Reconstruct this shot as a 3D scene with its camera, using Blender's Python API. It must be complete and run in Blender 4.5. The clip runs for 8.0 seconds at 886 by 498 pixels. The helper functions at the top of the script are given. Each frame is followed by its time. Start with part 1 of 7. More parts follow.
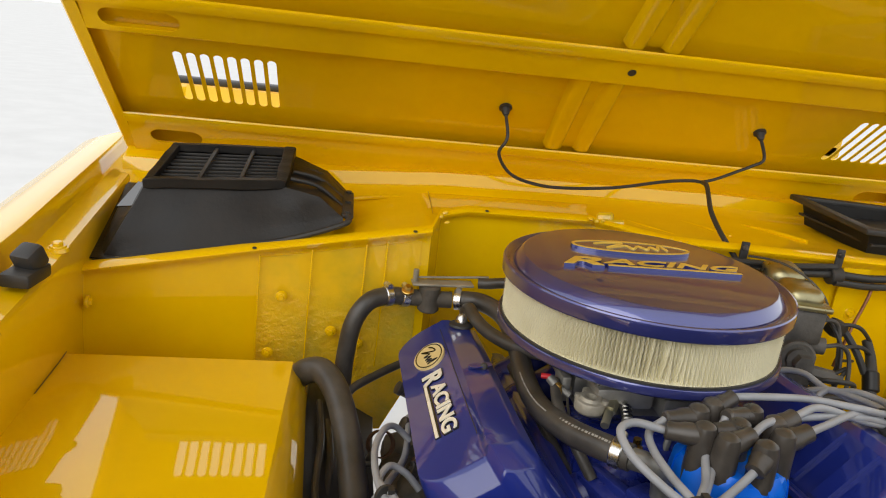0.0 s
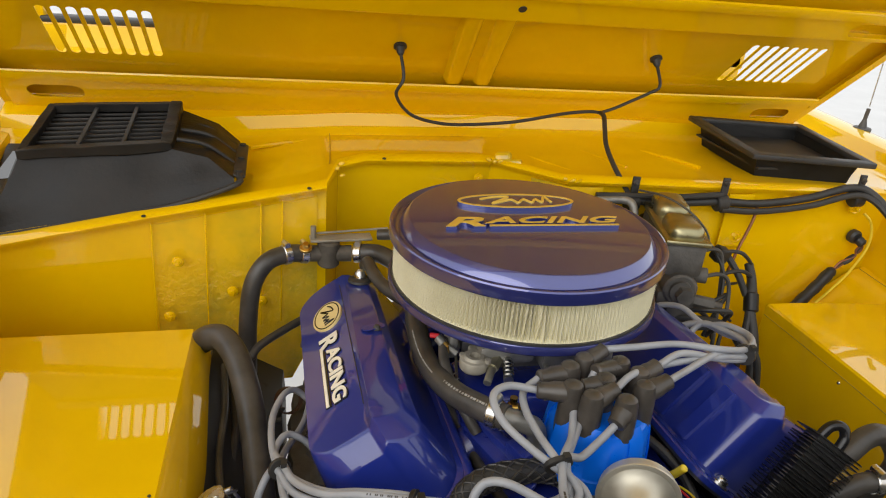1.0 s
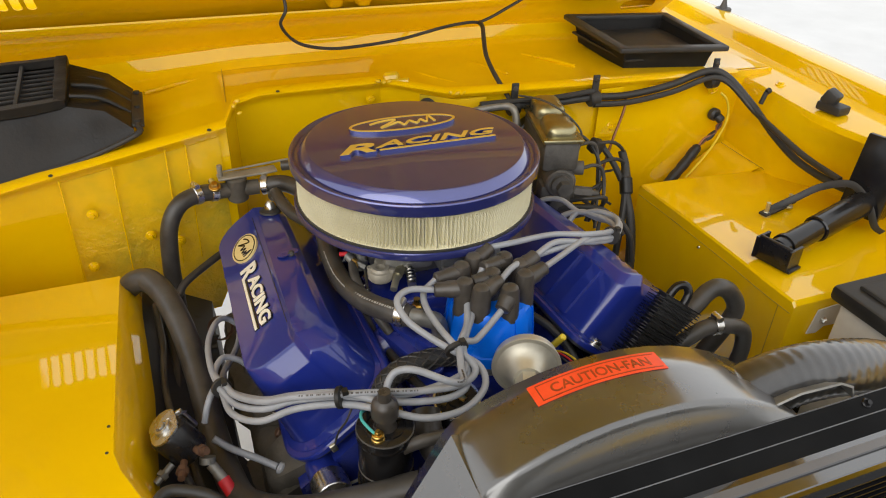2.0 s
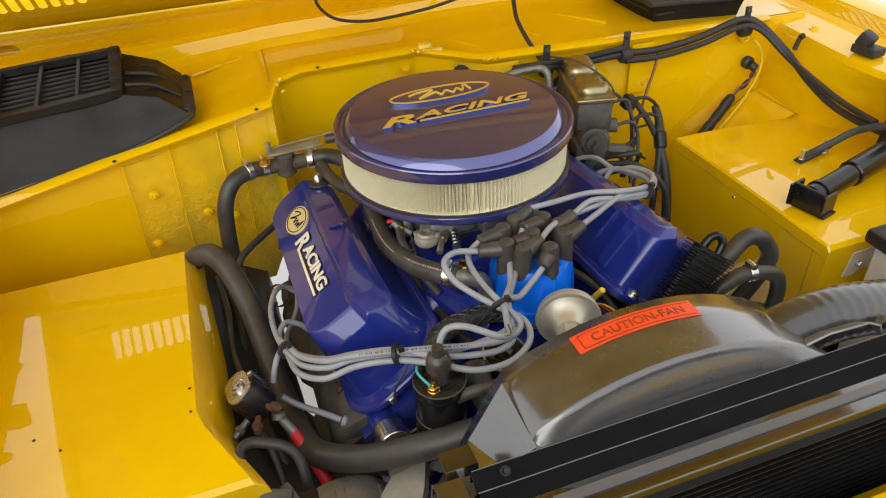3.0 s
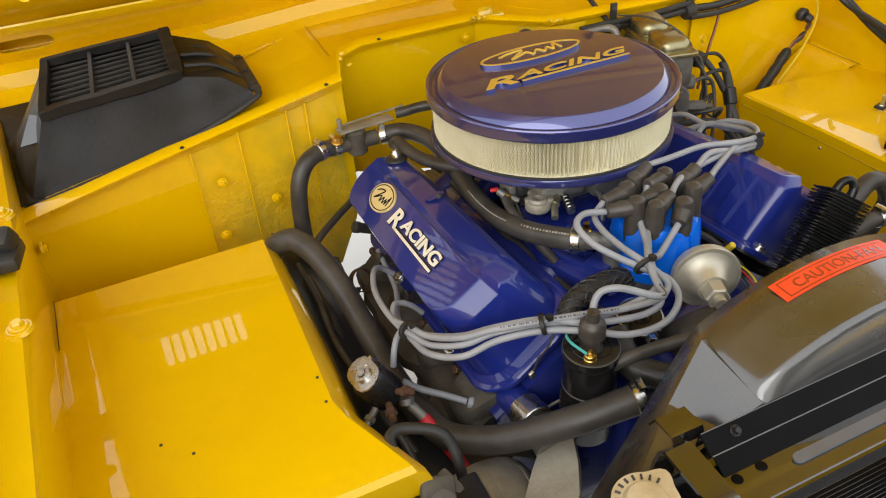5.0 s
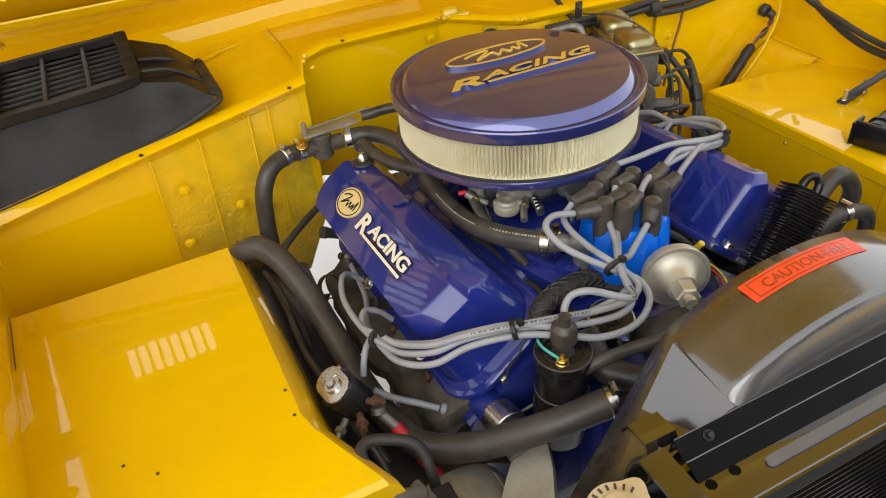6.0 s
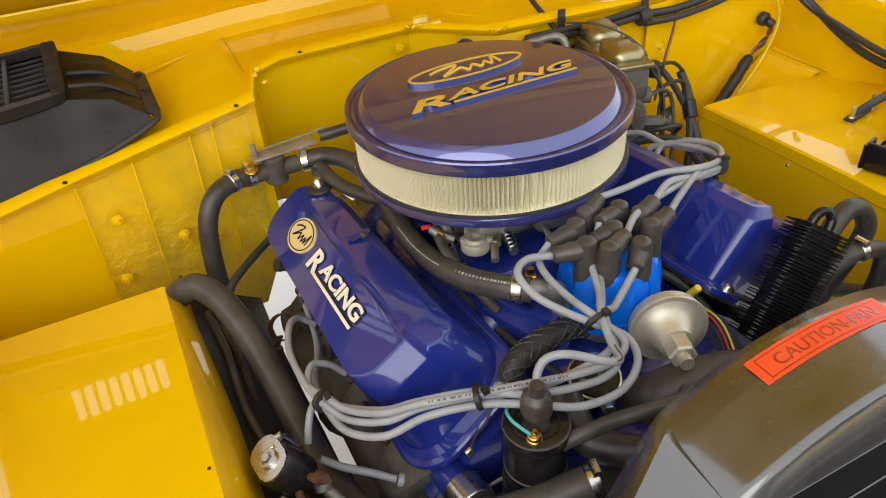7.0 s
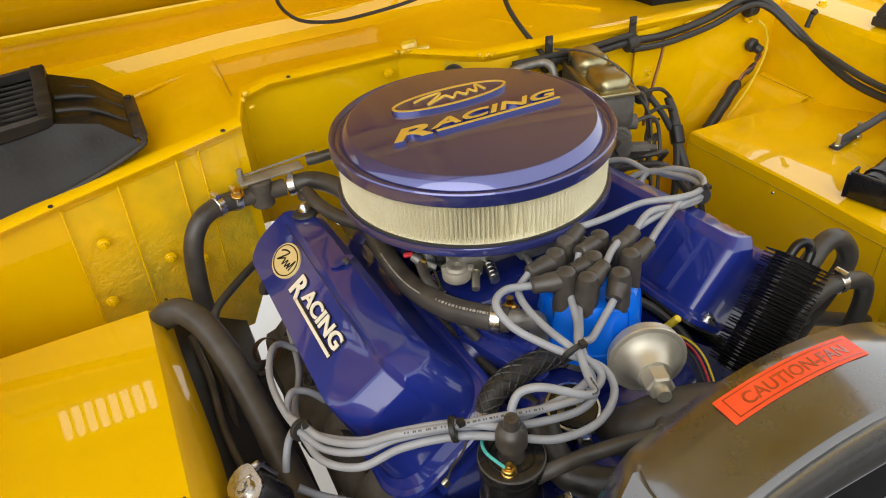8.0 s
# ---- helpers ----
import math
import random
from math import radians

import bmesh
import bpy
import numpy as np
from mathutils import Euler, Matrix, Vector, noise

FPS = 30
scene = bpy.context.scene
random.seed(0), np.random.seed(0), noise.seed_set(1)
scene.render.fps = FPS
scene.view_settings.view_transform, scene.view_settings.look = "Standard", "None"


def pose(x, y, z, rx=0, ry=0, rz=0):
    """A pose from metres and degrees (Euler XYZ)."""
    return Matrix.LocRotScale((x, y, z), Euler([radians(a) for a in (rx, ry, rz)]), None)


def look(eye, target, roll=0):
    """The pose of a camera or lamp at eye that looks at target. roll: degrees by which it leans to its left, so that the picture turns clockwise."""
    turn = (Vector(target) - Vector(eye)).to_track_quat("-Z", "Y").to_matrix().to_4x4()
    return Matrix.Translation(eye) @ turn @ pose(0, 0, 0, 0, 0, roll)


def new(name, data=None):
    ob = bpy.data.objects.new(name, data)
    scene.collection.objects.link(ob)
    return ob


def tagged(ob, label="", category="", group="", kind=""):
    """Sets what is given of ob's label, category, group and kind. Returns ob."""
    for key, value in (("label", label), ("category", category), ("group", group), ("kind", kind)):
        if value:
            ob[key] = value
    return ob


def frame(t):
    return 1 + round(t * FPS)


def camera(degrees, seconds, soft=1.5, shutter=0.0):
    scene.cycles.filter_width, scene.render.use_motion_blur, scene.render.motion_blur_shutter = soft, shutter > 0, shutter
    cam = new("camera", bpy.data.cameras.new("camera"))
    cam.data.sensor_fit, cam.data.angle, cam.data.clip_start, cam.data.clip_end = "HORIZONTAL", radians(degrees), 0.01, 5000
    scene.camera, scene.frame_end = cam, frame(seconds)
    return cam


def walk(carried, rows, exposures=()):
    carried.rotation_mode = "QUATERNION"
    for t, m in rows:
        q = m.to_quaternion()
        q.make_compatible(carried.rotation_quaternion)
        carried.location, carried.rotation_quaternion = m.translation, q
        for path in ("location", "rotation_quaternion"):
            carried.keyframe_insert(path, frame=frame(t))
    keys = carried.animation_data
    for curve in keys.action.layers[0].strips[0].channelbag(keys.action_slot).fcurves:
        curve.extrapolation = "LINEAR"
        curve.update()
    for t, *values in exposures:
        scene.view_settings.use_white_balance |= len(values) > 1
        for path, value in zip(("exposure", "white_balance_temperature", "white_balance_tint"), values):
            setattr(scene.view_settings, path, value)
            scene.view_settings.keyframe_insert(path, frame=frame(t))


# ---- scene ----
cam = camera(64.1, 8.0, 1.1)
PATH = [
    (0, (-0.002, 0.02, 1.362), (0.279, 1.909, 0.769), 6.5),
    (0.5, (0.02, 0.035, 1.401), (0.323, 1.903, 0.754), 7.1),
    (1, (0.06, 0.028, 1.442), (0.505, 1.787, 0.601), 5.2),
    (1.5, (0.064, -0.006, 1.488), (0.677, 1.62, 0.498), 3.7),
    (1.7, (0.066, -0.027, 1.495), (0.699, 1.57, 0.471), 3.0),
    (2.8, (0.064, -0.09, 1.536), (0.58, 1.458, 0.379), -2.4),
    (3, (0.046, -0.09, 1.538), (0.548, 1.458, 0.374), -3.1),
    (3.5, (-0.013, -0.065, 1.535), (0.472, 1.48, 0.362), -4.1),
    (4, (-0.054, -0.043, 1.522), (0.443, 1.494, 0.343), -4.7),
    (4.5, (-0.096, -0.02, 1.505), (0.432, 1.502, 0.32), -5.1),
    (4.7, (-0.107, -0.011, 1.499), (0.440, 1.506, 0.316), -5.2),
    (5.8, (-0.118, 0.013, 1.490), (0.503, 1.495, 0.299), -5.2),
    (6, (-0.102, 0.012, 1.492), (0.534, 1.486, 0.299), -5.1),
    (6.5, (-0.065, 0.059, 1.464), (0.584, 1.528, 0.272), -5.0),
    (7, (-0.021, 0.099, 1.459), (0.635, 1.569, 0.273), -4.7),
    (7.5, (-0.026, 0.087, 1.455), (0.636, 1.561, 0.278), -4.6),
    (8, (0.001, 0.096, 1.472), (0.669, 1.585, 0.317), -4.2),
]
walk(cam, [(t, look(eye, target, roll)) for t, eye, target, roll in PATH], [(0, 0.17), (1.5, 0.25), (3, 0.34), (8, 0.48)])

# ---- light ----
world = bpy.data.worlds.new("bright_overcast_sky")
scene.world = world
world.use_nodes = True
wn = world.node_tree.nodes
sky = wn.new("ShaderNodeTexSky")
sky.sky_type, sky.sun_disc = "NISHITA", False
sky.sun_elevation, sky.sun_rotation = radians(24), radians(222)
haze = wn.new("ShaderNodeMix")
haze.data_type = "RGBA"
haze.inputs[0].default_value = 0.985
haze.inputs[7].default_value = (1.0, 1.0, 1.0, 1)
world.node_tree.links.new(sky.outputs[0], haze.inputs[6])
world.node_tree.links.new(haze.outputs[2], wn["Background"].inputs[0])
wn["Background"].inputs[1].default_value = 1.05
sun_data = bpy.data.lights.new("sun", "SUN")
sun_data.energy, sun_data.angle, sun_data.color = 1.4, radians(60), (1.0, 0.98, 0.95)
sun = new("sun", sun_data)
sun.matrix_world = look((-2.5, -2.46, 2.9), (0.35, 0.7, 1.0))


# ---- materials ----
def nodes_of(name):
    m = bpy.data.materials.new(name)
    m.use_nodes = True
    t = m.node_tree
    return m, t, t.nodes["Principled BSDF"]


def noise_node(t, scale, detail=4.0, rough=0.55, where="Object"):
    c = t.nodes.new("ShaderNodeTexCoord")
    n = t.nodes.new("ShaderNodeTexNoise")
    n.inputs["Scale"].default_value, n.inputs["Detail"].default_value = scale, detail
    n.inputs["Roughness"].default_value = rough
    t.links.new(c.outputs[where], n.inputs["Vector"])
    return n


def ramp_node(t, source, stops):
    r = t.nodes.new("ShaderNodeValToRGB")
    while len(r.color_ramp.elements) < len(stops):
        r.color_ramp.elements.new(0.5)
    for e, (p, c) in zip(r.color_ramp.elements, stops):
        e.position, e.color = p, (*c, 1) if len(c) == 3 else c
    t.links.new(source, r.inputs["Fac"])
    return r


def bump_node(t, b, source, strength, distance):
    u = t.nodes.new("ShaderNodeBump")
    u.inputs["Strength"].default_value, u.inputs["Distance"].default_value = strength, distance
    t.links.new(source, u.inputs["Height"])
    t.links.new(u.outputs["Normal"], b.inputs["Normal"])
    return u


def surface(name, dark, light, rough=(0.4, 0.6), metal=0.0, scale=18.0, fine=260.0, relief=0.15, depth=0.0006, coat=0.0, coat_rough=0.05, spec=0.5, coat_ior=1.5):
    """A material that varies between two colours at a broad scale, with fine relief and varying gloss."""
    m, t, b = nodes_of(name)
    broad = noise_node(t, scale, 6.0, 0.6)
    c = ramp_node(t, broad.outputs["Fac"], [(0.3, dark), (0.7, light)])
    t.links.new(c.outputs["Color"], b.inputs["Base Color"])
    grain = noise_node(t, fine, 3.0, 0.6)
    r = t.nodes.new("ShaderNodeMapRange")
    r.inputs["To Min"].default_value, r.inputs["To Max"].default_value = rough
    r.inputs["From Min"].default_value, r.inputs["From Max"].default_value = 0.3, 0.7
    t.links.new(broad.outputs["Fac"], r.inputs["Value"])
    t.links.new(r.outputs["Result"], b.inputs["Roughness"])
    b.inputs["Metallic"].default_value = metal
    b.inputs["Specular IOR Level"].default_value = spec
    b.inputs["Coat Weight"].default_value, b.inputs["Coat Roughness"].default_value, b.inputs["Coat IOR"].default_value = coat, coat_rough, coat_ior
    bump_node(t, b, grain.outputs["Fac"], relief, depth)
    return m


def paint(name, dark, light, rough=0.35, coat=1.0, peel=0.04, ior=1.5, haze=0.03, spec=0.25):
    """Glossy sprayed paint with a faint orange peel under a clear coat."""
    m, t, b = nodes_of(name)
    broad = noise_node(t, 5.0, 5.0, 0.6)
    c = ramp_node(t, broad.outputs["Fac"], [(0.3, dark), (0.7, light)])
    t.links.new(c.outputs["Color"], b.inputs["Base Color"])
    b.inputs["Roughness"].default_value = rough
    b.inputs["Specular IOR Level"].default_value = spec
    b.inputs["Coat Weight"].default_value, b.inputs["Coat Roughness"].default_value, b.inputs["Coat IOR"].default_value = coat, haze, ior
    a = noise_node(t, 55.0, 2.0, 0.5)
    u = bump_node(t, b, a.outputs["Fac"], peel, 0.002)
    t.links.new(u.outputs["Normal"], b.inputs["Coat Normal"])
    return m


YELLOW = paint("yellow_paint", (0.78, 0.47, 0.0), (0.86, 0.535, 0.0), 0.5, 1.0, 0.016, 1.62, 0.03, 0.03)


def sealed_yellow():
    """Yellow paint over crinkled seam sealer, dusty green in the hollows."""
    m, t, b = nodes_of("yellow_paint_over_sealer")
    v = noise_node(t, 60.0, 5.0, 0.65)
    d = noise_node(t, 9.0, 4.0, 0.6)
    c = ramp_node(t, d.outputs["Fac"], [(0.32, (0.46, 0.34, 0.012)), (0.46, (0.69, 0.44, 0.005)), (0.58, (0.80, 0.485, 0.0))])
    t.links.new(c.outputs["Color"], b.inputs["Base Color"])
    b.inputs["Roughness"].default_value, b.inputs["Coat Weight"].default_value = 0.4, 0.6
    place = t.nodes.new("ShaderNodeTexCoord")
    axes = t.nodes.new("ShaderNodeSeparateXYZ")
    t.links.new(place.outputs["Object"], axes.inputs[0])
    reach = t.nodes.new("ShaderNodeMapRange")
    reach.inputs["From Min"].default_value, reach.inputs["From Max"].default_value = 1.0, 0.91
    t.links.new(axes.outputs["Z"], reach.inputs["Value"])
    thick = t.nodes.new("ShaderNodeMath")
    thick.operation = "MULTIPLY"
    t.links.new(reach.outputs["Result"], thick.inputs[0])
    t.links.new(v.outputs["Fac"], thick.inputs[1])
    u = bump_node(t, b, thick.outputs[0], 0.65, 0.009)
    t.links.new(u.outputs["Normal"], b.inputs["Coat Normal"])
    return m


SEAM_YELLOW = surface("darker_yellow_seam", (0.30, 0.19, 0.01), (0.50, 0.32, 0.01), (0.5, 0.7), 0, 60, 300, 0.2)
YELLOW_ROUGH = sealed_yellow()
BLUE = paint("dark_blue_enamel", (0.0105, 0.021, 0.185), (0.0145, 0.029, 0.240), 0.32, 1.0, 0.035, 1.52, 0.035)
CANDY_BLUE = surface("metallic_candy_blue", (0.036, 0.044, 0.21), (0.044, 0.054, 0.25), (0.28, 0.34), 0.6, 9, 300, 0.02, 0.0003, 1.0, 0.03, 0.3, 1.9)
BLUE_CAST = surface("blue_painted_cast_iron", (0.010, 0.018, 0.15), (0.018, 0.032, 0.24), (0.2, 0.4), 0, 14, 180, 0.35, 0.002, 0.6)
BLUE_GLOSS = surface("glossy_blue_painted_casting", (0.008, 0.016, 0.15), (0.015, 0.028, 0.23), (0.14, 0.28), 0, 14, 120, 0.5, 0.003, 1.0, 0.05)
CAP_BLUE = surface("bright_blue_plastic", (0.0, 0.13, 0.72), (0.0, 0.16, 0.82), (0.25, 0.35), 0, 20, 200, 0.05)
DUCT = surface("dusty_black_duct_plastic", (0.007, 0.007, 0.007), (0.024, 0.021, 0.018), (0.28, 0.62), 0, 11, 180, 0.45, 0.0014, 0.10, 0.22, 0.15)
RUBBER = surface("black_rubber", (0.018, 0.018, 0.017), (0.036, 0.034, 0.032), (0.42, 0.62), 0, 25, 400, 0.2)
HOSE = surface("dull_black_hose", (0.030, 0.027, 0.023), (0.074, 0.066, 0.056), (0.30, 0.52), 0, 26, 420, 0.3, 0.0006)
SHINY_HOSE = surface("shiny_black_hose", (0.014, 0.0135, 0.013), (0.034, 0.032, 0.030), (0.3, 0.45), 0, 30, 300, 0.2, 0.0005, 0.9, 0.16, 0.5, 1.55)
BOOT = surface("grey_black_boot_rubber", (0.034, 0.030, 0.026), (0.075, 0.064, 0.053), (0.24, 0.42), 0, 40, 300, 0.15)
WIRE_GREY = surface("grey_silicone_wire", (0.25, 0.26, 0.28), (0.33, 0.34, 0.36), (0.38, 0.5), 0, 30, 300, 0.1)
BLACK_PLASTIC = surface("black_moulded_plastic", (0.010, 0.010, 0.010), (0.040, 0.037, 0.033), (0.32, 0.6), 0, 7, 240, 0.25, spec=0.35)
BLACK_PAINT = surface("glossy_black_paint", (0.007, 0.007, 0.008), (0.013, 0.012, 0.012), (0.15, 0.32), 0, 10, 150, 0.08, 0.0006, spec=0.4)
SATIN_BLACK = surface("satin_black_bracket_paint", (0.003, 0.003, 0.003), (0.007, 0.007, 0.007), (0.14, 0.26), 0, 12, 150, 0.15, spec=0.07)
MESH_STEEL = surface("fine_steel_mesh", (0.66, 0.62, 0.50), (0.80, 0.76, 0.63), (0.4, 0.55), 0.3, 40, 200, 0.05)
SHROUD_BLACK = surface("worn_satin_black_shroud", (0.018, 0.017, 0.015), (0.050, 0.047, 0.042), (0.22, 0.36), 0, 14, 120, 0.12, spec=1.0, coat=1.0, coat_rough=0.13, coat_ior=1.75)
GLOSS_BLACK = surface("thick_glossy_black_paint", (0.006, 0.006, 0.006), (0.011, 0.010, 0.010), (0.06, 0.16), 0, 10, 90, 0.06, 0.0005, coat=1.0, coat_rough=0.04, spec=1.0, coat_ior=1.7)
DIRTY = surface("grimy_dark_metal", (0.025, 0.022, 0.018), (0.085, 0.076, 0.064), (0.5, 0.8), 0.2, 22, 160, 0.5, 0.002)
IRON = surface("dark_cast_iron", (0.04, 0.037, 0.033), (0.12, 0.112, 0.10), (0.5, 0.75), 0.3, 25, 140, 0.5, 0.0015)
RUSTY_IRON = surface("brown_grey_cast_iron", (0.050, 0.043, 0.033), (0.135, 0.118, 0.092), (0.55, 0.8), 0.15, 22, 130, 0.6, 0.002)
CAST_TAN = surface("tan_weathered_cast_aluminium", (0.24, 0.215, 0.165), (0.42, 0.385, 0.31), (0.42, 0.65), 0.35, 26, 190, 0.45, 0.0012)
OLIVE_PLATE = surface("olive_zinc_plate", (0.26, 0.23, 0.12), (0.44, 0.40, 0.24), (0.22, 0.4), 0.9, 25, 160, 0.2)
GREY_CAST = surface("dusty_grey_cast_iron", (0.06, 0.056, 0.05), (0.15, 0.14, 0.125), (0.5, 0.75), 0.3, 35, 180, 0.5, 0.0015)
# grey instead of black: the sky's reflection is put into the colour
SHEEN_GREY = surface("satin_grey_with_painted_sheen", (0.10, 0.10, 0.104), (0.125, 0.125, 0.131), (0.3, 0.5), 0, 30, 150, 0.1, spec=0.8)
CAST_ALU = surface("grey_cast_aluminium", (0.17, 0.165, 0.15), (0.34, 0.33, 0.30), (0.4, 0.6), 0.6, 30, 220, 0.4, 0.001)
STEEL = surface("bright_plated_steel", (0.5, 0.49, 0.46), (0.68, 0.67, 0.64), (0.2, 0.35), 1.0, 40, 200, 0.1)
ZINC = surface("yellowish_zinc_plate", (0.42, 0.39, 0.27), (0.62, 0.59, 0.46), (0.25, 0.45), 0.9, 25, 160, 0.2)
CAP_ZINC = surface("pale_worn_zinc", (0.55, 0.47, 0.30), (0.78, 0.72, 0.56), (0.3, 0.5), 0.6, 40, 160, 0.3)
CAN_ZINC = surface("dull_zinc_plate", (0.52, 0.49, 0.39), (0.70, 0.66, 0.55), (0.36, 0.52), 0.6, 30, 170, 0.2)
BRASS = surface("brass_fitting", (0.55, 0.33, 0.06), (0.72, 0.48, 0.14), (0.25, 0.4), 1.0, 40, 200, 0.1)
GOLD = surface("gold_paint", (0.60, 0.40, 0.06), (0.75, 0.52, 0.10), (0.3, 0.45), 0.2, 30, 200, 0.05)
CREAM = surface("cream_badge_enamel", (0.74, 0.58, 0.24), (0.82, 0.66, 0.32), (0.25, 0.4), 0.0, 30, 200, 0.05, 0.0004, 0.5)
IVORY = surface("ivory_letter_enamel", (0.80, 0.76, 0.64), (0.86, 0.83, 0.72), (0.25, 0.4), 0.0, 30, 200, 0.05, 0.0004, 0.5)
PAPER = surface("cream_filter_paper", (0.80, 0.75, 0.52), (0.89, 0.85, 0.64), (0.7, 0.85), 0, 30, 500, 0.2)
RED = surface("red_cable_jacket", (0.50, 0.015, 0.02), (0.62, 0.02, 0.03), (0.35, 0.5), 0, 30, 200, 0.1)
GREY_PRINT = surface("worn_grey_hose_print", (0.16, 0.155, 0.14), (0.42, 0.41, 0.38), (0.5, 0.7), 0, 160, 400, 0.2)
FADED_PRINT = surface("faded_black_print", (0.16, 0.022, 0.010), (0.42, 0.045, 0.012), (0.25, 0.4), 0, 45, 300, 0.1, coat=1.0, coat_rough=0.14, coat_ior=1.7)
ORANGE = surface("red_orange_label", (0.72, 0.055, 0.014), (0.86, 0.085, 0.022), (0.3, 0.5), 0, 40, 200, 0.2)
COPPER = surface("brown_copper_pipe", (0.20, 0.08, 0.04), (0.34, 0.15, 0.08), (0.35, 0.5), 0.7, 40, 200, 0.2)
RUST = surface("rusty_brown_steel", (0.07, 0.035, 0.02), (0.16, 0.085, 0.05), (0.5, 0.75), 0.3, 40, 200, 0.4, 0.001)
YELLOW_PLASTIC = surface("yellow_plastic", (0.75, 0.55, 0.02), (0.82, 0.62, 0.03), (0.35, 0.5), 0, 30, 200, 0.05)
CONCRETE = surface("pale_concrete", (0.56, 0.56, 0.55), (0.64, 0.64, 0.63), (0.6, 0.85), 0, 2.5, 60, 0.3, 0.002)
BEIGE = surface("beige_plastic", (0.55, 0.52, 0.45), (0.66, 0.63, 0.56), (0.4, 0.55), 0, 20, 200, 0.1)


# ---- builders ----
def finish(bm, name, material, smooth=True, angle=35.0):
    bmesh.ops.recalc_face_normals(bm, faces=bm.faces)
    me = bpy.data.meshes.new(name)
    bm.to_mesh(me)
    bm.free()
    me.materials.append(material)
    if smooth:
        for p in me.polygons:
            p.use_smooth = True
        me.set_sharp_from_angle(angle=radians(angle))
    return me


def part(name, bm, material, parent=None, label="", angle=35.0):
    ob = new(name, finish(bm, name, material, True, angle))
    if parent:
        ob.parent = parent
    if label:
        tagged(ob, label)
    return ob


def thing(name, label, category, group="", kind=""):
    return tagged(new(name), label, category, group, kind)


def single(name, bm, material, label, category, group="", kind="", angle=35.0):
    return tagged(part(name, bm, material, None, "", angle), label, category, group, kind)


def box(size, m=None, bevel=0.0, segs=2):
    bm = bmesh.new()
    bmesh.ops.create_cube(bm, size=1.0)
    bmesh.ops.scale(bm, vec=size, verts=bm.verts)
    if bevel > 0:
        bmesh.ops.bevel(bm, geom=bm.edges[:], offset=bevel, segments=segs, affect="EDGES", profile=0.5)
    if m is not None:
        bmesh.ops.transform(bm, matrix=m, verts=bm.verts)
    return bm


def span(a, b, bevel=0.0, segs=2):
    """A bevelled box between two opposite corners."""
    a, b = Vector(a), Vector(b)
    return box([abs(q - p) for p, q in zip(a, b)], Matrix.Translation((a + b) / 2), bevel, segs)


def join(*bms):
    out = bms[0]
    for other in bms[1:]:
        me = bpy.data.meshes.new("joined")
        other.to_mesh(me)
        other.free()
        out.from_mesh(me)
        bpy.data.meshes.remove(me)
    return out


def moved(bm, m):
    bmesh.ops.transform(bm, matrix=m, verts=bm.verts)
    return bm


def lathe(profile, segs=32, m=None):
    """Turns (radius, height) points round z; radius 0 closes the end."""
    bm = bmesh.new()
    rings = []
    for r, z in profile:
        if r < 1e-6:
            rings.append([bm.verts.new((0, 0, z))])
        else:
            rings.append([bm.verts.new((r * math.cos(math.tau * i / segs), r * math.sin(math.tau * i / segs), z)) for i in range(segs)])
    for p, q in zip(rings, rings[1:]):
        for i in range(segs):
            j = (i + 1) % segs
            if len(p) == 1 and len(q) > 1:
                bm.faces.new((p[0], q[i], q[j]))
            elif len(q) == 1 and len(p) > 1:
                bm.faces.new((p[i], p[j], q[0]))
            elif len(p) > 1:
                bm.faces.new((p[i], p[j], q[j], q[i]))
    if m is not None:
        moved(bm, m)
    return bm


def aim(a, b):
    """The pose at a whose z axis points to b."""
    d = Vector(b) - Vector(a)
    return Matrix.Translation(a) @ d.to_track_quat("Z", "Y").to_matrix().to_4x4()


def rod(a, b, r, segs=16, r2=None, bevel=0.0):
    n = (Vector(b) - Vector(a)).length
    r2 = r if r2 is None else r2
    e = min(bevel, n / 3)
    prof = [(0, 0), (r - e, 0), (r, e), (r2, n - e), (r2 - e, n), (0, n)] if e else [(0, 0), (r, 0), (r2, n), (0, n)]
    return lathe(prof, segs, aim(a, b))


def curve_points(points, steps=8):
    """A smooth line through the points."""
    p = [Vector(q) for q in points]
    p = [2 * p[0] - p[1]] + p + [2 * p[-1] - p[-2]]
    out = []
    for i in range(1, len(p) - 2):
        for s in range(steps):
            u = s / steps
            a, b, c, d = p[i - 1], p[i], p[i + 1], p[i + 2]
            out.append(0.5 * (2 * b + (c - a) * u + (2 * a - 5 * b + 4 * c - d) * u * u + (3 * b - a - 3 * c + d) * u ** 3))
    return out + [p[-2]]


def sweep(points, r, segs=10, steps=8, smooth=True, flat=1.0, radius=None):
    """A tube of radius r along the points; radius(u) may vary it."""
    p = curve_points(points, steps) if smooth else [Vector(q) for q in points]
    bm = bmesh.new()
    rings = []
    d = (p[1] - p[0]).normalized()
    side = d.orthogonal().normalized()
    for i, q in enumerate(p):
        d = (p[min(i + 1, len(p) - 1)] - p[max(i - 1, 0)]).normalized()
        side = (side - d * side.dot(d)).normalized()
        up = d.cross(side)
        k = r * (radius(i / (len(p) - 1)) if radius else 1.0)
        rings.append([bm.verts.new(q + side * k * math.cos(math.tau * j / segs) + up * k * flat * math.sin(math.tau * j / segs)) for j in range(segs)])
    for a, b in zip(rings, rings[1:]):
        for j in range(segs):
            bm.faces.new((a[j], a[(j + 1) % segs], b[(j + 1) % segs], b[j]))
    bm.faces.new(rings[0])
    bm.faces.new(rings[-1])
    return bm


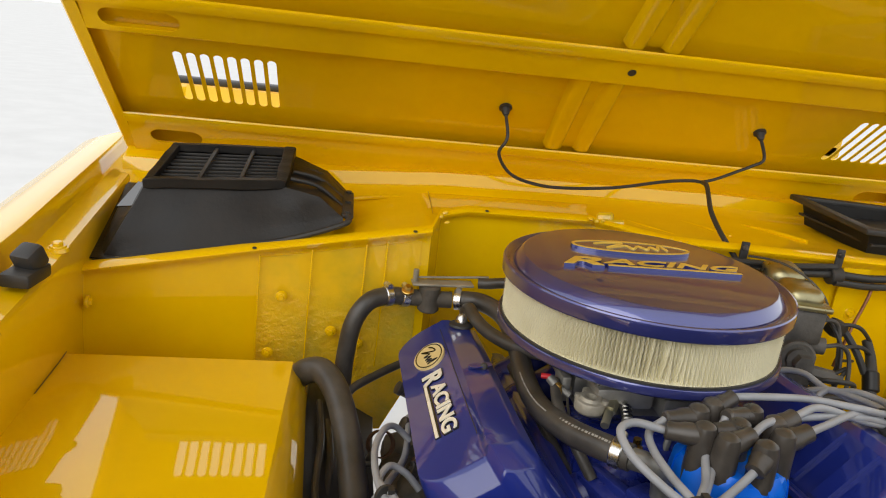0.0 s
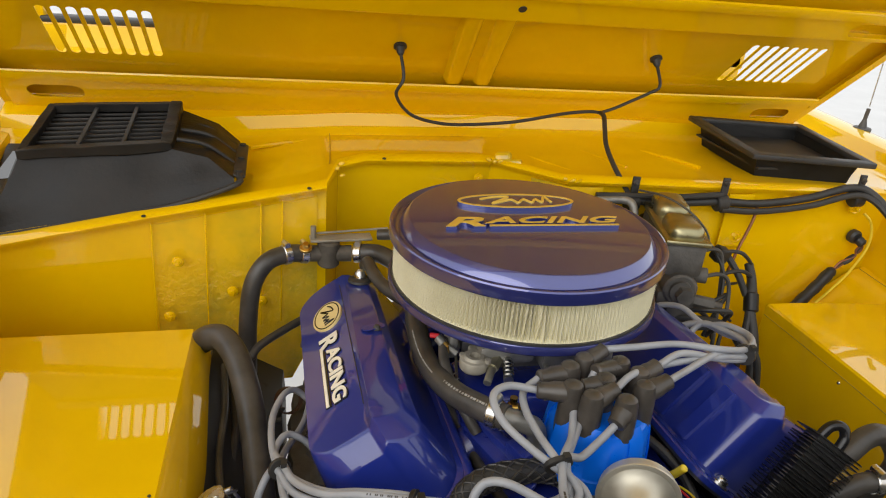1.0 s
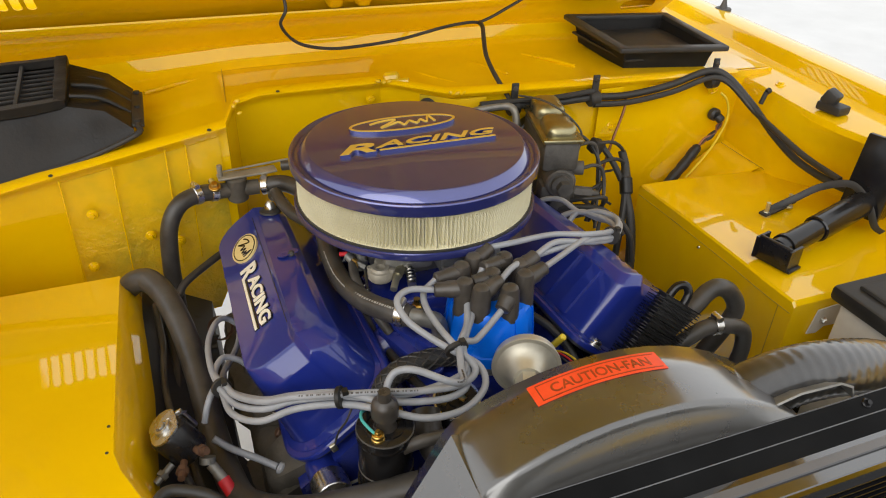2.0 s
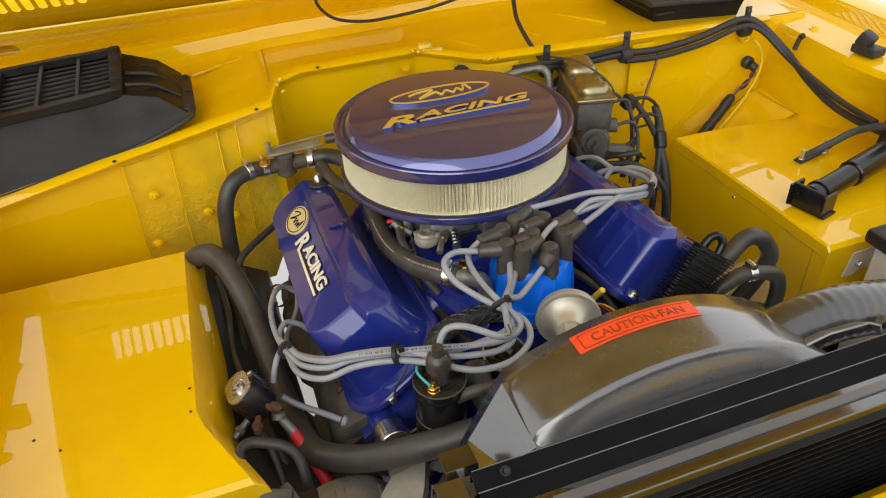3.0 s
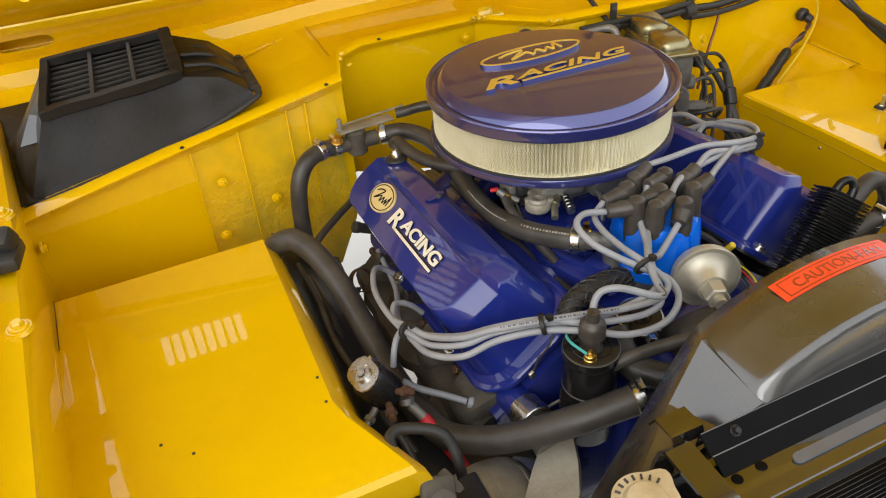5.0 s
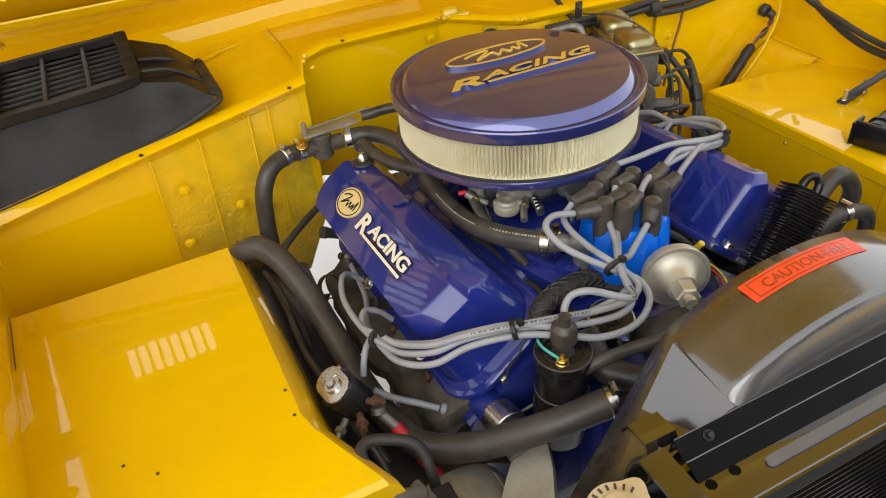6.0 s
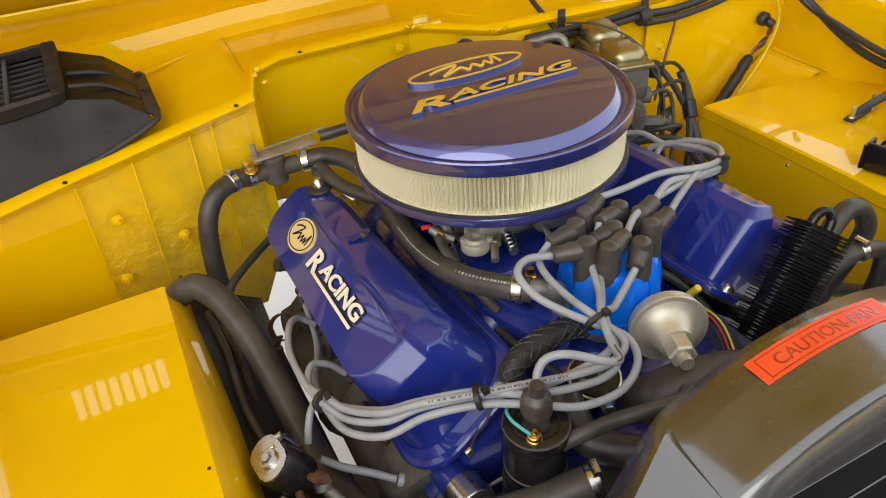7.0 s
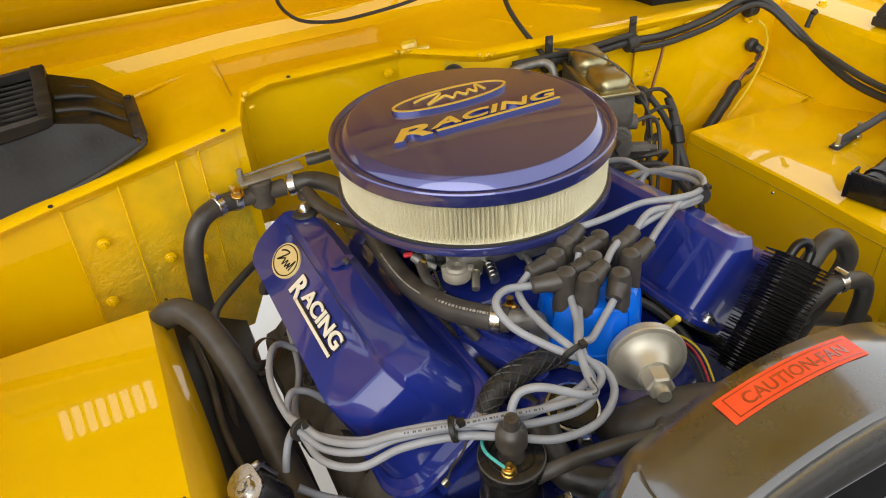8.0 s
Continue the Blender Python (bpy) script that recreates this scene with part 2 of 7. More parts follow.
def loft(sections, closed=True, caps=True):
    """Joins sections of equally many points."""
    bm = bmesh.new()
    rows = [[bm.verts.new(p) for p in s] for s in sections]
    n = len(rows[0])
    for a, b in zip(rows, rows[1:]):
        for j in range(n if closed else n - 1):
            bm.faces.new((a[j], a[(j + 1) % n], b[(j + 1) % n], b[j]))
    if caps and closed:
        bm.faces.new(rows[0])
        bm.faces.new(rows[-1])
    return bm


def sheet(rows, thick, way=None):
    """A sheet of metal through rows of points, given thickness along its normals or one way."""
    bm = loft(rows, False, False)
    bmesh.ops.recalc_face_normals(bm, faces=bm.faces)
    if way is None:
        bmesh.ops.solidify(bm, geom=bm.faces[:], thickness=thick)
    else:
        r = bmesh.ops.extrude_face_region(bm, geom=bm.faces[:])
        bmesh.ops.translate(bm, vec=Vector(way) * thick, verts=[v for v in r["geom"] if isinstance(v, bmesh.types.BMVert)])
    return bm


def plate(outline, m, thick, holes=()):
    """A flat plate from an outline in its own x, y, with holes through it, thickness along its z."""
    bm = bmesh.new()
    edges = []
    for loop in (outline, *holes):
        v = [bm.verts.new((*p, 0)) for p in loop]
        edges += [bm.edges.new((v[i], v[(i + 1) % len(v)])) for i in range(len(v))]
    bmesh.ops.triangle_fill(bm, use_beauty=True, use_dissolve=False, edges=edges)
    r = bmesh.ops.extrude_face_region(bm, geom=bm.faces[:])
    bmesh.ops.translate(bm, vec=(0, 0, thick), verts=[v for v in r["geom"] if isinstance(v, bmesh.types.BMVert)])
    return moved(bm, m)


def ring(cx, cy, rx, ry, n=28, rot=0.0):
    c, s = math.cos(rot), math.sin(rot)
    return [(cx + rx * math.cos(math.tau * i / n) * c - ry * math.sin(math.tau * i / n) * s, cy + rx * math.cos(math.tau * i / n) * s + ry * math.sin(math.tau * i / n) * c) for i in range(n)]


def slot(cx, cy, w, h, n=6):
    """A slot outline with round ends; w across, h along y."""
    r = w / 2
    pts = [(cx + r * math.cos(math.pi * i / n), cy + h / 2 - r + r * math.sin(math.pi * i / n)) for i in range(n + 1)]
    return pts + [(2 * cx - x, 2 * cy - y) for x, y in pts]


def wide_slot(cx, cy, w, h):
    return [(cx + y - cy, cy + x - cx) for x, y in slot(cx, cy, h, w)]


def words(text, width, height, depth, shear=0.0, bold=0.0):
    """Flat lettering of a given size, its lower left corner at the origin."""
    cu = bpy.data.curves.new("lettering", "FONT")
    cu.body, cu.extrude, cu.shear, cu.resolution_u = text, 0.5, shear, 4
    cu.offset = bold
    ob = bpy.data.objects.new("lettering", cu)
    scene.collection.objects.link(ob)
    me = bpy.data.meshes.new_from_object(ob.evaluated_get(bpy.context.evaluated_depsgraph_get()))
    bpy.data.objects.remove(ob)
    bm = bmesh.new()
    bm.from_mesh(me)
    bpy.data.meshes.remove(me)
    lo = [min(v.co[i] for v in bm.verts) for i in range(3)]
    hi = [max(v.co[i] for v in bm.verts) for i in range(3)]
    for v in bm.verts:
        v.co = ((v.co.x - lo[0]) / (hi[0] - lo[0]) * width, (v.co.y - lo[1]) / (hi[1] - lo[1]) * height, (v.co.z - lo[2]) / (hi[2] - lo[2]) * depth)
    return bm


def bolt_mesh(r=0.007, h=0.006, washer=1.5):
    hexa = lathe([(0, h + 0.001), (r * 0.8, h + 0.001), (r, h - 0.0005), (r, 0.0015), (0, 0.0015)], 6)
    wash = lathe([(0, 0.002), (r * washer - 0.0008, 0.002), (r * washer, 0.001), (r * washer, -0.002), (0, -0.002)], 18)
    return join(hexa, wash)


def clamp_at(points, i, r, width=0.010):
    """A band round a hose at one of its points."""
    a, b = Vector(points[i]), Vector(points[i + 1])
    d = (b - a).normalized()
    return rod(a - d * width / 2, a + d * width / 2, r, 20, bevel=0.001)


# ---- setting ----
CX = 0.387
WX = 0.4205
ground = single("ground", span((-60, -60, -0.05), (60, 60, 0.0)), CONCRETE, "pale concrete floor under the vehicle", "ground", kind="structure")

# unseen walls added beside and behind the camera to block sky light
BLOCKER_GREY = surface("grey_light_blocker", (0.11, 0.11, 0.105), (0.17, 0.165, 0.16), (0.7, 0.9), 0, 1.2, 40, 0.5, 0.004)
single("light_blocker_west", span((-2.6, -3.0, 0), (-2.4, 0.3, 1.85)), BLOCKER_GREY, "unseen grey wall added to block sky light from the left", "wall", kind="structure")
single("light_blocker_south", span((-2.4, -3.2, 0), (3.6, -3.0, 1.15)), BLOCKER_GREY, "unseen grey wall added to block low light from the front", "wall", kind="structure")

# ---- vehicle body ----
body = thing("vehicle_body", "bright yellow painted vehicle front end with open engine bay", "vehicle body")


def left_x(y):
    """Inner wall of the driver-side wing, which narrows towards the front."""
    return -0.329 + (0.090 if y < 0.86 else 0.12) * (0.86 - y)


def wing_line(y):
    """The even taper that the wing bolts and the other wing keep to."""
    return -0.329 + 0.12 * (0.86 - y)


def right_in(y, a, b, most):
    """How far the wall of the passenger-side wing steps inwards towards the bulkhead."""
    u = min(1.0, max(0.0, (y - a) / (b - a)))
    return most * u * u * (3 - 2 * u)


def wing(side):
    """Inner wall, ledge and outer skin of a wing; side -1 or 1."""
    def x(v):
        return v if side < 0 else 2 * WX - v
    ys = [-0.05, 0.2, 0.45, 0.6, 0.7, 0.75, 0.8, 0.85, 0.9, 1.05, 1.25, 1.45, 1.56]
    inner, outer = [], []
    for y in ys:
        w = left_x(y) if side < 0 else wing_line(y)
        if side > 0:
            d, f = right_in(y, 0.55, 0.80, 0.057), right_in(y, 0.72, 0.89, 0.078)
            inner.append([(x(w - 0.012 + f), y, 0.55), (x(w - 0.008 + f), y, 0.93), (x(w - 0.001 + d), y, 1.044), (x(w - 0.005 + d), y, 1.0525), (x(w - 0.010 + d), y, 1.0535), (x(w - 0.052), y, 1.060), (x(w - 0.056), y, 1.064), (x(w - 0.059), y, 1.081), (x(w - 0.064), y, 1.088)])
            outer.append([(x(w - 0.064), y, 1.088), (x(w - 0.072), y, 1.0905), (x(w - 0.110), y, 1.0905), (x(w - 0.135), y, 1.087), (x(w - 0.160), y, 1.076), (x(w - 0.180), y, 1.050), (x(w - 0.194), y, 1.0), (x(w - 0.198), y, 0.86)])
            continue
        inner.append([(x(w - 0.012), y, 0.55), (x(w - 0.008), y, 0.94), (x(w - 0.001), y, 1.043), (x(w - 0.006), y, 1.0515), (x(w - 0.032), y, 1.056), (x(w - 0.038), y, 1.061), (x(w - 0.041), y, 1.080), (x(w - 0.046), y, 1.088)])
        outer.append([(x(w - 0.046), y, 1.088), (x(w - 0.052), y, 1.0885), (x(w - 0.075), y, 1.081), (x(w - 0.100), y, 1.0725), (x(w - 0.130), y, 1.0605), (x(w - 0.155), y, 1.038), (x(w - 0.172), y, 1.0), (x(w - 0.180), y, 0.86)])
    part("inner_wing", sheet(inner, 0.002), YELLOW, body)
    part("outer_wing", sheet(outer, 0.002), YELLOW, body)


wing(-1)
wing(1)
for side in (-1, 1):
    for y in ((0.402, 0.646, 0.892) if side < 0 else (0.402, 0.646, 0.951)):
        v = wing_line(y) - 0.013
        bm = moved(join(lathe([(0, 0.0015), (0.012, 0.0015), (0.0135, -0.003), (0, -0.003)], 24), moved(bolt_mesh(0.0065, 0.006), Matrix.Translation((0, 0, 0.002)))), pose(v if side < 0 else 2 * WX - v - right_in(y, 0.55, 0.80, 0.034), y, 1.0550))
        part("wing_bolt", bm, YELLOW, body)

# raised boxes over the wheel arches
def arch_box(name, x0, x1, y0, y1, z, slope):
    inner = 1 if abs(x1 - CX) < abs(x0 - CX) else -1
    xi, xo = (x1, x0) if inner > 0 else (x0, x1)
    s = (0.012 if slope else 0.003) * inner
    drop = 0.010 if slope else 0.003
    sloped = ((y0, 0.6), (y0, z - 0.008), (y0 + 0.006, z - 0.0032), (y0 + 0.03, z - 0.0022), (y0 + 0.06, z - 0.0014), (y0 + 0.09, z - 0.0006), (y0 + 0.115, z - 0.0002), (y0 + 0.135, z - 0.0002), (y0 + 0.17, z - 0.0014), (y0 + 0.22, z - 0.0040), (y0 + 0.27, z - 0.0073), (y0 + 0.32, z - 0.0109), (y0 + 0.37, z - 0.0147), (y0 + 0.42, z - 0.0187), (y1 - 0.004, z - 0.0235), (y1, z - 0.0275), (y1, 0.6))
    def fall(y):
        return 0.022 * max(0.0, (y - 0.55) / 0.34) ** 1.3
    level = ((y0, 0.6), (y0, z - 0.006), (y0 + 0.006, z), *[(y, z - fall(y)) for y in [y0 + 0.03 * k for k in range(1, 14) if y0 + 0.03 * k < y1 - 0.008]], (y1 - 0.004, z - fall(y1)), (y1, z - fall(y1) - 0.004), (y1, 0.6))
    profile = sloped if x0 < 0 else level
    def edge(y):
        """The inner edge flares towards the engine at the front."""
        return xi + (max(0.0, 0.505 - y) * 0.45 if slope else 0.030 * max(0.0, (y - 0.55) / 0.34))
    rows = [[(xo, y, zz - 0.0034 if zz > 0.8 else zz) for y, zz in profile]]
    if not slope:
        # the pressed top falls slightly towards the wing
        rows = [[(xo + (edge(y) - xo) * f, y, zz - sink if zz > 0.8 else zz) for y, zz in profile] for f, sink in ((0.0, 0.0150), (0.20, 0.0112), (0.40, 0.0074), (0.60, 0.0038), (0.75, 0.0014), (0.84, 0.0003), (0.92, 0.0))]
    rows.append([(edge(y) - s, y, zz) for y, zz in profile])
    rows.append([(edge(y), y, zz - drop) for y, zz in profile])
    rows.append([(edge(y) + slope * inner, y, zz - 0.075) for y, zz in profile])
    rows.append([(edge(y) + slope * inner, y, min(zz - 0.12, 0.6)) for y, zz in profile])
    return part(name, sheet(rows, 0.002), YELLOW, body)


arch_box("wheel_arch_box", -0.375, -0.044, 0.40, 0.884, 0.9455, 0.018)
arch_box("wheel_arch_box", 0.800, 1.180, 0.49, 0.897, 0.943, 0.0)

part("wing_shelf", sheet([[(x, 0.890, z), (x, 0.94, z), (x, 1.010, z)] for x, z in ((0.98, 0.838), (1.04, 0.880), (1.085, 0.914), (1.12, 0.924))], 0.002, (0, 0, -1)), YELLOW, body)
part("shelf_seam", sweep([(1.0985, 0.876, 0.9200), (1.1000, 0.94, 0.9205), (1.1015, 1.004, 0.9220)], 0.0004, 6, 4), DIRTY, body)
part("box_seam", join(sweep([(0.7995 + 0.030 * max(0.0, (y - 0.55) / 0.34), y, 0.923 - 0.022 * max(0.0, (y - 0.55) / 0.34) ** 1.3) for y in (0.494, 0.55, 0.62, 0.70, 0.78, 0.85, 0.893)], 0.0007, 6, 4), span((0.7990, 0.515, 0.70), (0.8005, 0.5157, 0.923))), SEAM_YELLOW, body)

# bright steel dot stands in for the highlight on a dent
part("dent_glint", lathe([(0, 0.0022), (0.0020, 0.0016), (0.0028, 0), (0, -0.001)], 14, pose(0.8128, 0.700, 0.905, 0, -90)), STEEL, body)
part("wing_seam", sweep([(left_x(y) - 0.0065, y, z) for y, z in ((0.880, 0.9215), (0.85, 0.9235), (0.82, 0.9256), (0.79, 0.9280), (0.76, 0.9303))], 0.0006, 6, 4), RUBBER, body)

# bulkhead
FLANGE = [(-0.400, 0.970, 0.992), (-0.123, 0.992, 1.040), (0.125, 1.003, 1.082), (0.148, 1.085, 1.086), (0.190, 1.098, 1.092), (0.400, 1.106, 1.090), (0.500, 1.020, 1.088), (0.750, 1.012, 1.082), (1.200, 1.020, 1.066)]
WALL = FLANGE[:2] + [(0.030, 0.9988, 1.0659), (0.074, 1.0007, 1.0734), (0.114, 1.0025, 1.0801)] + FLANGE[2:]
part("bulkhead", sheet([[(x, y, low) for (x, y, z), low in zip(WALL, (0.5, 0.62, 0.748, 0.750, 0.832, 0.87, 0.87, 0.85, 0.80, 0.75, 0.5, 0.5))], [(x, y, z) for x, y, z in WALL]], 0.002, (0, 1, 0)), YELLOW, body)
RIM = FLANGE[:-1] + [(1.102, 1.0185, 1.0698)]
flange_rows = [[(x, y - 0.012, z - 0.004) for x, y, z in RIM], [(x, y - 0.012, z) for x, y, z in RIM], [(x, y - 0.006, z + 0.004) for x, y, z in RIM], [(x, y + 0.012, z + 0.004) for x, y, z in RIM]]
part("bulkhead_flange", sheet(flange_rows, 0.0015, (0, 0, -1)), YELLOW, body)
COWL_BACK = [(-0.405, 1.34, 1.045), (-0.123, 1.34, 1.045), (0.125, 1.34, 1.060), (0.148, 1.34, 1.062), (0.190, 1.34, 1.064), (0.400, 1.34, 1.066), (0.500, 1.34, 1.066), (0.750, 1.34, 1.066), (1.195, 1.34, 1.050)]
part("cowl_panel", sheet([[(x, y + 0.01, z) for x, y, z in FLANGE], [(x, y - 0.02, z) for x, y, z in COWL_BACK], [(x, y, z + 0.012) for x, y, z in COWL_BACK], [(x, y + 0.005, z + 0.035) for x, y, z in COWL_BACK], [(x, y + 0.06, max(z + 0.042, 1.100)) for x, y, z in COWL_BACK]], 0.002, (0, 0, -1)), YELLOW, body)
part("scuttle", sheet([[(x, 1.40, 1.09) for x in (-0.37, 1.15)], [(x, 1.55, 1.12) for x in (-0.37, 1.15)], [(x, 1.66, 1.14) for x in (-0.37, 1.15)], [(x, 1.69, 1.18) for x in (-0.37, 1.15)]], 0.003, (0, 0, -1)), YELLOW, body)

# unseen dark plate added to keep bright ground out of the box's reflection
part("ground_blocker", sheet([[(0.30, 1.12, 0.42), (0.30, 1.12, 0.90)], [(0.55, 1.10, 0.42), (0.55, 1.10, 0.92)], [(1.15, 1.06, 0.42), (1.15, 1.06, 0.92)]], 0.003), DIRTY, body)

# ---- hood, open at about 42 degrees ----
hood = thing("hood", "yellow open hood with louvre slots and stamped braces underneath", "hood")
LEAN = radians(42)
HOOD = Matrix(((1, 0, 0, 0), (0, -math.cos(LEAN), -math.sin(LEAN), 1.31), (0, math.sin(LEAN), -math.cos(LEAN), 1.185), (0, 0, 0, 1)))
HL, HR, HB, HT = -0.412, 1.186, -0.122, 1.33
slots = [slot(c + (i - 3.5) * 0.0208, 0.083, 0.0140, 0.125) for c in (-0.206, 0.985) for i in range(8)]
part("skin", plate([(HL, HB), (HR, HB), (HR, HT), (HL, HT)], HOOD @ Matrix.Translation((0, 0, -0.0015)), 0.0015, slots), YELLOW, hood)


def brace(prof, u0, u1):
    """A folded cross brace under the hood, from its (along, out) profile."""
    return moved(sheet([[(u, v, w) for v, w in prof] for u in (u0, u1)], 0.0015), HOOD)


def holed_face(v0, w0, v1, w1, holes):
    """A flat brace face between two heights with long round holes."""
    n = math.hypot(v1 - v0, w1 - w0)
    m = HOOD @ Matrix.Translation((0, v0, w0)) @ pose(0, 0, 0, math.degrees(math.atan2(w1 - w0, v1 - v0)))
    return plate([(HL + 0.022, 0), (HR - 0.022, 0), (HR - 0.022, n), (HL + 0.022, n)], m, 0.0015, [wide_slot(u, n / 2 + dv, w, 0.034) for u, dv, w in holes])


rear = part("rear_brace", holed_face(-0.122, 0.030, -0.034, 0.016, [(-0.312, 0.010, 0.090), (1.086, 0.010, 0.090)]), YELLOW, hood)
part("upper_lip", brace([(-0.034, 0.016), (-0.032, 0.0215), (-0.029, 0.0235), (-0.012, 0.0225), (-0.0085, 0.0205), (-0.0075, 0.0175)], HL + 0.022, HR - 0.022), YELLOW, rear)
part("lower_lip", brace([(-0.122, 0.001), (-0.1225, 0.030)], HL + 0.022, HR - 0.022), YELLOW, rear)
cross = part("cross_brace", holed_face(0.205, 0.019, 0.256, 0.014, [(-0.312, 0.0, 0.112), (1.086, 0.0, 0.112)]), YELLOW, hood)
part("step", brace([(0.201, 0.001), (0.2025, 0.016), (0.205, 0.019)], HL + 0.022, HR - 0.022), YELLOW, cross)
part("front_lip", brace([(0.256, 0.014), (0.258, 0.020), (0.261, 0.0225), (0.279, 0.0225), (0.2825, 0.0205), (0.2835, 0.0175)], HL + 0.004, HR - 0.004), YELLOW, cross)
part("drain_hole", lathe([(0, 0.0008), (0.0065, 0.0008), (0.007, 0), (0, 0)], 16, HOOD @ pose(0.430, 0.232, 0.0182, -6)), RUBBER, cross)
part("front_edge", brace([(1.305, 0.001), (1.310, 0.018), (1.326, 0.022), (1.332, 0.012), (1.330, -0.003)], HL + 0.004, HR - 0.004), YELLOW, hood)
part("front_brace", brace([(0.70, 0.001), (0.72, 0.003), (0.728, 0.026), (0.78, 0.026), (0.80, 0.001)], HL + 0.004, HR - 0.004), YELLOW, hood)


def rib(v0, v1, u, wide=0.084, lean=0.0):
    """A stamped hat rib: two rounded rails with a shallow valley between."""
    prof = ((-0.005, 0.001), (0.0, 0.011), (0.004, 0.0145), (0.010, 0.0155), (0.022, 0.0150), (0.027, 0.012), (0.032, 0.006), (wide - 0.032, 0.006), (wide - 0.027, 0.012), (wide - 0.022, 0.0150), (wide - 0.010, 0.0155), (wide - 0.004, 0.0145), (wide, 0.011), (wide + 0.005, 0.001))
    return moved(sheet([[(u - wide / 2 + a + lean * f, v0 + (v1 - v0) * f, w) for a, w in prof] for f in (0, 0.5, 1)], 0.0012), HOOD)


part("stamped_rib", rib(-0.008, 0.204, 0.402, 0.084, -0.010), YELLOW, hood)
part("stamped_rib", rib(0.282, 0.72, 0.445, 0.088), YELLOW, hood)
for u in (HL, HR):
    s = 1 if u < CX else -1
    part("side_lip", moved(sheet([[(u, v, 0), (u, v, 0.016), (u + s * 0.004, v, 0.020), (u + s * 0.022, v, 0.020)] for v in (HB, 0.4, HT)], 0.0015), HOOD), YELLOW, hood)

# ---- air cleaner ----
AX, AY = 0.3478, 0.764
cleaner = thing("air_cleaner", "round dark blue air cleaner with cream pleated filter", "air filter")
AC = Matrix.Translation((AX, AY, 0))
part("lid", lathe([(0, 1.127), (0.1415, 1.127), (0.1428, 1.1268), (0.1440, 1.1260), (0.1524, 1.1160), (0.1530, 1.1148), (0.1533, 1.1135), (0.1552, 1.1130), (0.1578, 1.1138), (0.1602, 1.1172), (0.1622, 1.1188), (0.1642, 1.1184), (0.1653, 1.1168), (0.1656, 1.1145), (0.1656, 1.1045), (0.1647, 1.1030), (0.161, 1.1035), (0, 1.1035)], 96, AC), CANDY_BLUE, cleaner, "", 22)
part("base_pan", lathe([(0, 1.050), (0.159, 1.050), (0.161, 1.052), (0.1628, 1.052), (0.1636, 1.050), (0.1636, 1.043), (0.1616, 1.041), (0.148, 1.039), (0.09, 1.030), (0, 1.030)], 96, AC), CANDY_BLUE, cleaner, "", 22)
part("end_seal", lathe([(0.1570, 1.0505), (0.1612, 1.0505), (0.1612, 1.0542), (0.1570, 1.0542)], 96, AC), RUBBER, cleaner)
part("end_cap", lathe([(0.140, 1.0515), (0.1580, 1.0515), (0.1580, 1.0545), (0.140, 1.0545)], 96, AC), PAPER, cleaner)
pleat = bmesh.new()
N = 400


def spoilt(i):
    """How badly the pleats are knocked about; worst in one place at the front."""
    return math.exp(-((math.tau * i / N - math.radians(258)) / 0.16) ** 2)


def crushed(i, z):
    return 0.004 * spoilt(i) * (0.5 + 0.5 * math.sin(i * 2.3)) * (1.6 if z < 1.07 else 1.0)


def bent(i, z):
    return 0.012 * spoilt(i) * math.sin(i * 1.1 + 40 * z)


rows = []
for z in (1.053, 1.066, 1.078, 1.092, 1.1050):
    rows.append([pleat.verts.new((AX + r * math.cos(a), AY + r * math.sin(a), z)) for i in range(N) for r, a in (((0.1584 - crushed(i, z) if i % 2 else 0.1425), math.tau * (i + 0.12 * math.sin(i * 0.37)) / N + (1 if i % 2 else 0) * bent(i, z)),)])
for a, b in zip(rows, rows[1:]):
    for i in range(N):
        pleat.faces.new((a[i], a[(i + 1) % N], b[(i + 1) % N], b[i]))
part("filter_element", pleat, PAPER, cleaner, "cream pleated paper filter element", 10)
screen_mesh = bmesh.new()
for k in range(2):
    for i in range(320):
        a0 = math.tau * i / 320
        strip = []
        for j in range(7):
            a = a0 + (1 if k else -1) * 0.12 * j / 6
            z = 1.0545 + 0.0495 * j / 6
            strip.append([screen_mesh.verts.new((AX + 0.1594 * math.cos(a + t), AY + 0.1594 * math.sin(a + t), z)) for t in (-0.0008, 0.0008)])
        for p, q in zip(strip, strip[1:]):
            screen_mesh.faces.new((p[0], p[1], q[1], q[0]))
tagged(part("wire_mesh", screen_mesh, MESH_STEEL, cleaner, "fine steel mesh round the filter"), kind="stuff")
badge = [p for p in ring(0, 0, 0.076, 0.0235, 64)]
part("oval_badge", plate(badge, Matrix.Translation((AX, 0.815, 1.127)), 0.0040), CANDY_BLUE, cleaner)
part("oval_border", plate(badge, Matrix.Translation((AX, 0.815, 1.1310)), 0.0008, [ring(0, 0, 0.0722, 0.0198, 64)]), GOLD, cleaner)
squiggle = [(-0.046, 0.004), (-0.030, 0.010), (-0.008, 0.012), (-0.024, -0.002), (-0.034, -0.010), (-0.020, -0.004), (-0.006, 0.002), (0.0, -0.008), (0.010, 0.003), (0.018, -0.007), (0.026, 0.003), (0.032, -0.006), (0.040, 0.012), (0.044, -0.006)]
part("badge_script", sweep([(AX + x, 0.815 + y, 1.1315) for x, y in squiggle], 0.0019, 6, 5), GOLD, cleaner)
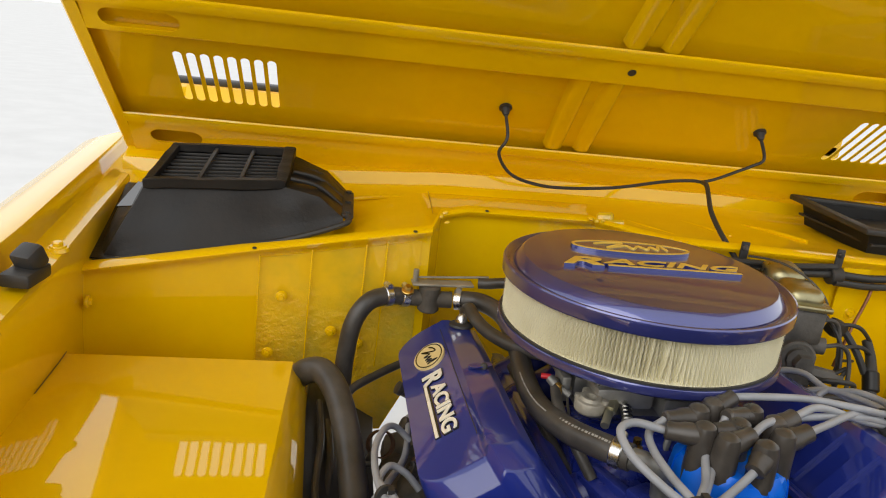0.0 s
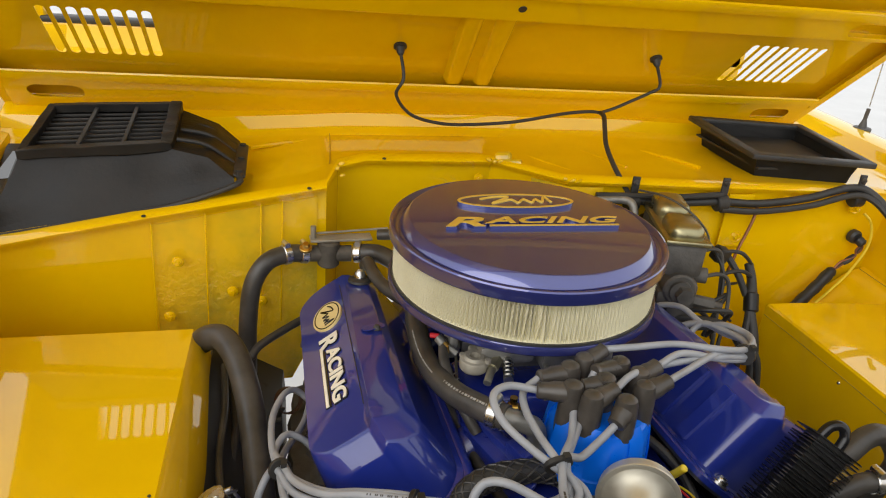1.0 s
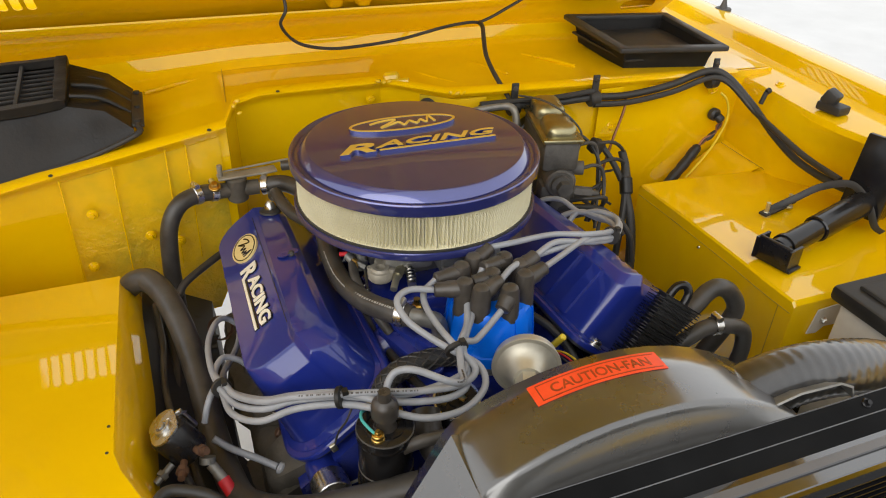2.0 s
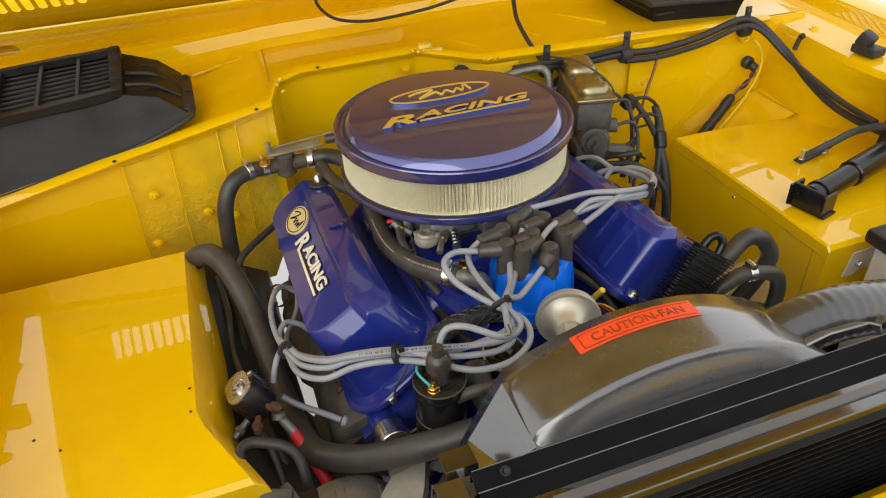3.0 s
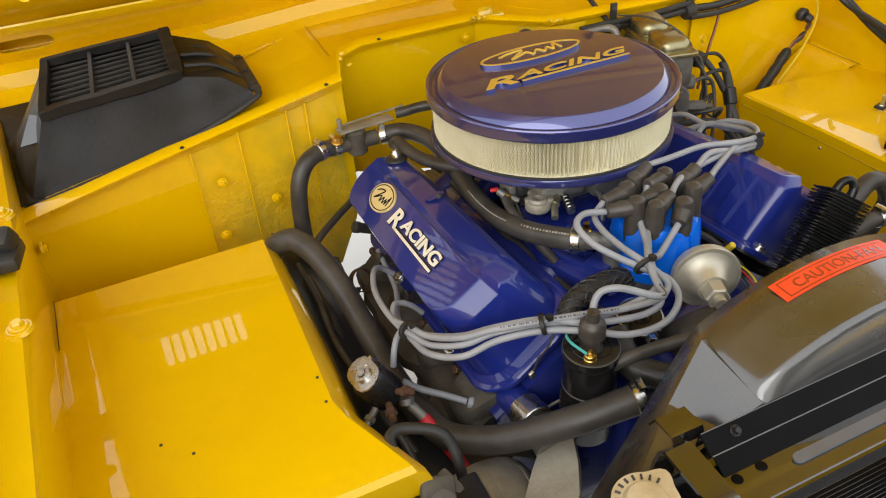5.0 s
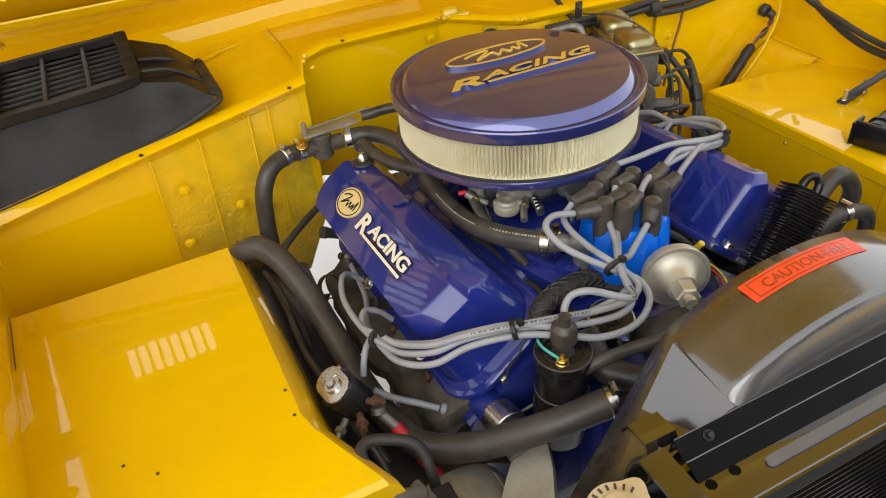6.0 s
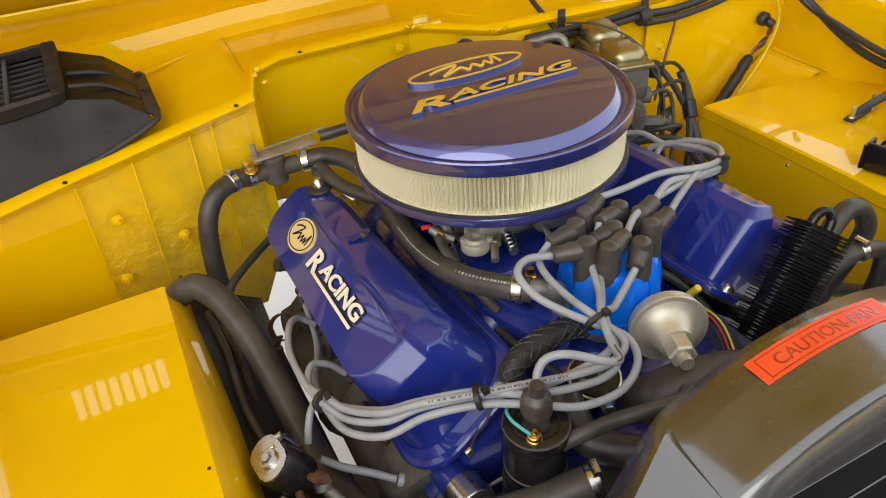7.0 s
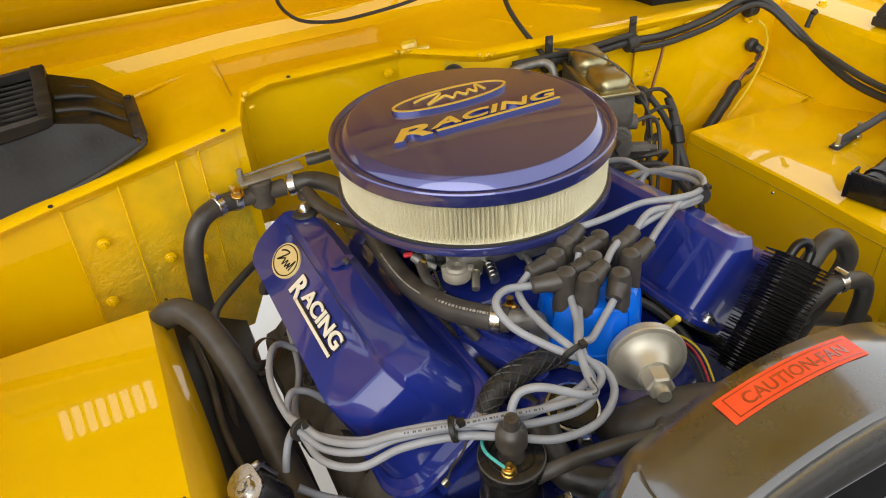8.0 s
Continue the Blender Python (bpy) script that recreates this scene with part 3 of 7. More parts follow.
for name, dz, mat in (("letter_base", 0.0, CANDY_BLUE), ("lettering", 0.0040, GOLD)):
    for word, x, y, w, h in (("R", 0.2405, 0.7365, 0.050, 0.0262), ("ACING", 0.2885, 0.7445, 0.1715, 0.0190)):
        part(name, moved(words(word, w, h, 0.0040 if dz == 0 else 0.0008, 0.35, 0.035 if dz == 0 else 0.018), Matrix.Translation((x, y, 1.127 + dz))), mat, cleaner)
    part("underline", span((0.292, 0.7365, 1.127 + dz), (0.452, 0.7400, 1.1310 + dz * 0.2)), mat, cleaner)

# ---- engine ----
engine = thing("engine", "dark blue painted V8 engine block with intake and grey carburettor", "engine")
EX = 0.352


def ez(y):
    """The engine sits nose up: how much higher a place is than at y 0.72."""
    return -0.09 * (y - 0.72)


part("engine_block", join(span((0.17, 0.44, 0.52), (0.535, 0.97, 0.80), 0.02), span((0.235, 0.47, 0.78), (0.47, 0.95, 0.905), 0.02)), BLUE_CAST, engine)
for s in (-1, 1):
    prof = [(0.11, 0.925), (0.232, 0.832), (0.215, 0.74), (0.17, 0.62), (0.05, 0.80)]
    y0, y1 = (0.495, 0.945) if s < 0 else (0.503, 0.973)
    part("cylinder_head", loft([[(EX + s * x, y, z + ez(y) - 0.012) for x, z in prof] for y in (y0, y0 + 0.01, y1 - 0.01, y1)]), BLUE_CAST, engine)
# intake manifold with runners and water neck
part("intake_manifold", join(span((0.285, 0.60, 0.90), (0.42, 0.93, 0.975), 0.012), span((0.26, 0.50, 0.88), (0.45, 0.64, 0.925), 0.012), span((0.248, 0.615, 0.90), (0.415, 0.70, 0.980), 0.010, 3)), BLUE_GLOSS, engine)
part("thermostat_housing", join(box((0.050, 0.075, 0.034), pose(0.285, 0.590, 0.935, 6, -8, 24), 0.004), box((0.030, 0.030, 0.030), pose(0.300, 0.560, 0.950, 0, 0, 24), 0.003), box((0.012, 0.07, 0.012), pose(0.272, 0.600, 0.953, 0, 0, 24), 0.002)), BLUE_CAST, engine)
for q, y in [(q, y) for q in (-1, 1) for y in (0.62, 0.69, 0.83, 0.90)]:
    part("intake_runner", rod((EX + q * 0.04, y, 0.955), (EX + q * 0.125, y + q * 0.015, 0.905), 0.024, 12), BLUE_CAST, engine)
for x, y in ((0.272, 0.66), (0.272, 0.86), (0.432, 0.66), (0.432, 0.86), (0.295, 0.53), (0.41, 0.53)):
    part("intake_bolt", moved(bolt_mesh(0.006, 0.007), pose(x, y, 0.925 + ez(y), 0, 20 if x > EX else -20)), BLUE_CAST, engine)
part("timing_cover", join(span((0.24, 0.41, 0.62), (0.47, 0.475, 0.86), 0.02), rod((0.352, 0.44, 0.80), (0.352, 0.36, 0.80), 0.07, 28, bevel=0.01), span((0.29, 0.40, 0.82), (0.40, 0.47, 0.905), 0.012)), BLUE_CAST, engine)
carb = part("carburettor", join(span((0.295, 0.675, 0.972), (0.412, 0.855, 1.026), 0.006), rod((0.352, 0.765, 1.01), (0.352, 0.765, 1.03), 0.066, 32), span((0.27, 0.650, 1.000), (0.335, 0.69, 1.024), 0.006), span((0.34, 0.640, 0.995), (0.425, 0.685, 1.020), 0.005), span((0.262, 0.70, 0.985), (0.30, 0.79, 1.02), 0.006)), CAST_ALU, engine, "grey cast carburettor")
part("float_bowl", join(lathe([(0, 1.0095), (0.0052, 1.0095), (0.0060, 1.0155), (0.0105, 1.0160), (0.0125, 1.0130), (0.0155, 1.0120), (0.0165, 1.0095), (0.0160, 1.0010), (0.0140, 0.9985), (0, 0.9985)], 28, Matrix.Translation((0.264, 0.650, 0))), span((0.262, 0.655, 1.000), (0.292, 0.676, 1.014), 0.004), rod((0.276, 0.640, 1.012), (0.276, 0.640, 1.0165), 0.0035, 8), rod((0.251, 0.655, 1.012), (0.251, 0.655, 1.0155), 0.0032, 8)), CAST_TAN, carb)
part("idle_screw", join(rod((0.302, 0.655, 1.008), (0.296, 0.622, 1.000), 0.0055, 12), *[rod((0.3015 - i * 0.0012, 0.645 - i * 0.0055, 1.0065 - i * 0.0013), (0.301 - i * 0.0012, 0.6425 - i * 0.0055, 1.006 - i * 0.0013), 0.0060, 14) for i in range(4)]), STEEL, carb)
part("idle_screw", join(rod((0.425, 0.655, 0.992), (0.435, 0.632, 0.988), 0.005, 12), rod((0.435, 0.632, 0.988), (0.438, 0.626, 0.987), 0.008, 12)), ZINC, carb)
part("throttle_bracket", join(span((0.245, 0.69, 0.985), (0.256, 0.72, 1.015), 0.003), rod((0.238, 0.69, 1.006), (0.252, 0.677, 1.0), 0.0038, 10), rod((0.233, 0.697, 1.010), (0.238, 0.689, 1.006), 0.0055, 12)), CAST_ALU, carb)
part("base_flange", join(span((0.272, 0.662, 0.966), (0.434, 0.868, 0.974), 0.003), *[rod((x, y, 0.974), (x, y, 0.983), 0.006, 6) for x, y in ((0.284, 0.672), (0.42, 0.672), (0.284, 0.858), (0.42, 0.858))]), CAST_ALU, carb)
part("fuel_inlet", join(rod((0.300, 0.668, 1.010), (0.282, 0.640, 1.004), 0.007, 6), rod((0.282, 0.640, 1.004), (0.272, 0.622, 0.998), 0.0045, 12)), ZINC, carb)
part("choke_lever", join(box((0.004, 0.040, 0.010), pose(0.258, 0.715, 1.000, 20), 0.001), rod((0.250, 0.735, 1.006), (0.262, 0.735, 1.006), 0.004, 10), rod((0.256, 0.70, 0.992), (0.248, 0.655, 0.978), 0.0016, 8)), ZINC, carb)
part("return_spring", sweep([(0.246 + 0.0035 * math.cos(1.25 * k), 0.66 - 0.0022 * k, 0.985 + 0.0035 * math.sin(1.25 * k)) for k in range(24)], 0.0008, 5, 2), STEEL, carb)
part("vacuum_pipe", sweep([(0.345, 0.652, 1.004), (0.345, 0.632, 1.000), (0.343, 0.622, 0.985), (0.335, 0.615, 0.955)], 0.0038, 10), CAST_ALU, carb)
for x, y in ((0.275, 0.662), (0.328, 0.656), (0.352, 0.648), (0.418, 0.652)):
    part("cover_screw", rod((x, y, 1.022), (x, y, 1.028), 0.0042, 10), STEEL, carb)
part("red_terminal", rod((0.226, 0.706, 1.008), (0.235, 0.701, 1.0095), 0.0030, 10), RED, carb)
part("crimp_terminal", join(rod((0.236, 0.694, 1.0085), (0.242, 0.684, 1.006), 0.0032, 10), rod((0.242, 0.684, 1.006), (0.240, 0.676, 1.002), 0.0018, 8)), BRASS, carb)


def valve_cover(mirror, dy, ribs):
    """A tall cast cover with a lettered slope, a raised top and rounded ends."""
    s = -1 if mirror else 1
    name_label = "glossy dark blue valve cover with raised badge" if not ribs else "glossy dark blue valve cover with two ribs"
    cover = thing("valve_cover", name_label, "valve cover", "valve covers of the engine")
    def at(x, y, z):
        return (EX + s * (x - EX), y + dy, z + ez(y))
    def local(p, y, h):
        """p across from the inner edge, y along, h square to the flange."""
        return at(0.228 - 0.781 * p - 0.625 * h, y, 0.930 - 0.625 * p + 0.781 * h)
    def outline(p0, p1, y0, y1, r0, r1, n=8):
        """Rounded rectangle; r0 rounds the front corners, r1 the rear ones."""
        pts = []
        for cp, cy, r, a0 in ((p1 - r0, y0 + r0, r0, -90), (p1 - r1, y1 - r1, r1, 0), (p0 + r1, y1 - r1, r1, 90), (p0 + r0, y0 + r0, r0, 180)):
            for i in range(n + 1):
                a = radians(a0 + 90 * i / n)
                pts.append((cp + r * math.cos(a), cy + r * math.sin(a)))
            q = pts[-1]
            nxt = {-90: (p1, y1 - r1), 0: (p0 + r1, y1), 90: (p0, y0 + r0), 180: (p1 - r0, y0)}[a0]
            m = 24 if a0 in (-90, 90) else 26
            for i in range(1, m):
                pts.append((q[0] + (nxt[0] - q[0]) * i / m, q[1] + (nxt[1] - q[1]) * i / m))
        return pts
    def cap(p, y):
        """Lettered slope, a strip that widens to the front, and the raised top falling inwards."""
        lift = 0.0015 + 0.0075 * min(1.0, max(0.0, (0.90 - y) / 0.33))
        slope = 0.0990 + (p - 0.036) * 0.062
        crest = 0.0985 + lift
        if p > 0.0355:
            return slope
        if p > 0.0260:
            return crest + (slope - crest) * (p - 0.0260) / 0.0095
        return crest - (0.0260 - p) * (crest - (0.0950 if ribs else 0.0795)) / 0.027
    if ribs:
        foot = outline(-0.004, 0.132, 0.480, 0.961, 0.016, 0.036)
        wall = outline(-0.0035, 0.1075, 0.487, 0.945, 0.014, 0.034)
        brow = outline(0.0015, 0.1025, 0.498, 0.938, 0.012, 0.028)
    else:
        foot = outline(-0.004, 0.132, 0.517, 0.961, 0.040, 0.052)
        wall = outline(-0.0035, 0.1075, 0.540, 0.947, 0.036, 0.050)
        brow = outline(0.0015, 0.1025, 0.561, 0.935, 0.030, 0.044)
    front = 0.467 if ribs else 0.497
    turn = 0.02 if ribs else 0.052
    def mix(a, b, f):
        return [(u[0] + (v[0] - u[0]) * f, u[1] + (v[1] - u[1]) * f) for u, v in zip(a, b)]
    def drop(p, y):
        return 0.009 + 0.005 * min(1.0, max(0.0, (p - 0.06) / 0.04)) + (0.003 if ribs else 0.010) * min(1.0, max(0.0, (0.61 - y) / 0.06))
    rings = []
    for f in (0.0, 0.04, 0.3, 0.6, 0.9, 0.97, 1.0):
        rings.append([(p, y, 0.006 + (cap(max(p, 0.0), y) - drop(p, y) - 0.006) * f) for p, y in mix(foot, wall, f)])
    for f in (0.10, 0.35, 0.65, 0.90, 1.0):
        rings.append([(p, y, cap(max(p, 0.0), y) - drop(p, y) * (1 - f) ** 1.15) for p, y in mix(wall, brow, f)])
    spine = [(0.047, min(max(y, 0.60), 0.885)) for p, y in brow]
    for f in (0.05, 0.15, 0.35, 0.50, 0.535, 0.56, 0.64, 0.72, 0.745, 0.77, 0.88, 1.0):
        rings.append([(p, y, cap(p, y)) for p, y in mix(brow, spine, f)])
    bm = loft([[local(*q) for q in r] for r in rings], True, False)
    bmesh.ops.remove_doubles(bm, verts=bm.verts[:], dist=0.00005)
    bmesh.ops.recalc_face_normals(bm, faces=bm.faces[:])
    part("shell", bm, BLUE, cover, "", 50)
    u3 = (Vector(local(0, 0.7, 1)) - Vector(local(0, 0.7, 0))).normalized()
    rim = outline(-0.015, 0.146, front, 0.970, turn, 0.045)
    rim2 = outline(-0.013, 0.144, front + 0.002, 0.968, turn - 0.002, 0.043)
    lip = outline(-0.0085, 0.139, front + 0.0075, 0.9645, turn - 0.004, 0.040)
    bm = loft([[local(p, y, h) for p, y in o] for o, h in ((foot, -0.004), (rim, -0.004), (rim, 0.0015), (rim2, 0.0035), (lip, 0.0040), (lip, 0.0048), (foot, 0.0075))], True, False)
    bmesh.ops.recalc_face_normals(bm, faces=bm.faces[:])
    part("flange", bm, BLUE, cover, "", 40)
    bm = loft([[local(p, y, h) for p, y in o] for o, h in ((foot, -0.0075), (rim2, -0.0075), (rim2, -0.004), (foot, -0.004))], True, False)
    part("gasket", bm, RUBBER, cover)
    for y, pp in ((front + 0.010, 0.019), (0.615, 0.138), (0.80, 0.138)):
        p = Vector(local(pp, y, 0.004))
        part("bolt", moved(join(rod((0, 0, 0), (0, 0, 0.007), 0.0075, 16, bevel=0.001), rod((0, 0, 0.006), (0, 0, 0.0085), 0.0042, 6), lathe([(0, 0.002), (0.0105, 0.002), (0.0105, 0), (0, 0)], 20)), aim(p, p + u3)), STEEL, cover)
    if not ribs:
        # dark line drawn in for the shade of the crease by the ridge
        part("groove_shade", sweep([local(0.0357, y, cap(0.0357, y) + 0.0001) for y in (0.905, 0.84, 0.78, 0.72, 0.66, 0.625, 0.604)], 0.0007, 6, 4), RUBBER, cover)
    # recess for the stud in the raised top
    part("recess", plate(wide_slot(0, 0, 0.030, 0.013), Matrix.Translation(Vector(at(0.166, 0.752, 0.9962))) @ pose(0, 0, 0, -5, 0, s * 18), 0.0010), BLUE_CAST, cover)
    part("stud_nut", moved(bolt_mesh(0.0036, 0.003, 1.25), pose(*at(0.170, 0.750, 0.9962))), IRON, cover)
    g = Vector(at(0.166, 0.902, 0.9935))
    part("grommet", moved(lathe([(0, 0.006), (0.008, 0.006), (0.011, 0.005), (0.016, 0.003), (0.017, 0), (0, -0.004)], 24), pose(*g, -5)), RUBBER, cover)
    part("grommet_nut", moved(lathe([(0, 0.016), (0.004, 0.016), (0.0065, 0.013), (0.0085, 0.008), (0.0085, 0.005), (0, 0.005)], 16), pose(*g, -5)), STEEL, cover)
    if not ribs:
        a, b = Vector(at(0.100, 0.72, 0.957)), Vector(at(0.138, 0.72, 0.985))
        across = (b - a).normalized()
        along = Vector((0, -1, 0.09)).normalized()
        out = along.cross(across).normalized()
        m = Matrix((( along.x, across.x, out.x, 0), (along.y, across.y, out.y, 0), (along.z, across.z, out.z, 0), (0, 0, 0, 1)))
        mid = (a + b) / 2 - across * 0.001
        def on(y, off=0.0):
            return Matrix.Translation(mid + Vector((0, y - 0.72, -0.09 * (y - 0.72))) + out * off) @ m
        part("oval_badge", plate(ring(0, 0, 0.0355, 0.0218, 48), on(0.834, 0.0), 0.003), CREAM, cover, "cream oval badge with dark script strokes")
        part("badge_border", plate(ring(0, 0, 0.0328, 0.0192, 48), on(0.834, 0.003), 0.0006, [ring(0, 0, 0.0313, 0.0178, 48)]), BLACK_PAINT, cover)
        part("badge_script", moved(sweep([(x * 0.52, y * 0.8, 0.0030) for x, y in squiggle], 0.0012, 6, 5), on(0.834)), BLACK_PAINT, cover)
        for word, u, v, w, h in (("R", 0.002, -0.0165, 0.030, 0.0265), ("ACING", 0.0345, -0.0082, 0.116, 0.0182)):
            part("letter_base", moved(words(word, w + 0.003, h + 0.002, 0.0025, 0.0, 0.055), on(0.782, -0.0003) @ Matrix.Translation((u - 0.0015, v - 0.001, 0))), BLACK_PAINT, cover)
            part("lettering", moved(words(word, w, h, 0.001, 0.0, 0.028), on(0.782, 0.0022) @ Matrix.Translation((u, v, 0))), IVORY, cover, "ivory raised letters")
        part("underline_base", moved(span((0.031, -0.0175, 0), (0.1510, -0.0105, 0.0022)), on(0.782)), BLACK_PAINT, cover)
        part("underline", moved(span((0.027, -0.0165, 0.0005), (0.1505, -0.0128, 0.0032)), on(0.782)), IVORY, cover)
    else:
        for y in (0.535, 0.583):
            pts = [local(-0.004, y, 0.012), local(-0.0042, y, 0.035), local(-0.0040, y, 0.066), local(-0.003, y, 0.084)]
            part("rib", sheet([[(q[0], q[1] + t, q[2]) for q in pts] for t in (-0.0085, 0.0085)], 0.0048, (s * 0.87, 0, 0.5)), BLUE, cover)
    return cover


valve_cover(False, 0.0, False)
valve_cover(True, 0.028, True)

# exhaust manifolds below the covers
def plug_boot(a, b, parent):
    """A black sleeve with a ring at its mouth, from a plug towards where its wire leaves."""
    n = (Vector(b) - Vector(a)).length
    part("plug_boot", lathe([(0, 0), (0.0095, 0), (0.0100, n * 0.3), (0.0085, n * 0.55), (0.0085, n * 0.86), (0.0098, n * 0.88), (0.0098, n), (0.0060, n * 1.02), (0, n * 1.02)], 18, aim(a, b)), BOOT, parent)


for s, y0 in ((-1, 0.49), (1, 0.52)):
    man = thing("exhaust_manifold", "grimy dark cast iron exhaust manifold with boxy ports", "exhaust manifold", "exhaust manifolds of the engine")
    x = EX + s * 0.243
    part("log", sweep([(x - s * 0.010, y0 + 0.015, 0.800), (x, y0 + 0.08, 0.792), (x, y0 + 0.20, 0.782), (x, y0 + 0.32, 0.772), (x - s * 0.010, y0 + 0.42, 0.74), (x - s * 0.02, y0 + 0.45, 0.60)], 0.031, 14, 5, flat=0.9), RUSTY_IRON, man)
    for i in range(4):
        y = y0 + 0.055 + i * 0.112
        part("port", loft([[(EX + s * (0.195 + px), y + py, 0.828 + ez(y) + pz - 0.35 * px) for px, py, pz in ((d, -hw, -hh), (d, -hw * 0.9, hh), (d, hw * 0.9, hh), (d, hw, -hh))] for d, hw, hh in ((0.0, 0.034, 0.024), (0.020, 0.036, 0.025), (0.046, 0.033, 0.022), (0.064, 0.026, 0.016), (0.070, 0.016, 0.009))]), RUSTY_IRON, man, "", 50)
        part("port_bolt", moved(bolt_mesh(0.0065, 0.008), aim((EX + s * 0.236, y + 0.044, 0.822 + ez(y)), (EX + s * 0.30, y + 0.044, 0.86 + ez(y)))), RUST, man)
        plug_boot((EX + s * 0.205, y + 0.056, 0.845 + ez(y)), (EX + s * 0.262, y + 0.048, 0.878 + ez(y)), man)

clip = thing("pipe_clamp", "rusty steel pipe clamp beside the exhaust manifold", "clamp")
part("band", lathe([(0.017, -0.006), (0.0185, -0.006), (0.0185, 0.006), (0.017, 0.006)], 28, pose(0.066, 0.838, 0.828, 62, 0, 20)), RUST, clip)
part("ear", join(box((0.010, 0.003, 0.026), pose(0.052, 0.826, 0.815, 10, 25, 15), 0.001), rod((0.047, 0.822, 0.808), (0.057, 0.822, 0.808), 0.0035, 8)), RUSTY_IRON, clip)

# made-up dark sheet that narrows the bright gap beside the manifold
filler_rows = []
for k in range(20):
    y = 0.47 + 0.023 * k
    side = 0.055 if y < 0.59 else 0.083 if y < 0.66 else 0.065 if y < 0.83 else 0.065 + 0.12 * (y - 0.83)
    side += 0.0022 * math.sin(k * 2.3)
    filler_rows.append([(side, y, 0.786), (side + 0.004, y, 0.799), (side + 0.020, y, 0.802 + 0.003 * math.sin(k * 1.7)), (0.130, y, 0.797), (0.165, y, 0.77), (0.190, y, 0.72)])
single("gap_filler", sheet(filler_rows, 0.002), RUSTY_IRON, "dark bent filler sheet added under the exhaust manifold", "heat shield")

starter = thing("starter_motor", "grimy black starter motor low beside the engine", "starter motor")
part("case", rod((0.165, 0.56, 0.62), (0.165, 0.80, 0.61), 0.048, 28, bevel=0.006), DIRTY, starter)
part("nose", rod((0.165, 0.80, 0.61), (0.165, 0.86, 0.61), 0.036, 24, bevel=0.004), IRON, starter)
single("steering_shaft", join(rod((0.026, 0.905, 0.80), (0.040, 0.60, 0.70), 0.016, 18), rod((0.031, 0.80, 0.766), (0.033, 0.75, 0.75), 0.021, 18, bevel=0.003)), DIRTY, "grimy black steering shaft beside the manifold", "steering shaft")

# ---- oil filler tube ----
filler = thing("oil_filler_pipe", "blue oil filler pipe with a bright steel sleeve", "pipe")
part("pipe", rod((0.148, 0.545, 0.845), (0.150, 0.478, 0.858), 0.020, 24), BLUE, filler)
part("sleeve", rod((0.150, 0.482, 0.857), (0.151, 0.452, 0.862), 0.0215, 24, bevel=0.001), STEEL, filler)
part("stub", rod((0.151, 0.455, 0.861), (0.152, 0.425, 0.852), 0.0195, 24), CAST_ALU, filler)

# ---- alternator and brackets low at the front ----
alternator = thing("alternator", "dusty cast aluminium alternator on a black bracket", "alternator")
AL = aim((0.075, 0.47, 0.765), (0.075, 0.36, 0.765))
part("casing", lathe([(0, 0), (0.05, 0), (0.066, 0.012), (0.07, 0.03), (0.07, 0.075), (0.066, 0.09), (0.05, 0.10), (0, 0.10)], 32, AL), CAST_TAN, alternator)
part("pulley", lathe([(0, 0.10), (0.02, 0.10), (0.035, 0.104), (0.030, 0.112), (0.035, 0.12), (0.012, 0.122), (0, 0.122)], 28, AL), DIRTY, alternator)
for i in range(8):
    a = math.tau * i / 8
    part("rib", box((0.006, 0.012, 0.05), AL @ pose(0.068 * math.cos(a), 0.068 * math.sin(a), 0.052, 0, 0, math.degrees(a)), 0.002), CAST_TAN, alternator)
part("bracket", sheet([[(0.178, 0.425, 0.862), (0.150, 0.440, 0.850)], [(0.165, 0.392, 0.856), (0.122, 0.415, 0.840)], [(0.150, 0.365, 0.846), (0.098, 0.392, 0.826)], [(0.128, 0.340, 0.828), (0.072, 0.368, 0.806)], [(0.100, 0.322, 0.800), (0.048, 0.350, 0.776)], [(0.070, 0.310, 0.765), (0.022, 0.338, 0.740)]], 0.012), CAST_TAN, alternator, "", 50)
part("black_arm", join(sweep([(0.235, 0.335, 0.905), (0.19, 0.335, 0.875), (0.145, 0.345, 0.845), (0.11, 0.355, 0.80)], 0.014, 8, 4, flat=0.3), rod((0.155, 0.343, 0.845), (0.155, 0.325, 0.853), 0.011, 6)), BLACK_PAINT, alternator)

# ---- water pump and its hose ----
pump = thing("water_pump", "black cast water pump housing with outlet neck", "water pump")
part("housing", join(rod((0.352, 0.40, 0.80), (0.352, 0.33, 0.80), 0.055, 28, bevel=0.008), rod((0.30, 0.41, 0.85), (0.275, 0.385, 0.885), 0.028, 20), rod((0.352, 0.33, 0.80), (0.352, 0.30, 0.80), 0.08, 32, bevel=0.004)), DIRTY, pump)
fan = thing("cooling_fan", "black engine cooling fan behind the radiator", "fan")
part("hub", rod((0.36, 0.30, 0.85), (0.36, 0.275, 0.85), 0.055, 28, bevel=0.004), BLACK_PAINT, fan)
for i in range(6):
    part("blade", box((0.17, 0.004, 0.055), pose(0.36, 0.287, 0.85) @ pose(0, 0, 0, 0, 60 * i, 0) @ pose(0.13, 0, 0, 25), 0.0015), BLACK_PAINT, fan)

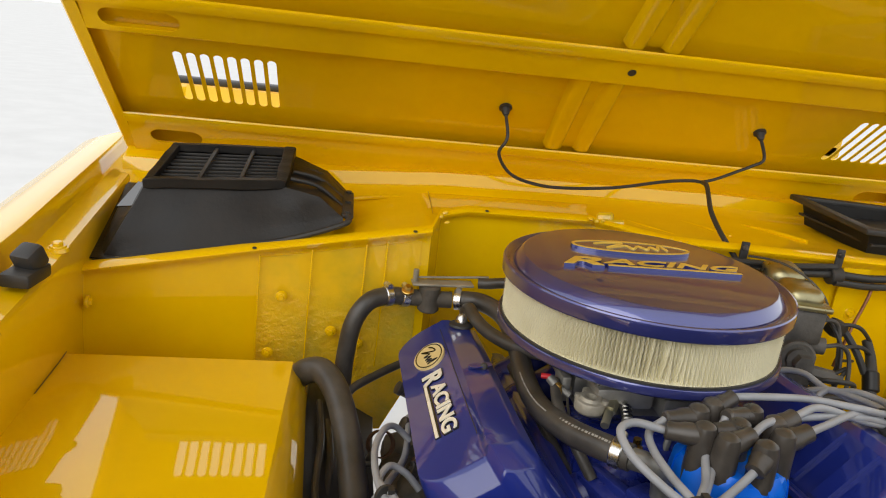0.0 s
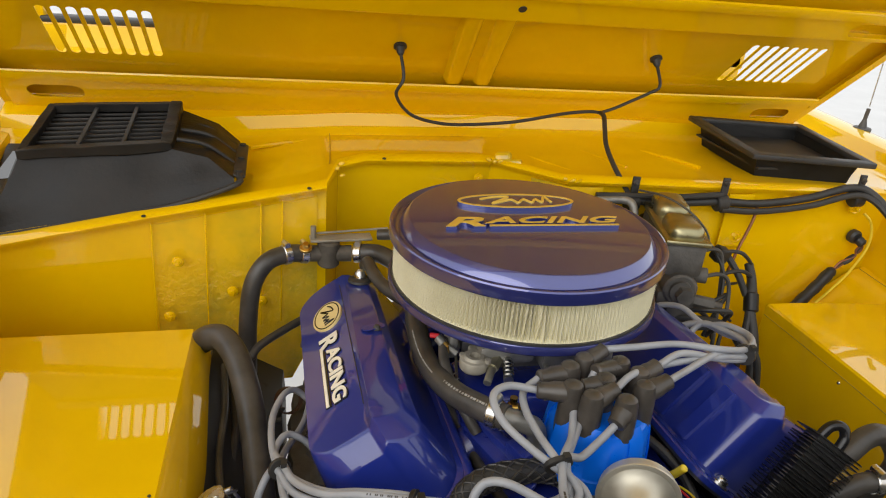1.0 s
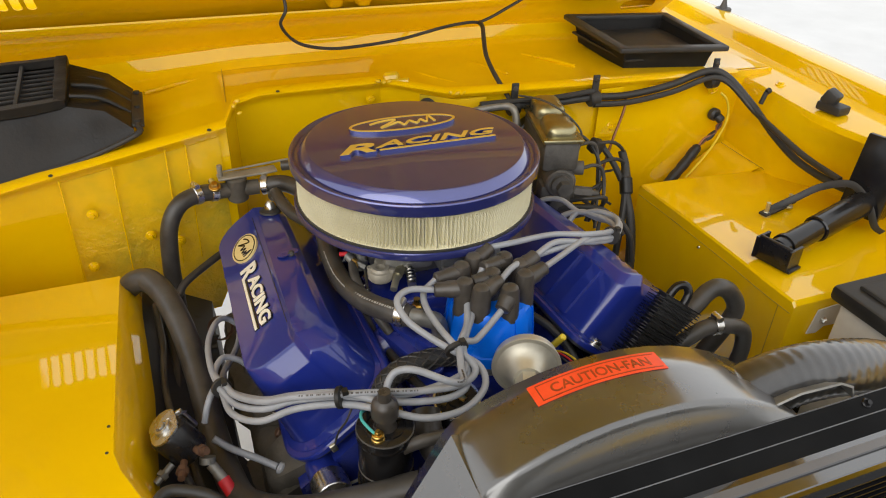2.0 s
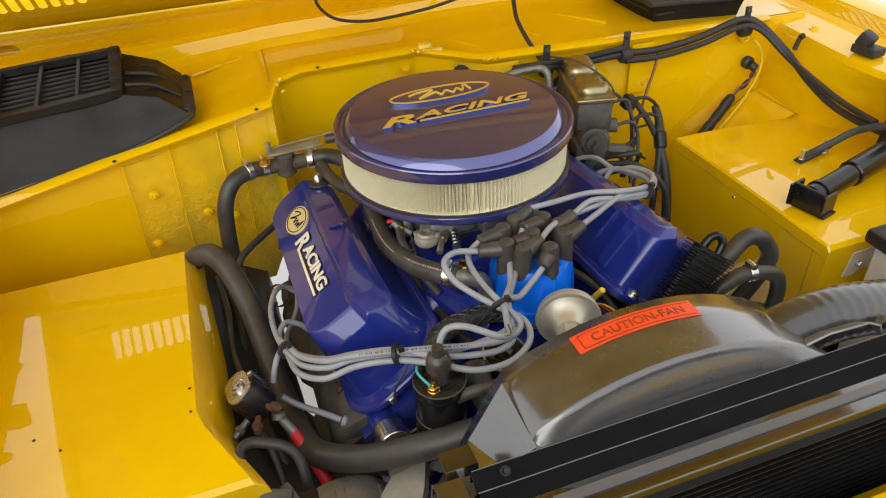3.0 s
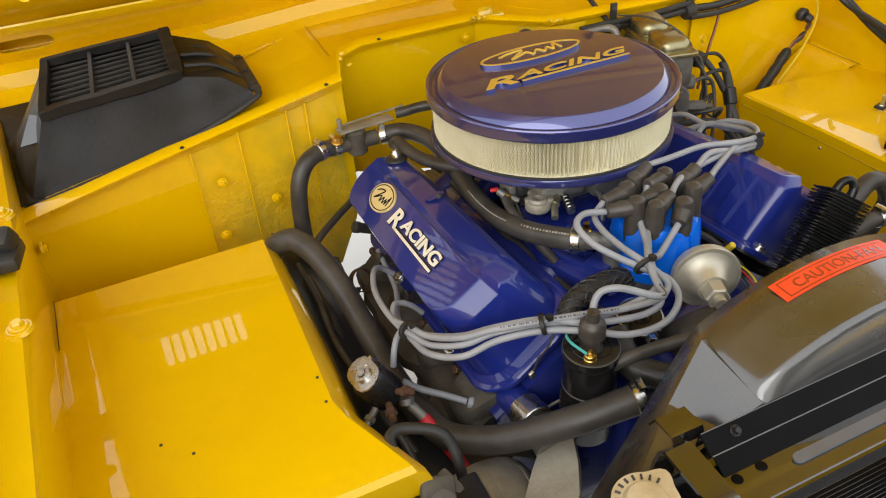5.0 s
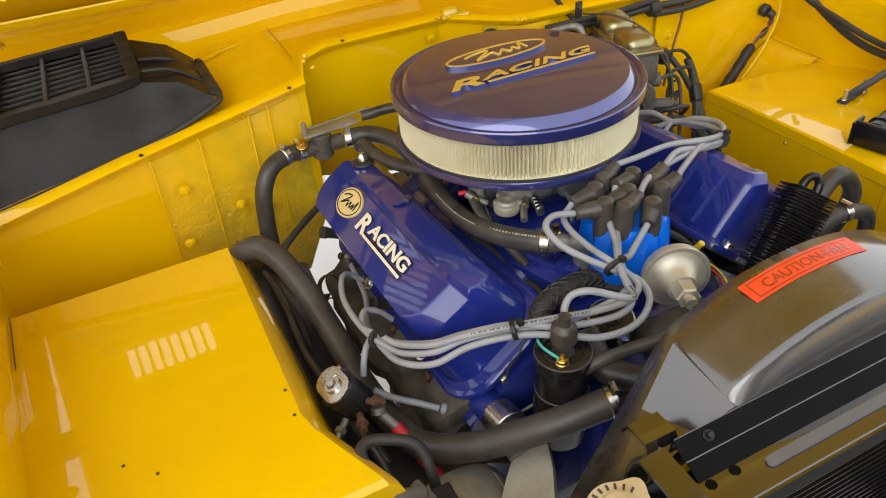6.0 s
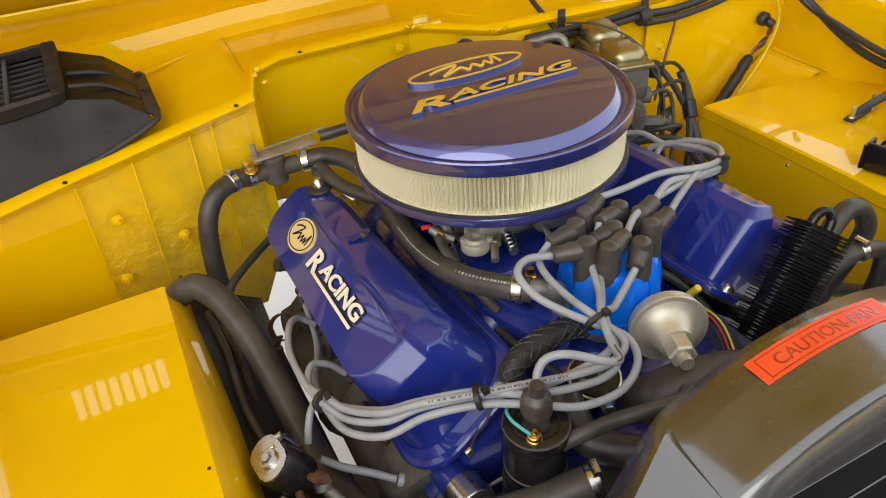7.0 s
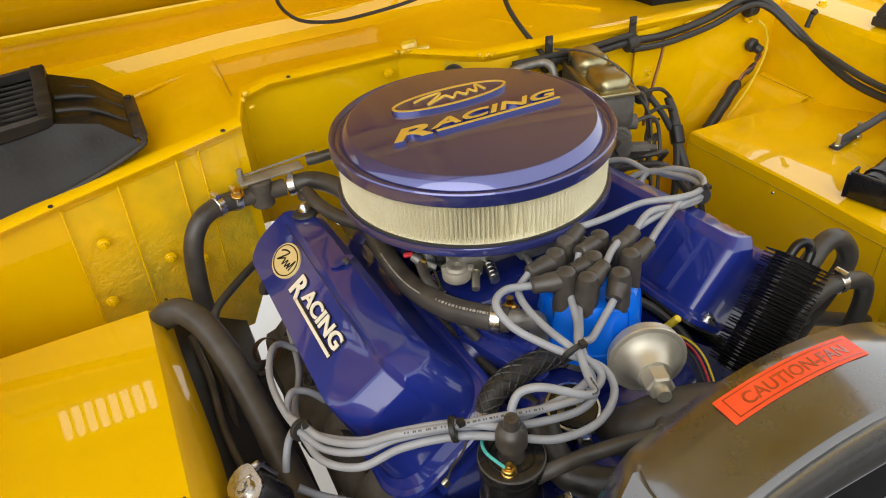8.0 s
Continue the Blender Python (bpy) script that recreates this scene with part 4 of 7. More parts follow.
# ---- distributor ----
dist = thing("distributor", "distributor with bright blue cap and grey-black boots", "distributor")
DX, DY = 0.372, 0.556
part("cap", lathe([(0, 1.012), (0.040, 1.012), (0.047, 1.008), (0.0505, 1.000), (0.0525, 0.975), (0.0535, 0.962), (0.0558, 0.959), (0.0558, 0.945), (0, 0.945)], 40, Matrix.Translation((DX, DY, 0))), CAP_BLUE, dist, "bright blue moulded cap")
for i in range(8):
    a = math.tau * (i + 0.5) / 8
    part("cap_rib", loft([[(DX + (0.0475 + k) * math.cos(a + t), DY + (0.0475 + k) * math.sin(a + t), z) for t in (-0.20, -0.1, 0.1, 0.20)] + [(DX + 0.03 * math.cos(a), DY + 0.03 * math.sin(a), z)] for z, k in ((0.962, 0.0078), (0.978, 0.0070), (1.002, 0.004), (1.014, -0.003))]), CAP_BLUE, dist)
part("adapter", lathe([(0, 0.946), (0.0525, 0.946), (0.0525, 0.934), (0.042, 0.922), (0.041, 0.905), (0.036, 0.88), (0.03, 0.84), (0, 0.84)], 36, Matrix.Translation((DX, DY, 0))), CAST_ALU, dist)
part("spring_clip", join(span((DX + 0.006, DY - 0.0600, 0.905), (DX + 0.016, DY - 0.0570, 0.962), 0.001), span((DX + 0.006, DY - 0.0600, 0.958), (DX + 0.016, DY - 0.048, 0.962), 0.001)), COPPER, dist, "rusty brown spring clip")
VAC = aim((0.388, 0.486, 0.965), (0.352, 0.402, 0.972))
vac = part("vacuum_canister", lathe([(0, -0.012), (0.016, -0.012), (0.024, -0.006), (0.0345, -0.002), (0.0372, 0.002), (0.0375, 0.010), (0.0392, 0.0115), (0.0398, 0.0135), (0.0392, 0.0155), (0.0370, 0.0160), (0.0345, 0.0155), (0.0300, 0.0175), (0.0240, 0.0225), (0.0200, 0.0290), (0.0180, 0.0350), (0.0165, 0.0380), (0, 0.0385)], 44, VAC), CAN_ZINC, dist, "dull zinc-plated vacuum advance canister", 25)
part("hex_nut", join(lathe([(0, 0.058), (0.012, 0.058), (0.014, 0.056), (0.014, 0.038), (0, 0.038)], 6, VAC), rod(VAC @ Vector((0, 0, 0.056)), VAC @ Vector((0, 0, 0.068)), 0.007, 14)), CAN_ZINC, vac)
part("yellow_nipple", rod((0.438, 0.512, 0.950), (0.444, 0.499, 0.974), 0.0042, 12, bevel=0.0012), YELLOW_PLASTIC, dist)


def boot(stem, end):
    """An elbow boot from a cap tower to where its wire leaves."""
    x, y = stem
    e = Vector(end)
    post = lathe([(0, 0.990), (0.0128, 0.990), (0.0128, 1.004), (0.0122, 1.014), (0.0118, 1.030), (0.0112, 1.040), (0.0092, 1.0465), (0.005, 1.0495), (0, 1.050)], 18, Matrix.Translation((x, y, 0)))
    a = Vector((x, y, 1.036))
    n = (e - a).length
    arm = lathe([(0, -0.002), (0.0104, 0), (0.0104, n * 0.50), (0.0090, n * 0.64), (0.0086, n * 0.95), (0.0066, n), (0, n)], 16, aim(a, e))
    return join(post, arm)


BOOTS = dict(a=((0.334, 0.548), (0.301, 0.559, 1.034)), b=((0.343, 0.580), (0.309, 0.577, 1.034)), c=((0.364, 0.593), (0.391, 0.605, 1.046)), d=((0.400, 0.583), (0.366, 0.571, 1.042)), e=((0.372, 0.556), (0.346, 0.556, 1.036)), f=((0.347, 0.530), (0.376, 0.541, 1.043)), g=((0.378, 0.520), (0.363, 0.508, 1.026)), h=((0.407, 0.540), (0.436, 0.546, 1.045)), i=((0.412, 0.563), (0.436, 0.570, 1.047)))
for stem, end in BOOTS.values():
    part("boot", boot(stem, end), BOOT, dist)
ENDS = {k: v[1] for k, v in BOOTS.items()}

# ---- plug wires ----
def wire(points, r=0.0038, material=None, printed=None, label="grey silicone spark plug wire", group="spark plug wires"):
    ob = single("spark_plug_wire", sweep(points, r, 16, 8), material or WIRE_GREY, label, "wire", group)
    line = curve_points(points, 8)
    if printed:
        for k in range(int(printed[0] * len(line)), int(printed[1] * len(line))):
            d = (line[k + 1] - line[k]).normalized()
            out = (Vector((-0.1, -0.55, 0.8)) - d * d.dot(Vector((-0.1, -0.55, 0.8)))).normalized()
            side = out.cross(d)
            for f in (0.1, 0.35, 0.6):
                if (k * 3 + int(f * 10)) % 7 < 5:
                    c = line[k].lerp(line[k + 1], f) + out * (r - 0.0002)
                    m = Matrix(((d.x, side.x, out.x, c.x), (d.y, side.y, out.y, c.y), (d.z, side.z, out.z, c.z), (0, 0, 0, 1)))
                    part("print_mark", box((0.0013, 0.0018, 0.0006), m), BOOT, ob)
    return ob


TIE_A, TIE_B, TIE_C = (0.298, 0.480, 1.011), (0.168, 0.473, 0.988), (0.055, 0.588, 0.934)


def near(p, dx=0.0, dy=0.0, dz=0.0):
    return (p[0] + dx, p[1] + dy, p[2] + dz)


wire([ENDS["a"], (0.272, 0.560, 1.040), (0.252, 0.544, 1.041), (0.255, 0.518, 1.032), (0.274, 0.496, 1.020), near(TIE_A, -0.006), (0.318, 0.462, 0.996), (0.315, 0.440, 0.985), (0.285, 0.424, 0.978), (0.245, 0.429, 0.975), (0.205, 0.448, 0.982), near(TIE_B, 0, -0.004, -0.006), (0.125, 0.492, 0.968), (0.088, 0.506, 0.949), (0.062, 0.540, 0.936), near(TIE_C, 0, -0.004, -0.005), (0.047, 0.632, 0.928), (0.048, 0.685, 0.924), (0.060, 0.728, 0.920), (0.074, 0.746, 0.912), (0.092, 0.745, 0.895)])
wire([ENDS["b"], (0.292, 0.568, 1.026), (0.287, 0.545, 1.022), (0.290, 0.512, 1.018), near(TIE_A, -0.002, 0, 0.005), (0.310, 0.455, 1.0), (0.290, 0.445, 0.993), (0.250, 0.450, 0.992), (0.205, 0.462, 0.993), near(TIE_B, 0, 0.0, 0.004), (0.125, 0.500, 0.977), (0.095, 0.520, 0.962), (0.070, 0.556, 0.945), near(TIE_C, 0.004, 0, 0.004), (0.050, 0.622, 0.927), (0.062, 0.650, 0.925), (0.080, 0.652, 0.915), (0.095, 0.645, 0.90)], printed=(0.42, 0.58))
wire([ENDS["d"], (0.350, 0.556, 1.022), (0.338, 0.530, 1.014), (0.318, 0.500, 1.012), near(TIE_A, 0.006, 0.002, -0.004), (0.298, 0.456, 0.999), (0.262, 0.455, 0.988), (0.210, 0.460, 0.985), near(TIE_B, 0, 0.004, -0.003), (0.125, 0.502, 0.970), (0.095, 0.516, 0.955), (0.068, 0.550, 0.938), near(TIE_C, -0.003, 0, 0), (0.044, 0.596, 0.922), (0.036, 0.590, 0.908), (0.030, 0.582, 0.892)])
single("plug_wire_end", join(sweep([(0.036, 0.572, 0.874), (0.055, 0.562, 0.860), (0.080, 0.548, 0.850), (0.100, 0.533, 0.844)], 0.0042, 12), lathe([(0.0042, -0.004), (0.0072, -0.003), (0.0075, 0.002), (0.0055, 0.004), (0.0, 0.004)], 20, aim((0.104, 0.530, 0.843), (0.130, 0.512, 0.836)))), WIRE_GREY, "short grey plug wire with a ring boot low on the engine", "wire")
wire([ENDS["g"], (0.345, 0.500, 1.015), (0.325, 0.490, 1.008), near(TIE_A, 0.008, 0, 0.003), (0.300, 0.450, 0.990), (0.280, 0.440, 0.984), (0.245, 0.445, 0.983), (0.205, 0.456, 0.987), near(TIE_B, 0.0, 0.004, 0.003), (0.125, 0.506, 0.974), (0.098, 0.524, 0.960), (0.072, 0.560, 0.942), near(TIE_C, 0.003, 0.004, -0.002), (0.06, 0.64, 0.91), (0.085, 0.72, 0.89), (0.10, 0.84, 0.87)])
wire([ENDS["e"], (0.335, 0.540, 1.022), (0.322, 0.510, 1.014), near(TIE_A, 0.004, 0, 0.006), (0.292, 0.452, 1.010), (0.286, 0.432, 1.010), (0.270, 0.428, 1.018), (0.240, 0.443, 1.029), (0.222, 0.450, 1.027), (0.212, 0.448, 1.017), (0.209, 0.443, 1.005)], printed=(0.42, 0.58), label="grey silicone coil lead with a loop")
for k, (dx, dz) in dict(c=(0.0, 0.006), f=(0.004, -0.004), h=(-0.004, 0.0), i=(0.003, -0.007)).items():
    e = Vector(ENDS[k])
    out = [(0.420, 0.600, 1.050), (0.480, 0.612, 1.043)] if k == "c" else [(0.405, 0.560, 1.046), (0.465, 0.585, 1.038)] if k == "f" else [(0.470, 0.570, 1.038)] if k == "h" else [(0.475, 0.590, 1.046)]
    tail = [(0.582, 0.765, 0.998), (0.560, 0.790, 0.985), (0.540, 0.78, 0.96)] if k == "c" else [(0.575, 0.735 + 3 * dx, 0.978), (0.548, 0.715 + 6 * dx, 0.95)]
    wire([e, *out, (0.530 + dx, 0.602, 1.034 + dz), (0.578 + dx, 0.622, 1.018 + dz), (0.602 + dx, 0.642, 1.014 + dz), (0.614 + 2 * dx, 0.670, 1.008 + dz), (0.606 + dx, 0.700, 1.002 + dz), (0.592, 0.725, 0.996), *tail])


def tie(at, way, r, label="black nylon cable tie round the wires"):
    c = thing("cable_tie", label, "cable tie", "cable ties")
    a, w = Vector(at), Vector(way).normalized()
    part("band", rod(a - w * 0.0025, a + w * 0.0025, r, 18, bevel=0.0006), BLACK_PLASTIC, c)
    up = w.orthogonal().normalized()
    part("head", box((0.006, 0.007, 0.005), Matrix.Translation(a + Vector((0.004, -0.006, r)))), BLACK_PLASTIC, c)


tie(TIE_A, (0.05, -1, -0.4), 0.0135)
tie(TIE_B, (-0.9, 0.45, -0.25), 0.0120)
tie(TIE_C, (-0.3, 0.85, -0.25), 0.0115)
tie((0.579, 0.622, 1.017), (0.75, 0.6, -0.1), 0.0125)

# ---- ignition coil ----
coil = thing("ignition_coil", "black cylindrical ignition coil with brass terminals", "ignition coil")
C0 = Matrix.Translation((0.205, 0.438, 0))
part("can", lathe([(0, 0.84), (0.027, 0.84), (0.0285, 0.843), (0.0285, 0.955), (0.0300, 0.957), (0.0305, 0.962), (0.0300, 0.968), (0.0275, 0.9695), (0, 0.9695)], 36, C0), BLACK_PAINT, coil)
part("seam", lathe([(0.0286, 0.915), (0.0293, 0.9155), (0.0290, 0.9165), (0.0286, 0.917)], 36, C0), IRON, coil)
part("tower_boot", lathe([(0, 0.969), (0.0125, 0.969), (0.0105, 0.976), (0.0105, 0.984), (0.0140, 0.985), (0.0140, 0.997), (0.0125, 1.002), (0.0075, 1.006), (0.0062, 1.016), (0, 1.016)], 24, C0), BOOT, coil)
for dx, dy in ((-0.012, -0.016), (0.016, 0.012)):
    foot = Matrix.Translation((0.205 + dx, 0.438 + dy, 0.9697))
    post = part("terminal", join(lathe([(0, 0), (0.0062, 0), (0.0062, 0.0012), (0, 0.0012)], 20, foot), moved(bolt_mesh(0.0046, 0.0036), foot @ pose(0, 0, 0.0012)), lathe([(0, 0.0048), (0.0056, 0.0048), (0.0056, 0.0058), (0, 0.0058)], 20, foot), moved(bolt_mesh(0.0042, 0.0034), foot @ pose(0, 0, 0.0058, 0, 0, 20)), lathe([(0, 0.0092), (0.0024, 0.0092), (0.0026, 0.010), (0.0022, 0.0106), (0.0026, 0.0112), (0.0020, 0.0128), (0, 0.0128)], 12, foot)), BRASS, coil, "brass terminal post")
part("top_step", lathe([(0.0190, 0.9695), (0.0195, 0.9705), (0.0205, 0.9705), (0.0212, 0.9695)], 36, C0), BLACK_PAINT, coil)
part("crimp_edge", lathe([(0.0298, 0.9672), (0.0303, 0.9680), (0.0297, 0.9688), (0.0290, 0.9690)], 40, C0), IRON, coil)
part("strap", lathe([(0.0287, 0.87), (0.0305, 0.87), (0.0305, 0.895), (0.0287, 0.895)], 36, C0), BLACK_PAINT, coil)
single("coil_lead", sweep([(0.192, 0.421, 0.9760), (0.186, 0.430, 0.980), (0.182, 0.442, 0.982), (0.186, 0.456, 0.978), (0.20, 0.470, 0.965)], 0.0016, 8), surface("teal_wire", (0.05, 0.35, 0.35), (0.08, 0.45, 0.42)), "thin teal lead on the coil terminal", "wire")

# ---- hoses ----
def hose(points, r, label, clamps=(), name="hose", steps=8, printed=None, marks=None, material=None, ribs=0):
    h = thing(name, label, "hose")
    part("tube", sweep(points, r, 18, steps, radius=(lambda u: 1.0 + 0.006 * math.sin(math.tau * ribs * u)) if ribs else None), material or HOSE, h)
    line = curve_points(points, steps)
    for u in clamps:
        i = min(int(u * (len(line) - 1)), len(line) - 2)
        part("clamp", clamp_at(line, i, r + 0.0018, 0.011), STEEL, h)
        d = (line[i + 1] - line[i]).normalized()
        side = d.cross(Vector((0, 0, 1))).normalized()
        c = line[i] + Vector((0, 0, r + 0.003))
        part("clamp_screw", rod(c - side * 0.007, c + side * 0.007, 0.0045, 12), STEEL, h)
    if printed:
        u0, u1, turn = printed
        side = Vector((0, 0, 1))
        i0, i1 = int(u0 * (len(line) - 1)), int(u1 * (len(line) - 1))
        run = []
        for i in range(i0, i1 + 1):
            d = (line[min(i + 1, len(line) - 1)] - line[i - 1]).normalized()
            up = (side - d * side.dot(d)).normalized()
            out = (Matrix.Rotation(radians(turn), 3, d) @ up)
            run.append(line[i] + out * (r - 0.0002))
        part("printed_stripe", sweep(run, 0.0009, 6, 3), GREY_PRINT, h)
    if marks:
        u0, u1, turn, count = marks
        for k in range(count):
            f = u0 + (u1 - u0) * k / count
            i = min(int(f * (len(line) - 1)), len(line) - 2)
            g = f * (len(line) - 1) - i
            d = (line[i + 1] - line[i]).normalized()
            up = (Vector((0, 0, 1)) - d * d.z).normalized()
            out = Matrix.Rotation(radians(turn), 3, d) @ up
            c = line[i].lerp(line[i + 1], g) + out * (r - 0.0003)
            across = out.cross(d)
            m = Matrix(((d.x, across.x, out.x, c.x), (d.y, across.y, out.y, c.y), (d.z, across.z, out.z, c.z), (0, 0, 0, 1)))
            part("print_mark", box((0.0016 + 0.0009 * ((k * 7) % 3), 0.0024, 0.0007), m), GREY_PRINT, h)
    return h


hose([(0.165, 0.970, 0.988), (0.200, 0.955, 0.992), (0.225, 0.905, 0.992), (0.228, 0.83, 0.985), (0.222, 0.75, 0.978), (0.222, 0.68, 0.982), (0.232, 0.615, 0.996), (0.252, 0.572, 1.006), (0.272, 0.552, 1.008)], 0.0130, "black heater hose with printed white line", (0.03, 0.94), printed=(0.50, 0.70, 40), marks=(0.74, 0.92, 30, 16), name="heater_hose")
hose([(0.095, 0.972, 0.987), (0.070, 0.965, 0.990), (0.040, 0.950, 0.985), (0.020, 0.940, 0.955), (0.012, 0.935, 0.90), (0.010, 0.925, 0.84), (0.010, 0.905, 0.76)], 0.0130, "black heater hose bent down from the valve", (0.04, 0.20), name="heater_hose")
hose([(-0.045, 0.868, 0.910), (-0.034, 0.858, 0.922), (-0.016, 0.845, 0.928), (0.003, 0.81, 0.919), (0.018, 0.76, 0.895), (0.028, 0.70, 0.866), (0.036, 0.62, 0.840), (0.046, 0.545, 0.838), (0.062, 0.490, 0.847), (0.110, 0.450, 0.862), (0.172, 0.412, 0.898), (0.220, 0.394, 0.918), (0.240, 0.388, 0.924)], 0.0165, "thick black hose bent in front of the engine", (0.97,), name="coolant_hose")
hose([(0.262, 0.475, 0.935), (0.258, 0.455, 0.925), (0.262, 0.431, 0.915), (0.280, 0.410, 0.912), (0.305, 0.392, 0.912), (0.325, 0.378, 0.90)], 0.0165, "short black bypass hose bent under the wires", (0.85,), name="coolant_hose")
hose([(0.345, 0.470, 0.880), (0.341, 0.448, 0.905), (0.345, 0.434, 0.925), (0.37, 0.424, 0.937), (0.41, 0.414, 0.936), (0.45, 0.405, 0.925)], 0.0260, "thick grey-black radiator hose under the shroud", (0.08,), name="radiator_hose")
hose([(0.178, 0.945, 0.980), (0.180, 0.928, 0.992), (0.184, 0.90, 0.990), (0.196, 0.86, 0.988), (0.222, 0.81, 0.992), (0.255, 0.775, 1.0)], 0.0090, "thin black fuel hose under the air cleaner", marks=(0.42, 0.85, -30, 18), name="fuel_hose")
hose([(0.24, 0.70, 1.005), (0.235, 0.66, 0.995), (0.245, 0.62, 0.975), (0.26, 0.60, 0.95)], 0.006, "thin grey-black vacuum hose", name="vacuum_hose")
hose([(0.345, 0.405, 0.962), (0.325, 0.392, 0.972), (0.295, 0.398, 0.972), (0.265, 0.408, 0.965), (0.235, 0.412, 0.962), (0.215, 0.42, 0.95)], 0.007, "thin black vacuum hose from the canister", name="vacuum_hose")
hose([(0.015, 0.905, 0.855), (0.028, 0.92, 0.866), (0.068, 0.95, 0.876), (0.106, 0.975, 0.884), (0.135, 0.995, 0.892)], 0.006, "thin black vacuum line along the bulkhead", name="vacuum_hose")
hose([(0.20, 0.985, 1.010), (0.215, 0.98, 1.012), (0.24, 0.965, 1.02), (0.30, 0.93, 1.03)], 0.008, "short black vacuum hose behind the air cleaner", name="vacuum_hose")
hose([(0.225, 0.83, 0.955), (0.232, 0.75, 0.95), (0.243, 0.66, 0.94), (0.262, 0.565, 0.925), (0.28, 0.51, 0.92)], 0.006, "thin black line along the valve cover", name="vacuum_hose")
loom_thing = thing("braided_loom", "black braided wiring loom beside the distributor", "wiring")
path = [(0.345, 0.535, 0.935), (0.310, 0.537, 0.950), (0.262, 0.528, 0.957), (0.232, 0.519, 0.952), (0.218, 0.512, 0.935)]
part("sleeve", sweep(path, 0.0110, 14, 10, radius=lambda u: 0.85 + 0.25 * math.sin(3.1 * u)), RUBBER, loom_thing)
for k in range(12):
    strand = []
    mids = curve_points(path, 10)
    for q, p in enumerate(mids):
        d = (mids[min(q + 1, len(mids) - 1)] - mids[max(q - 1, 0)]).normalized()
        side = d.cross(Vector((0, 0, 1))).normalized()
        up = side.cross(d)
        a = k * math.tau / 12 + q * 0.30 * (1 if k % 2 else -1)
        strand.append(p + (side * math.cos(a) + up * math.sin(a)) * 0.0108 * (0.85 + 0.25 * math.sin(3.1 * q / len(mids))))
    part("strand", sweep(strand, 0.0013, 6, 2), HOSE, loom_thing)

for dx, mat, word in ((0.0, RED, "red"), (0.006, YELLOW_PLASTIC, "yellow"), (-0.006, RUBBER, "black")):
    single("thin_wire", sweep([(0.435 + dx, 0.535, 0.925), (0.452 + dx, 0.51, 0.935), (0.462 + dx, 0.485, 0.928), (0.455 + dx, 0.455, 0.915), (0.435 + dx, 0.42, 0.90)], 0.0013, 8), mat, "thin " + word + " wire beside the distributor", "wire", "thin wires by the distributor")
single("taped_lead", sweep([(0.415, 0.60, 0.955), (0.440, 0.575, 0.952), (0.458, 0.545, 0.945), (0.466, 0.515, 0.935), (0.468, 0.49, 0.92)], 0.0055, 10), RUBBER, "black taped lead beside the distributor", "wiring")

loose = thing("loose_lead", "thin grey lead with a bare spade connector hanging from the wires", "wire")
part("lead", sweep([(0.180, 0.470, 0.975), (0.172, 0.468, 0.958), (0.164, 0.474, 0.938), (0.160, 0.478, 0.918)], 0.0012, 8), HOSE, loose)
part("spade_connector", box((0.007, 0.004, 0.015), pose(0.1585, 0.479, 0.911, 12, -22, 10), 0.0012), ZINC, loose)
single("dipstick_tube", sweep([(0.060, 0.530, 0.815), (0.100, 0.505, 0.822), (0.140, 0.482, 0.838), (0.190, 0.47, 0.862)], 0.0018, 8), CAST_ALU, "thin bright metal rod across the front of the engine", "rod")

# water neck with brass sender
neck = thing("water_neck", "grey cast water neck with a brass sender", "pipe fitting")
part("elbow", sweep([(0.268, 0.554, 1.008), (0.290, 0.548, 1.003), (0.306, 0.552, 0.985), (0.314, 0.556, 0.925)], 0.0105, 14, 5), CAST_ALU, neck)
part("sender", moved(join(bolt_mesh(0.007, 0.007), rod((0, 0, 0), (0, 0, 0.016), 0.004, 10)), pose(0.286, 0.575, 0.998)), BRASS, neck)

# sender unit half hidden below the plug leads
sender = thing("sender_unit", "round black sender with brass tabs and chrome fitting", "sender")
SU = pose(0.303, 0.483, 0.934, 12, -8, 20)
part("cap", lathe([(0, 0.002), (0.012, 0.002), (0.013, 0.0005), (0.0235, 0.0), (0.0255, -0.003), (0.0255, -0.030), (0.020, -0.034), (0, -0.034)], 36, SU), BLACK_PAINT, sender)
part("rim", lathe([(0.0250, -0.0010), (0.0272, -0.0014), (0.0278, -0.0035), (0.0258, -0.0050)], 36, SU), STEEL, sender, "bright steel crimped rim")
for x, y, turn in ((-0.017, 0.004, 35), (0.002, -0.006, 10), (-0.004, 0.014, 80)):
    part("tab", join(box((0.010, 0.007, 0.0012), SU @ pose(x, y, 0.007, 0, 24, turn), 0.0004), box((0.0030, 0.0060, 0.007), SU @ pose(x, y, 0.003, 0, 0, turn), 0.0004)), BRASS, sender, "brass connector tab")
part("fitting", join(rod(SU @ Vector((-0.004, -0.024, -0.004)), (0.282, 0.436, 0.944), 0.0048, 14, bevel=0.0008), rod((0.284, 0.440, 0.943), (0.2805, 0.431, 0.945), 0.0065, 6, bevel=0.0008)), STEEL, sender, "chrome hose fitting")

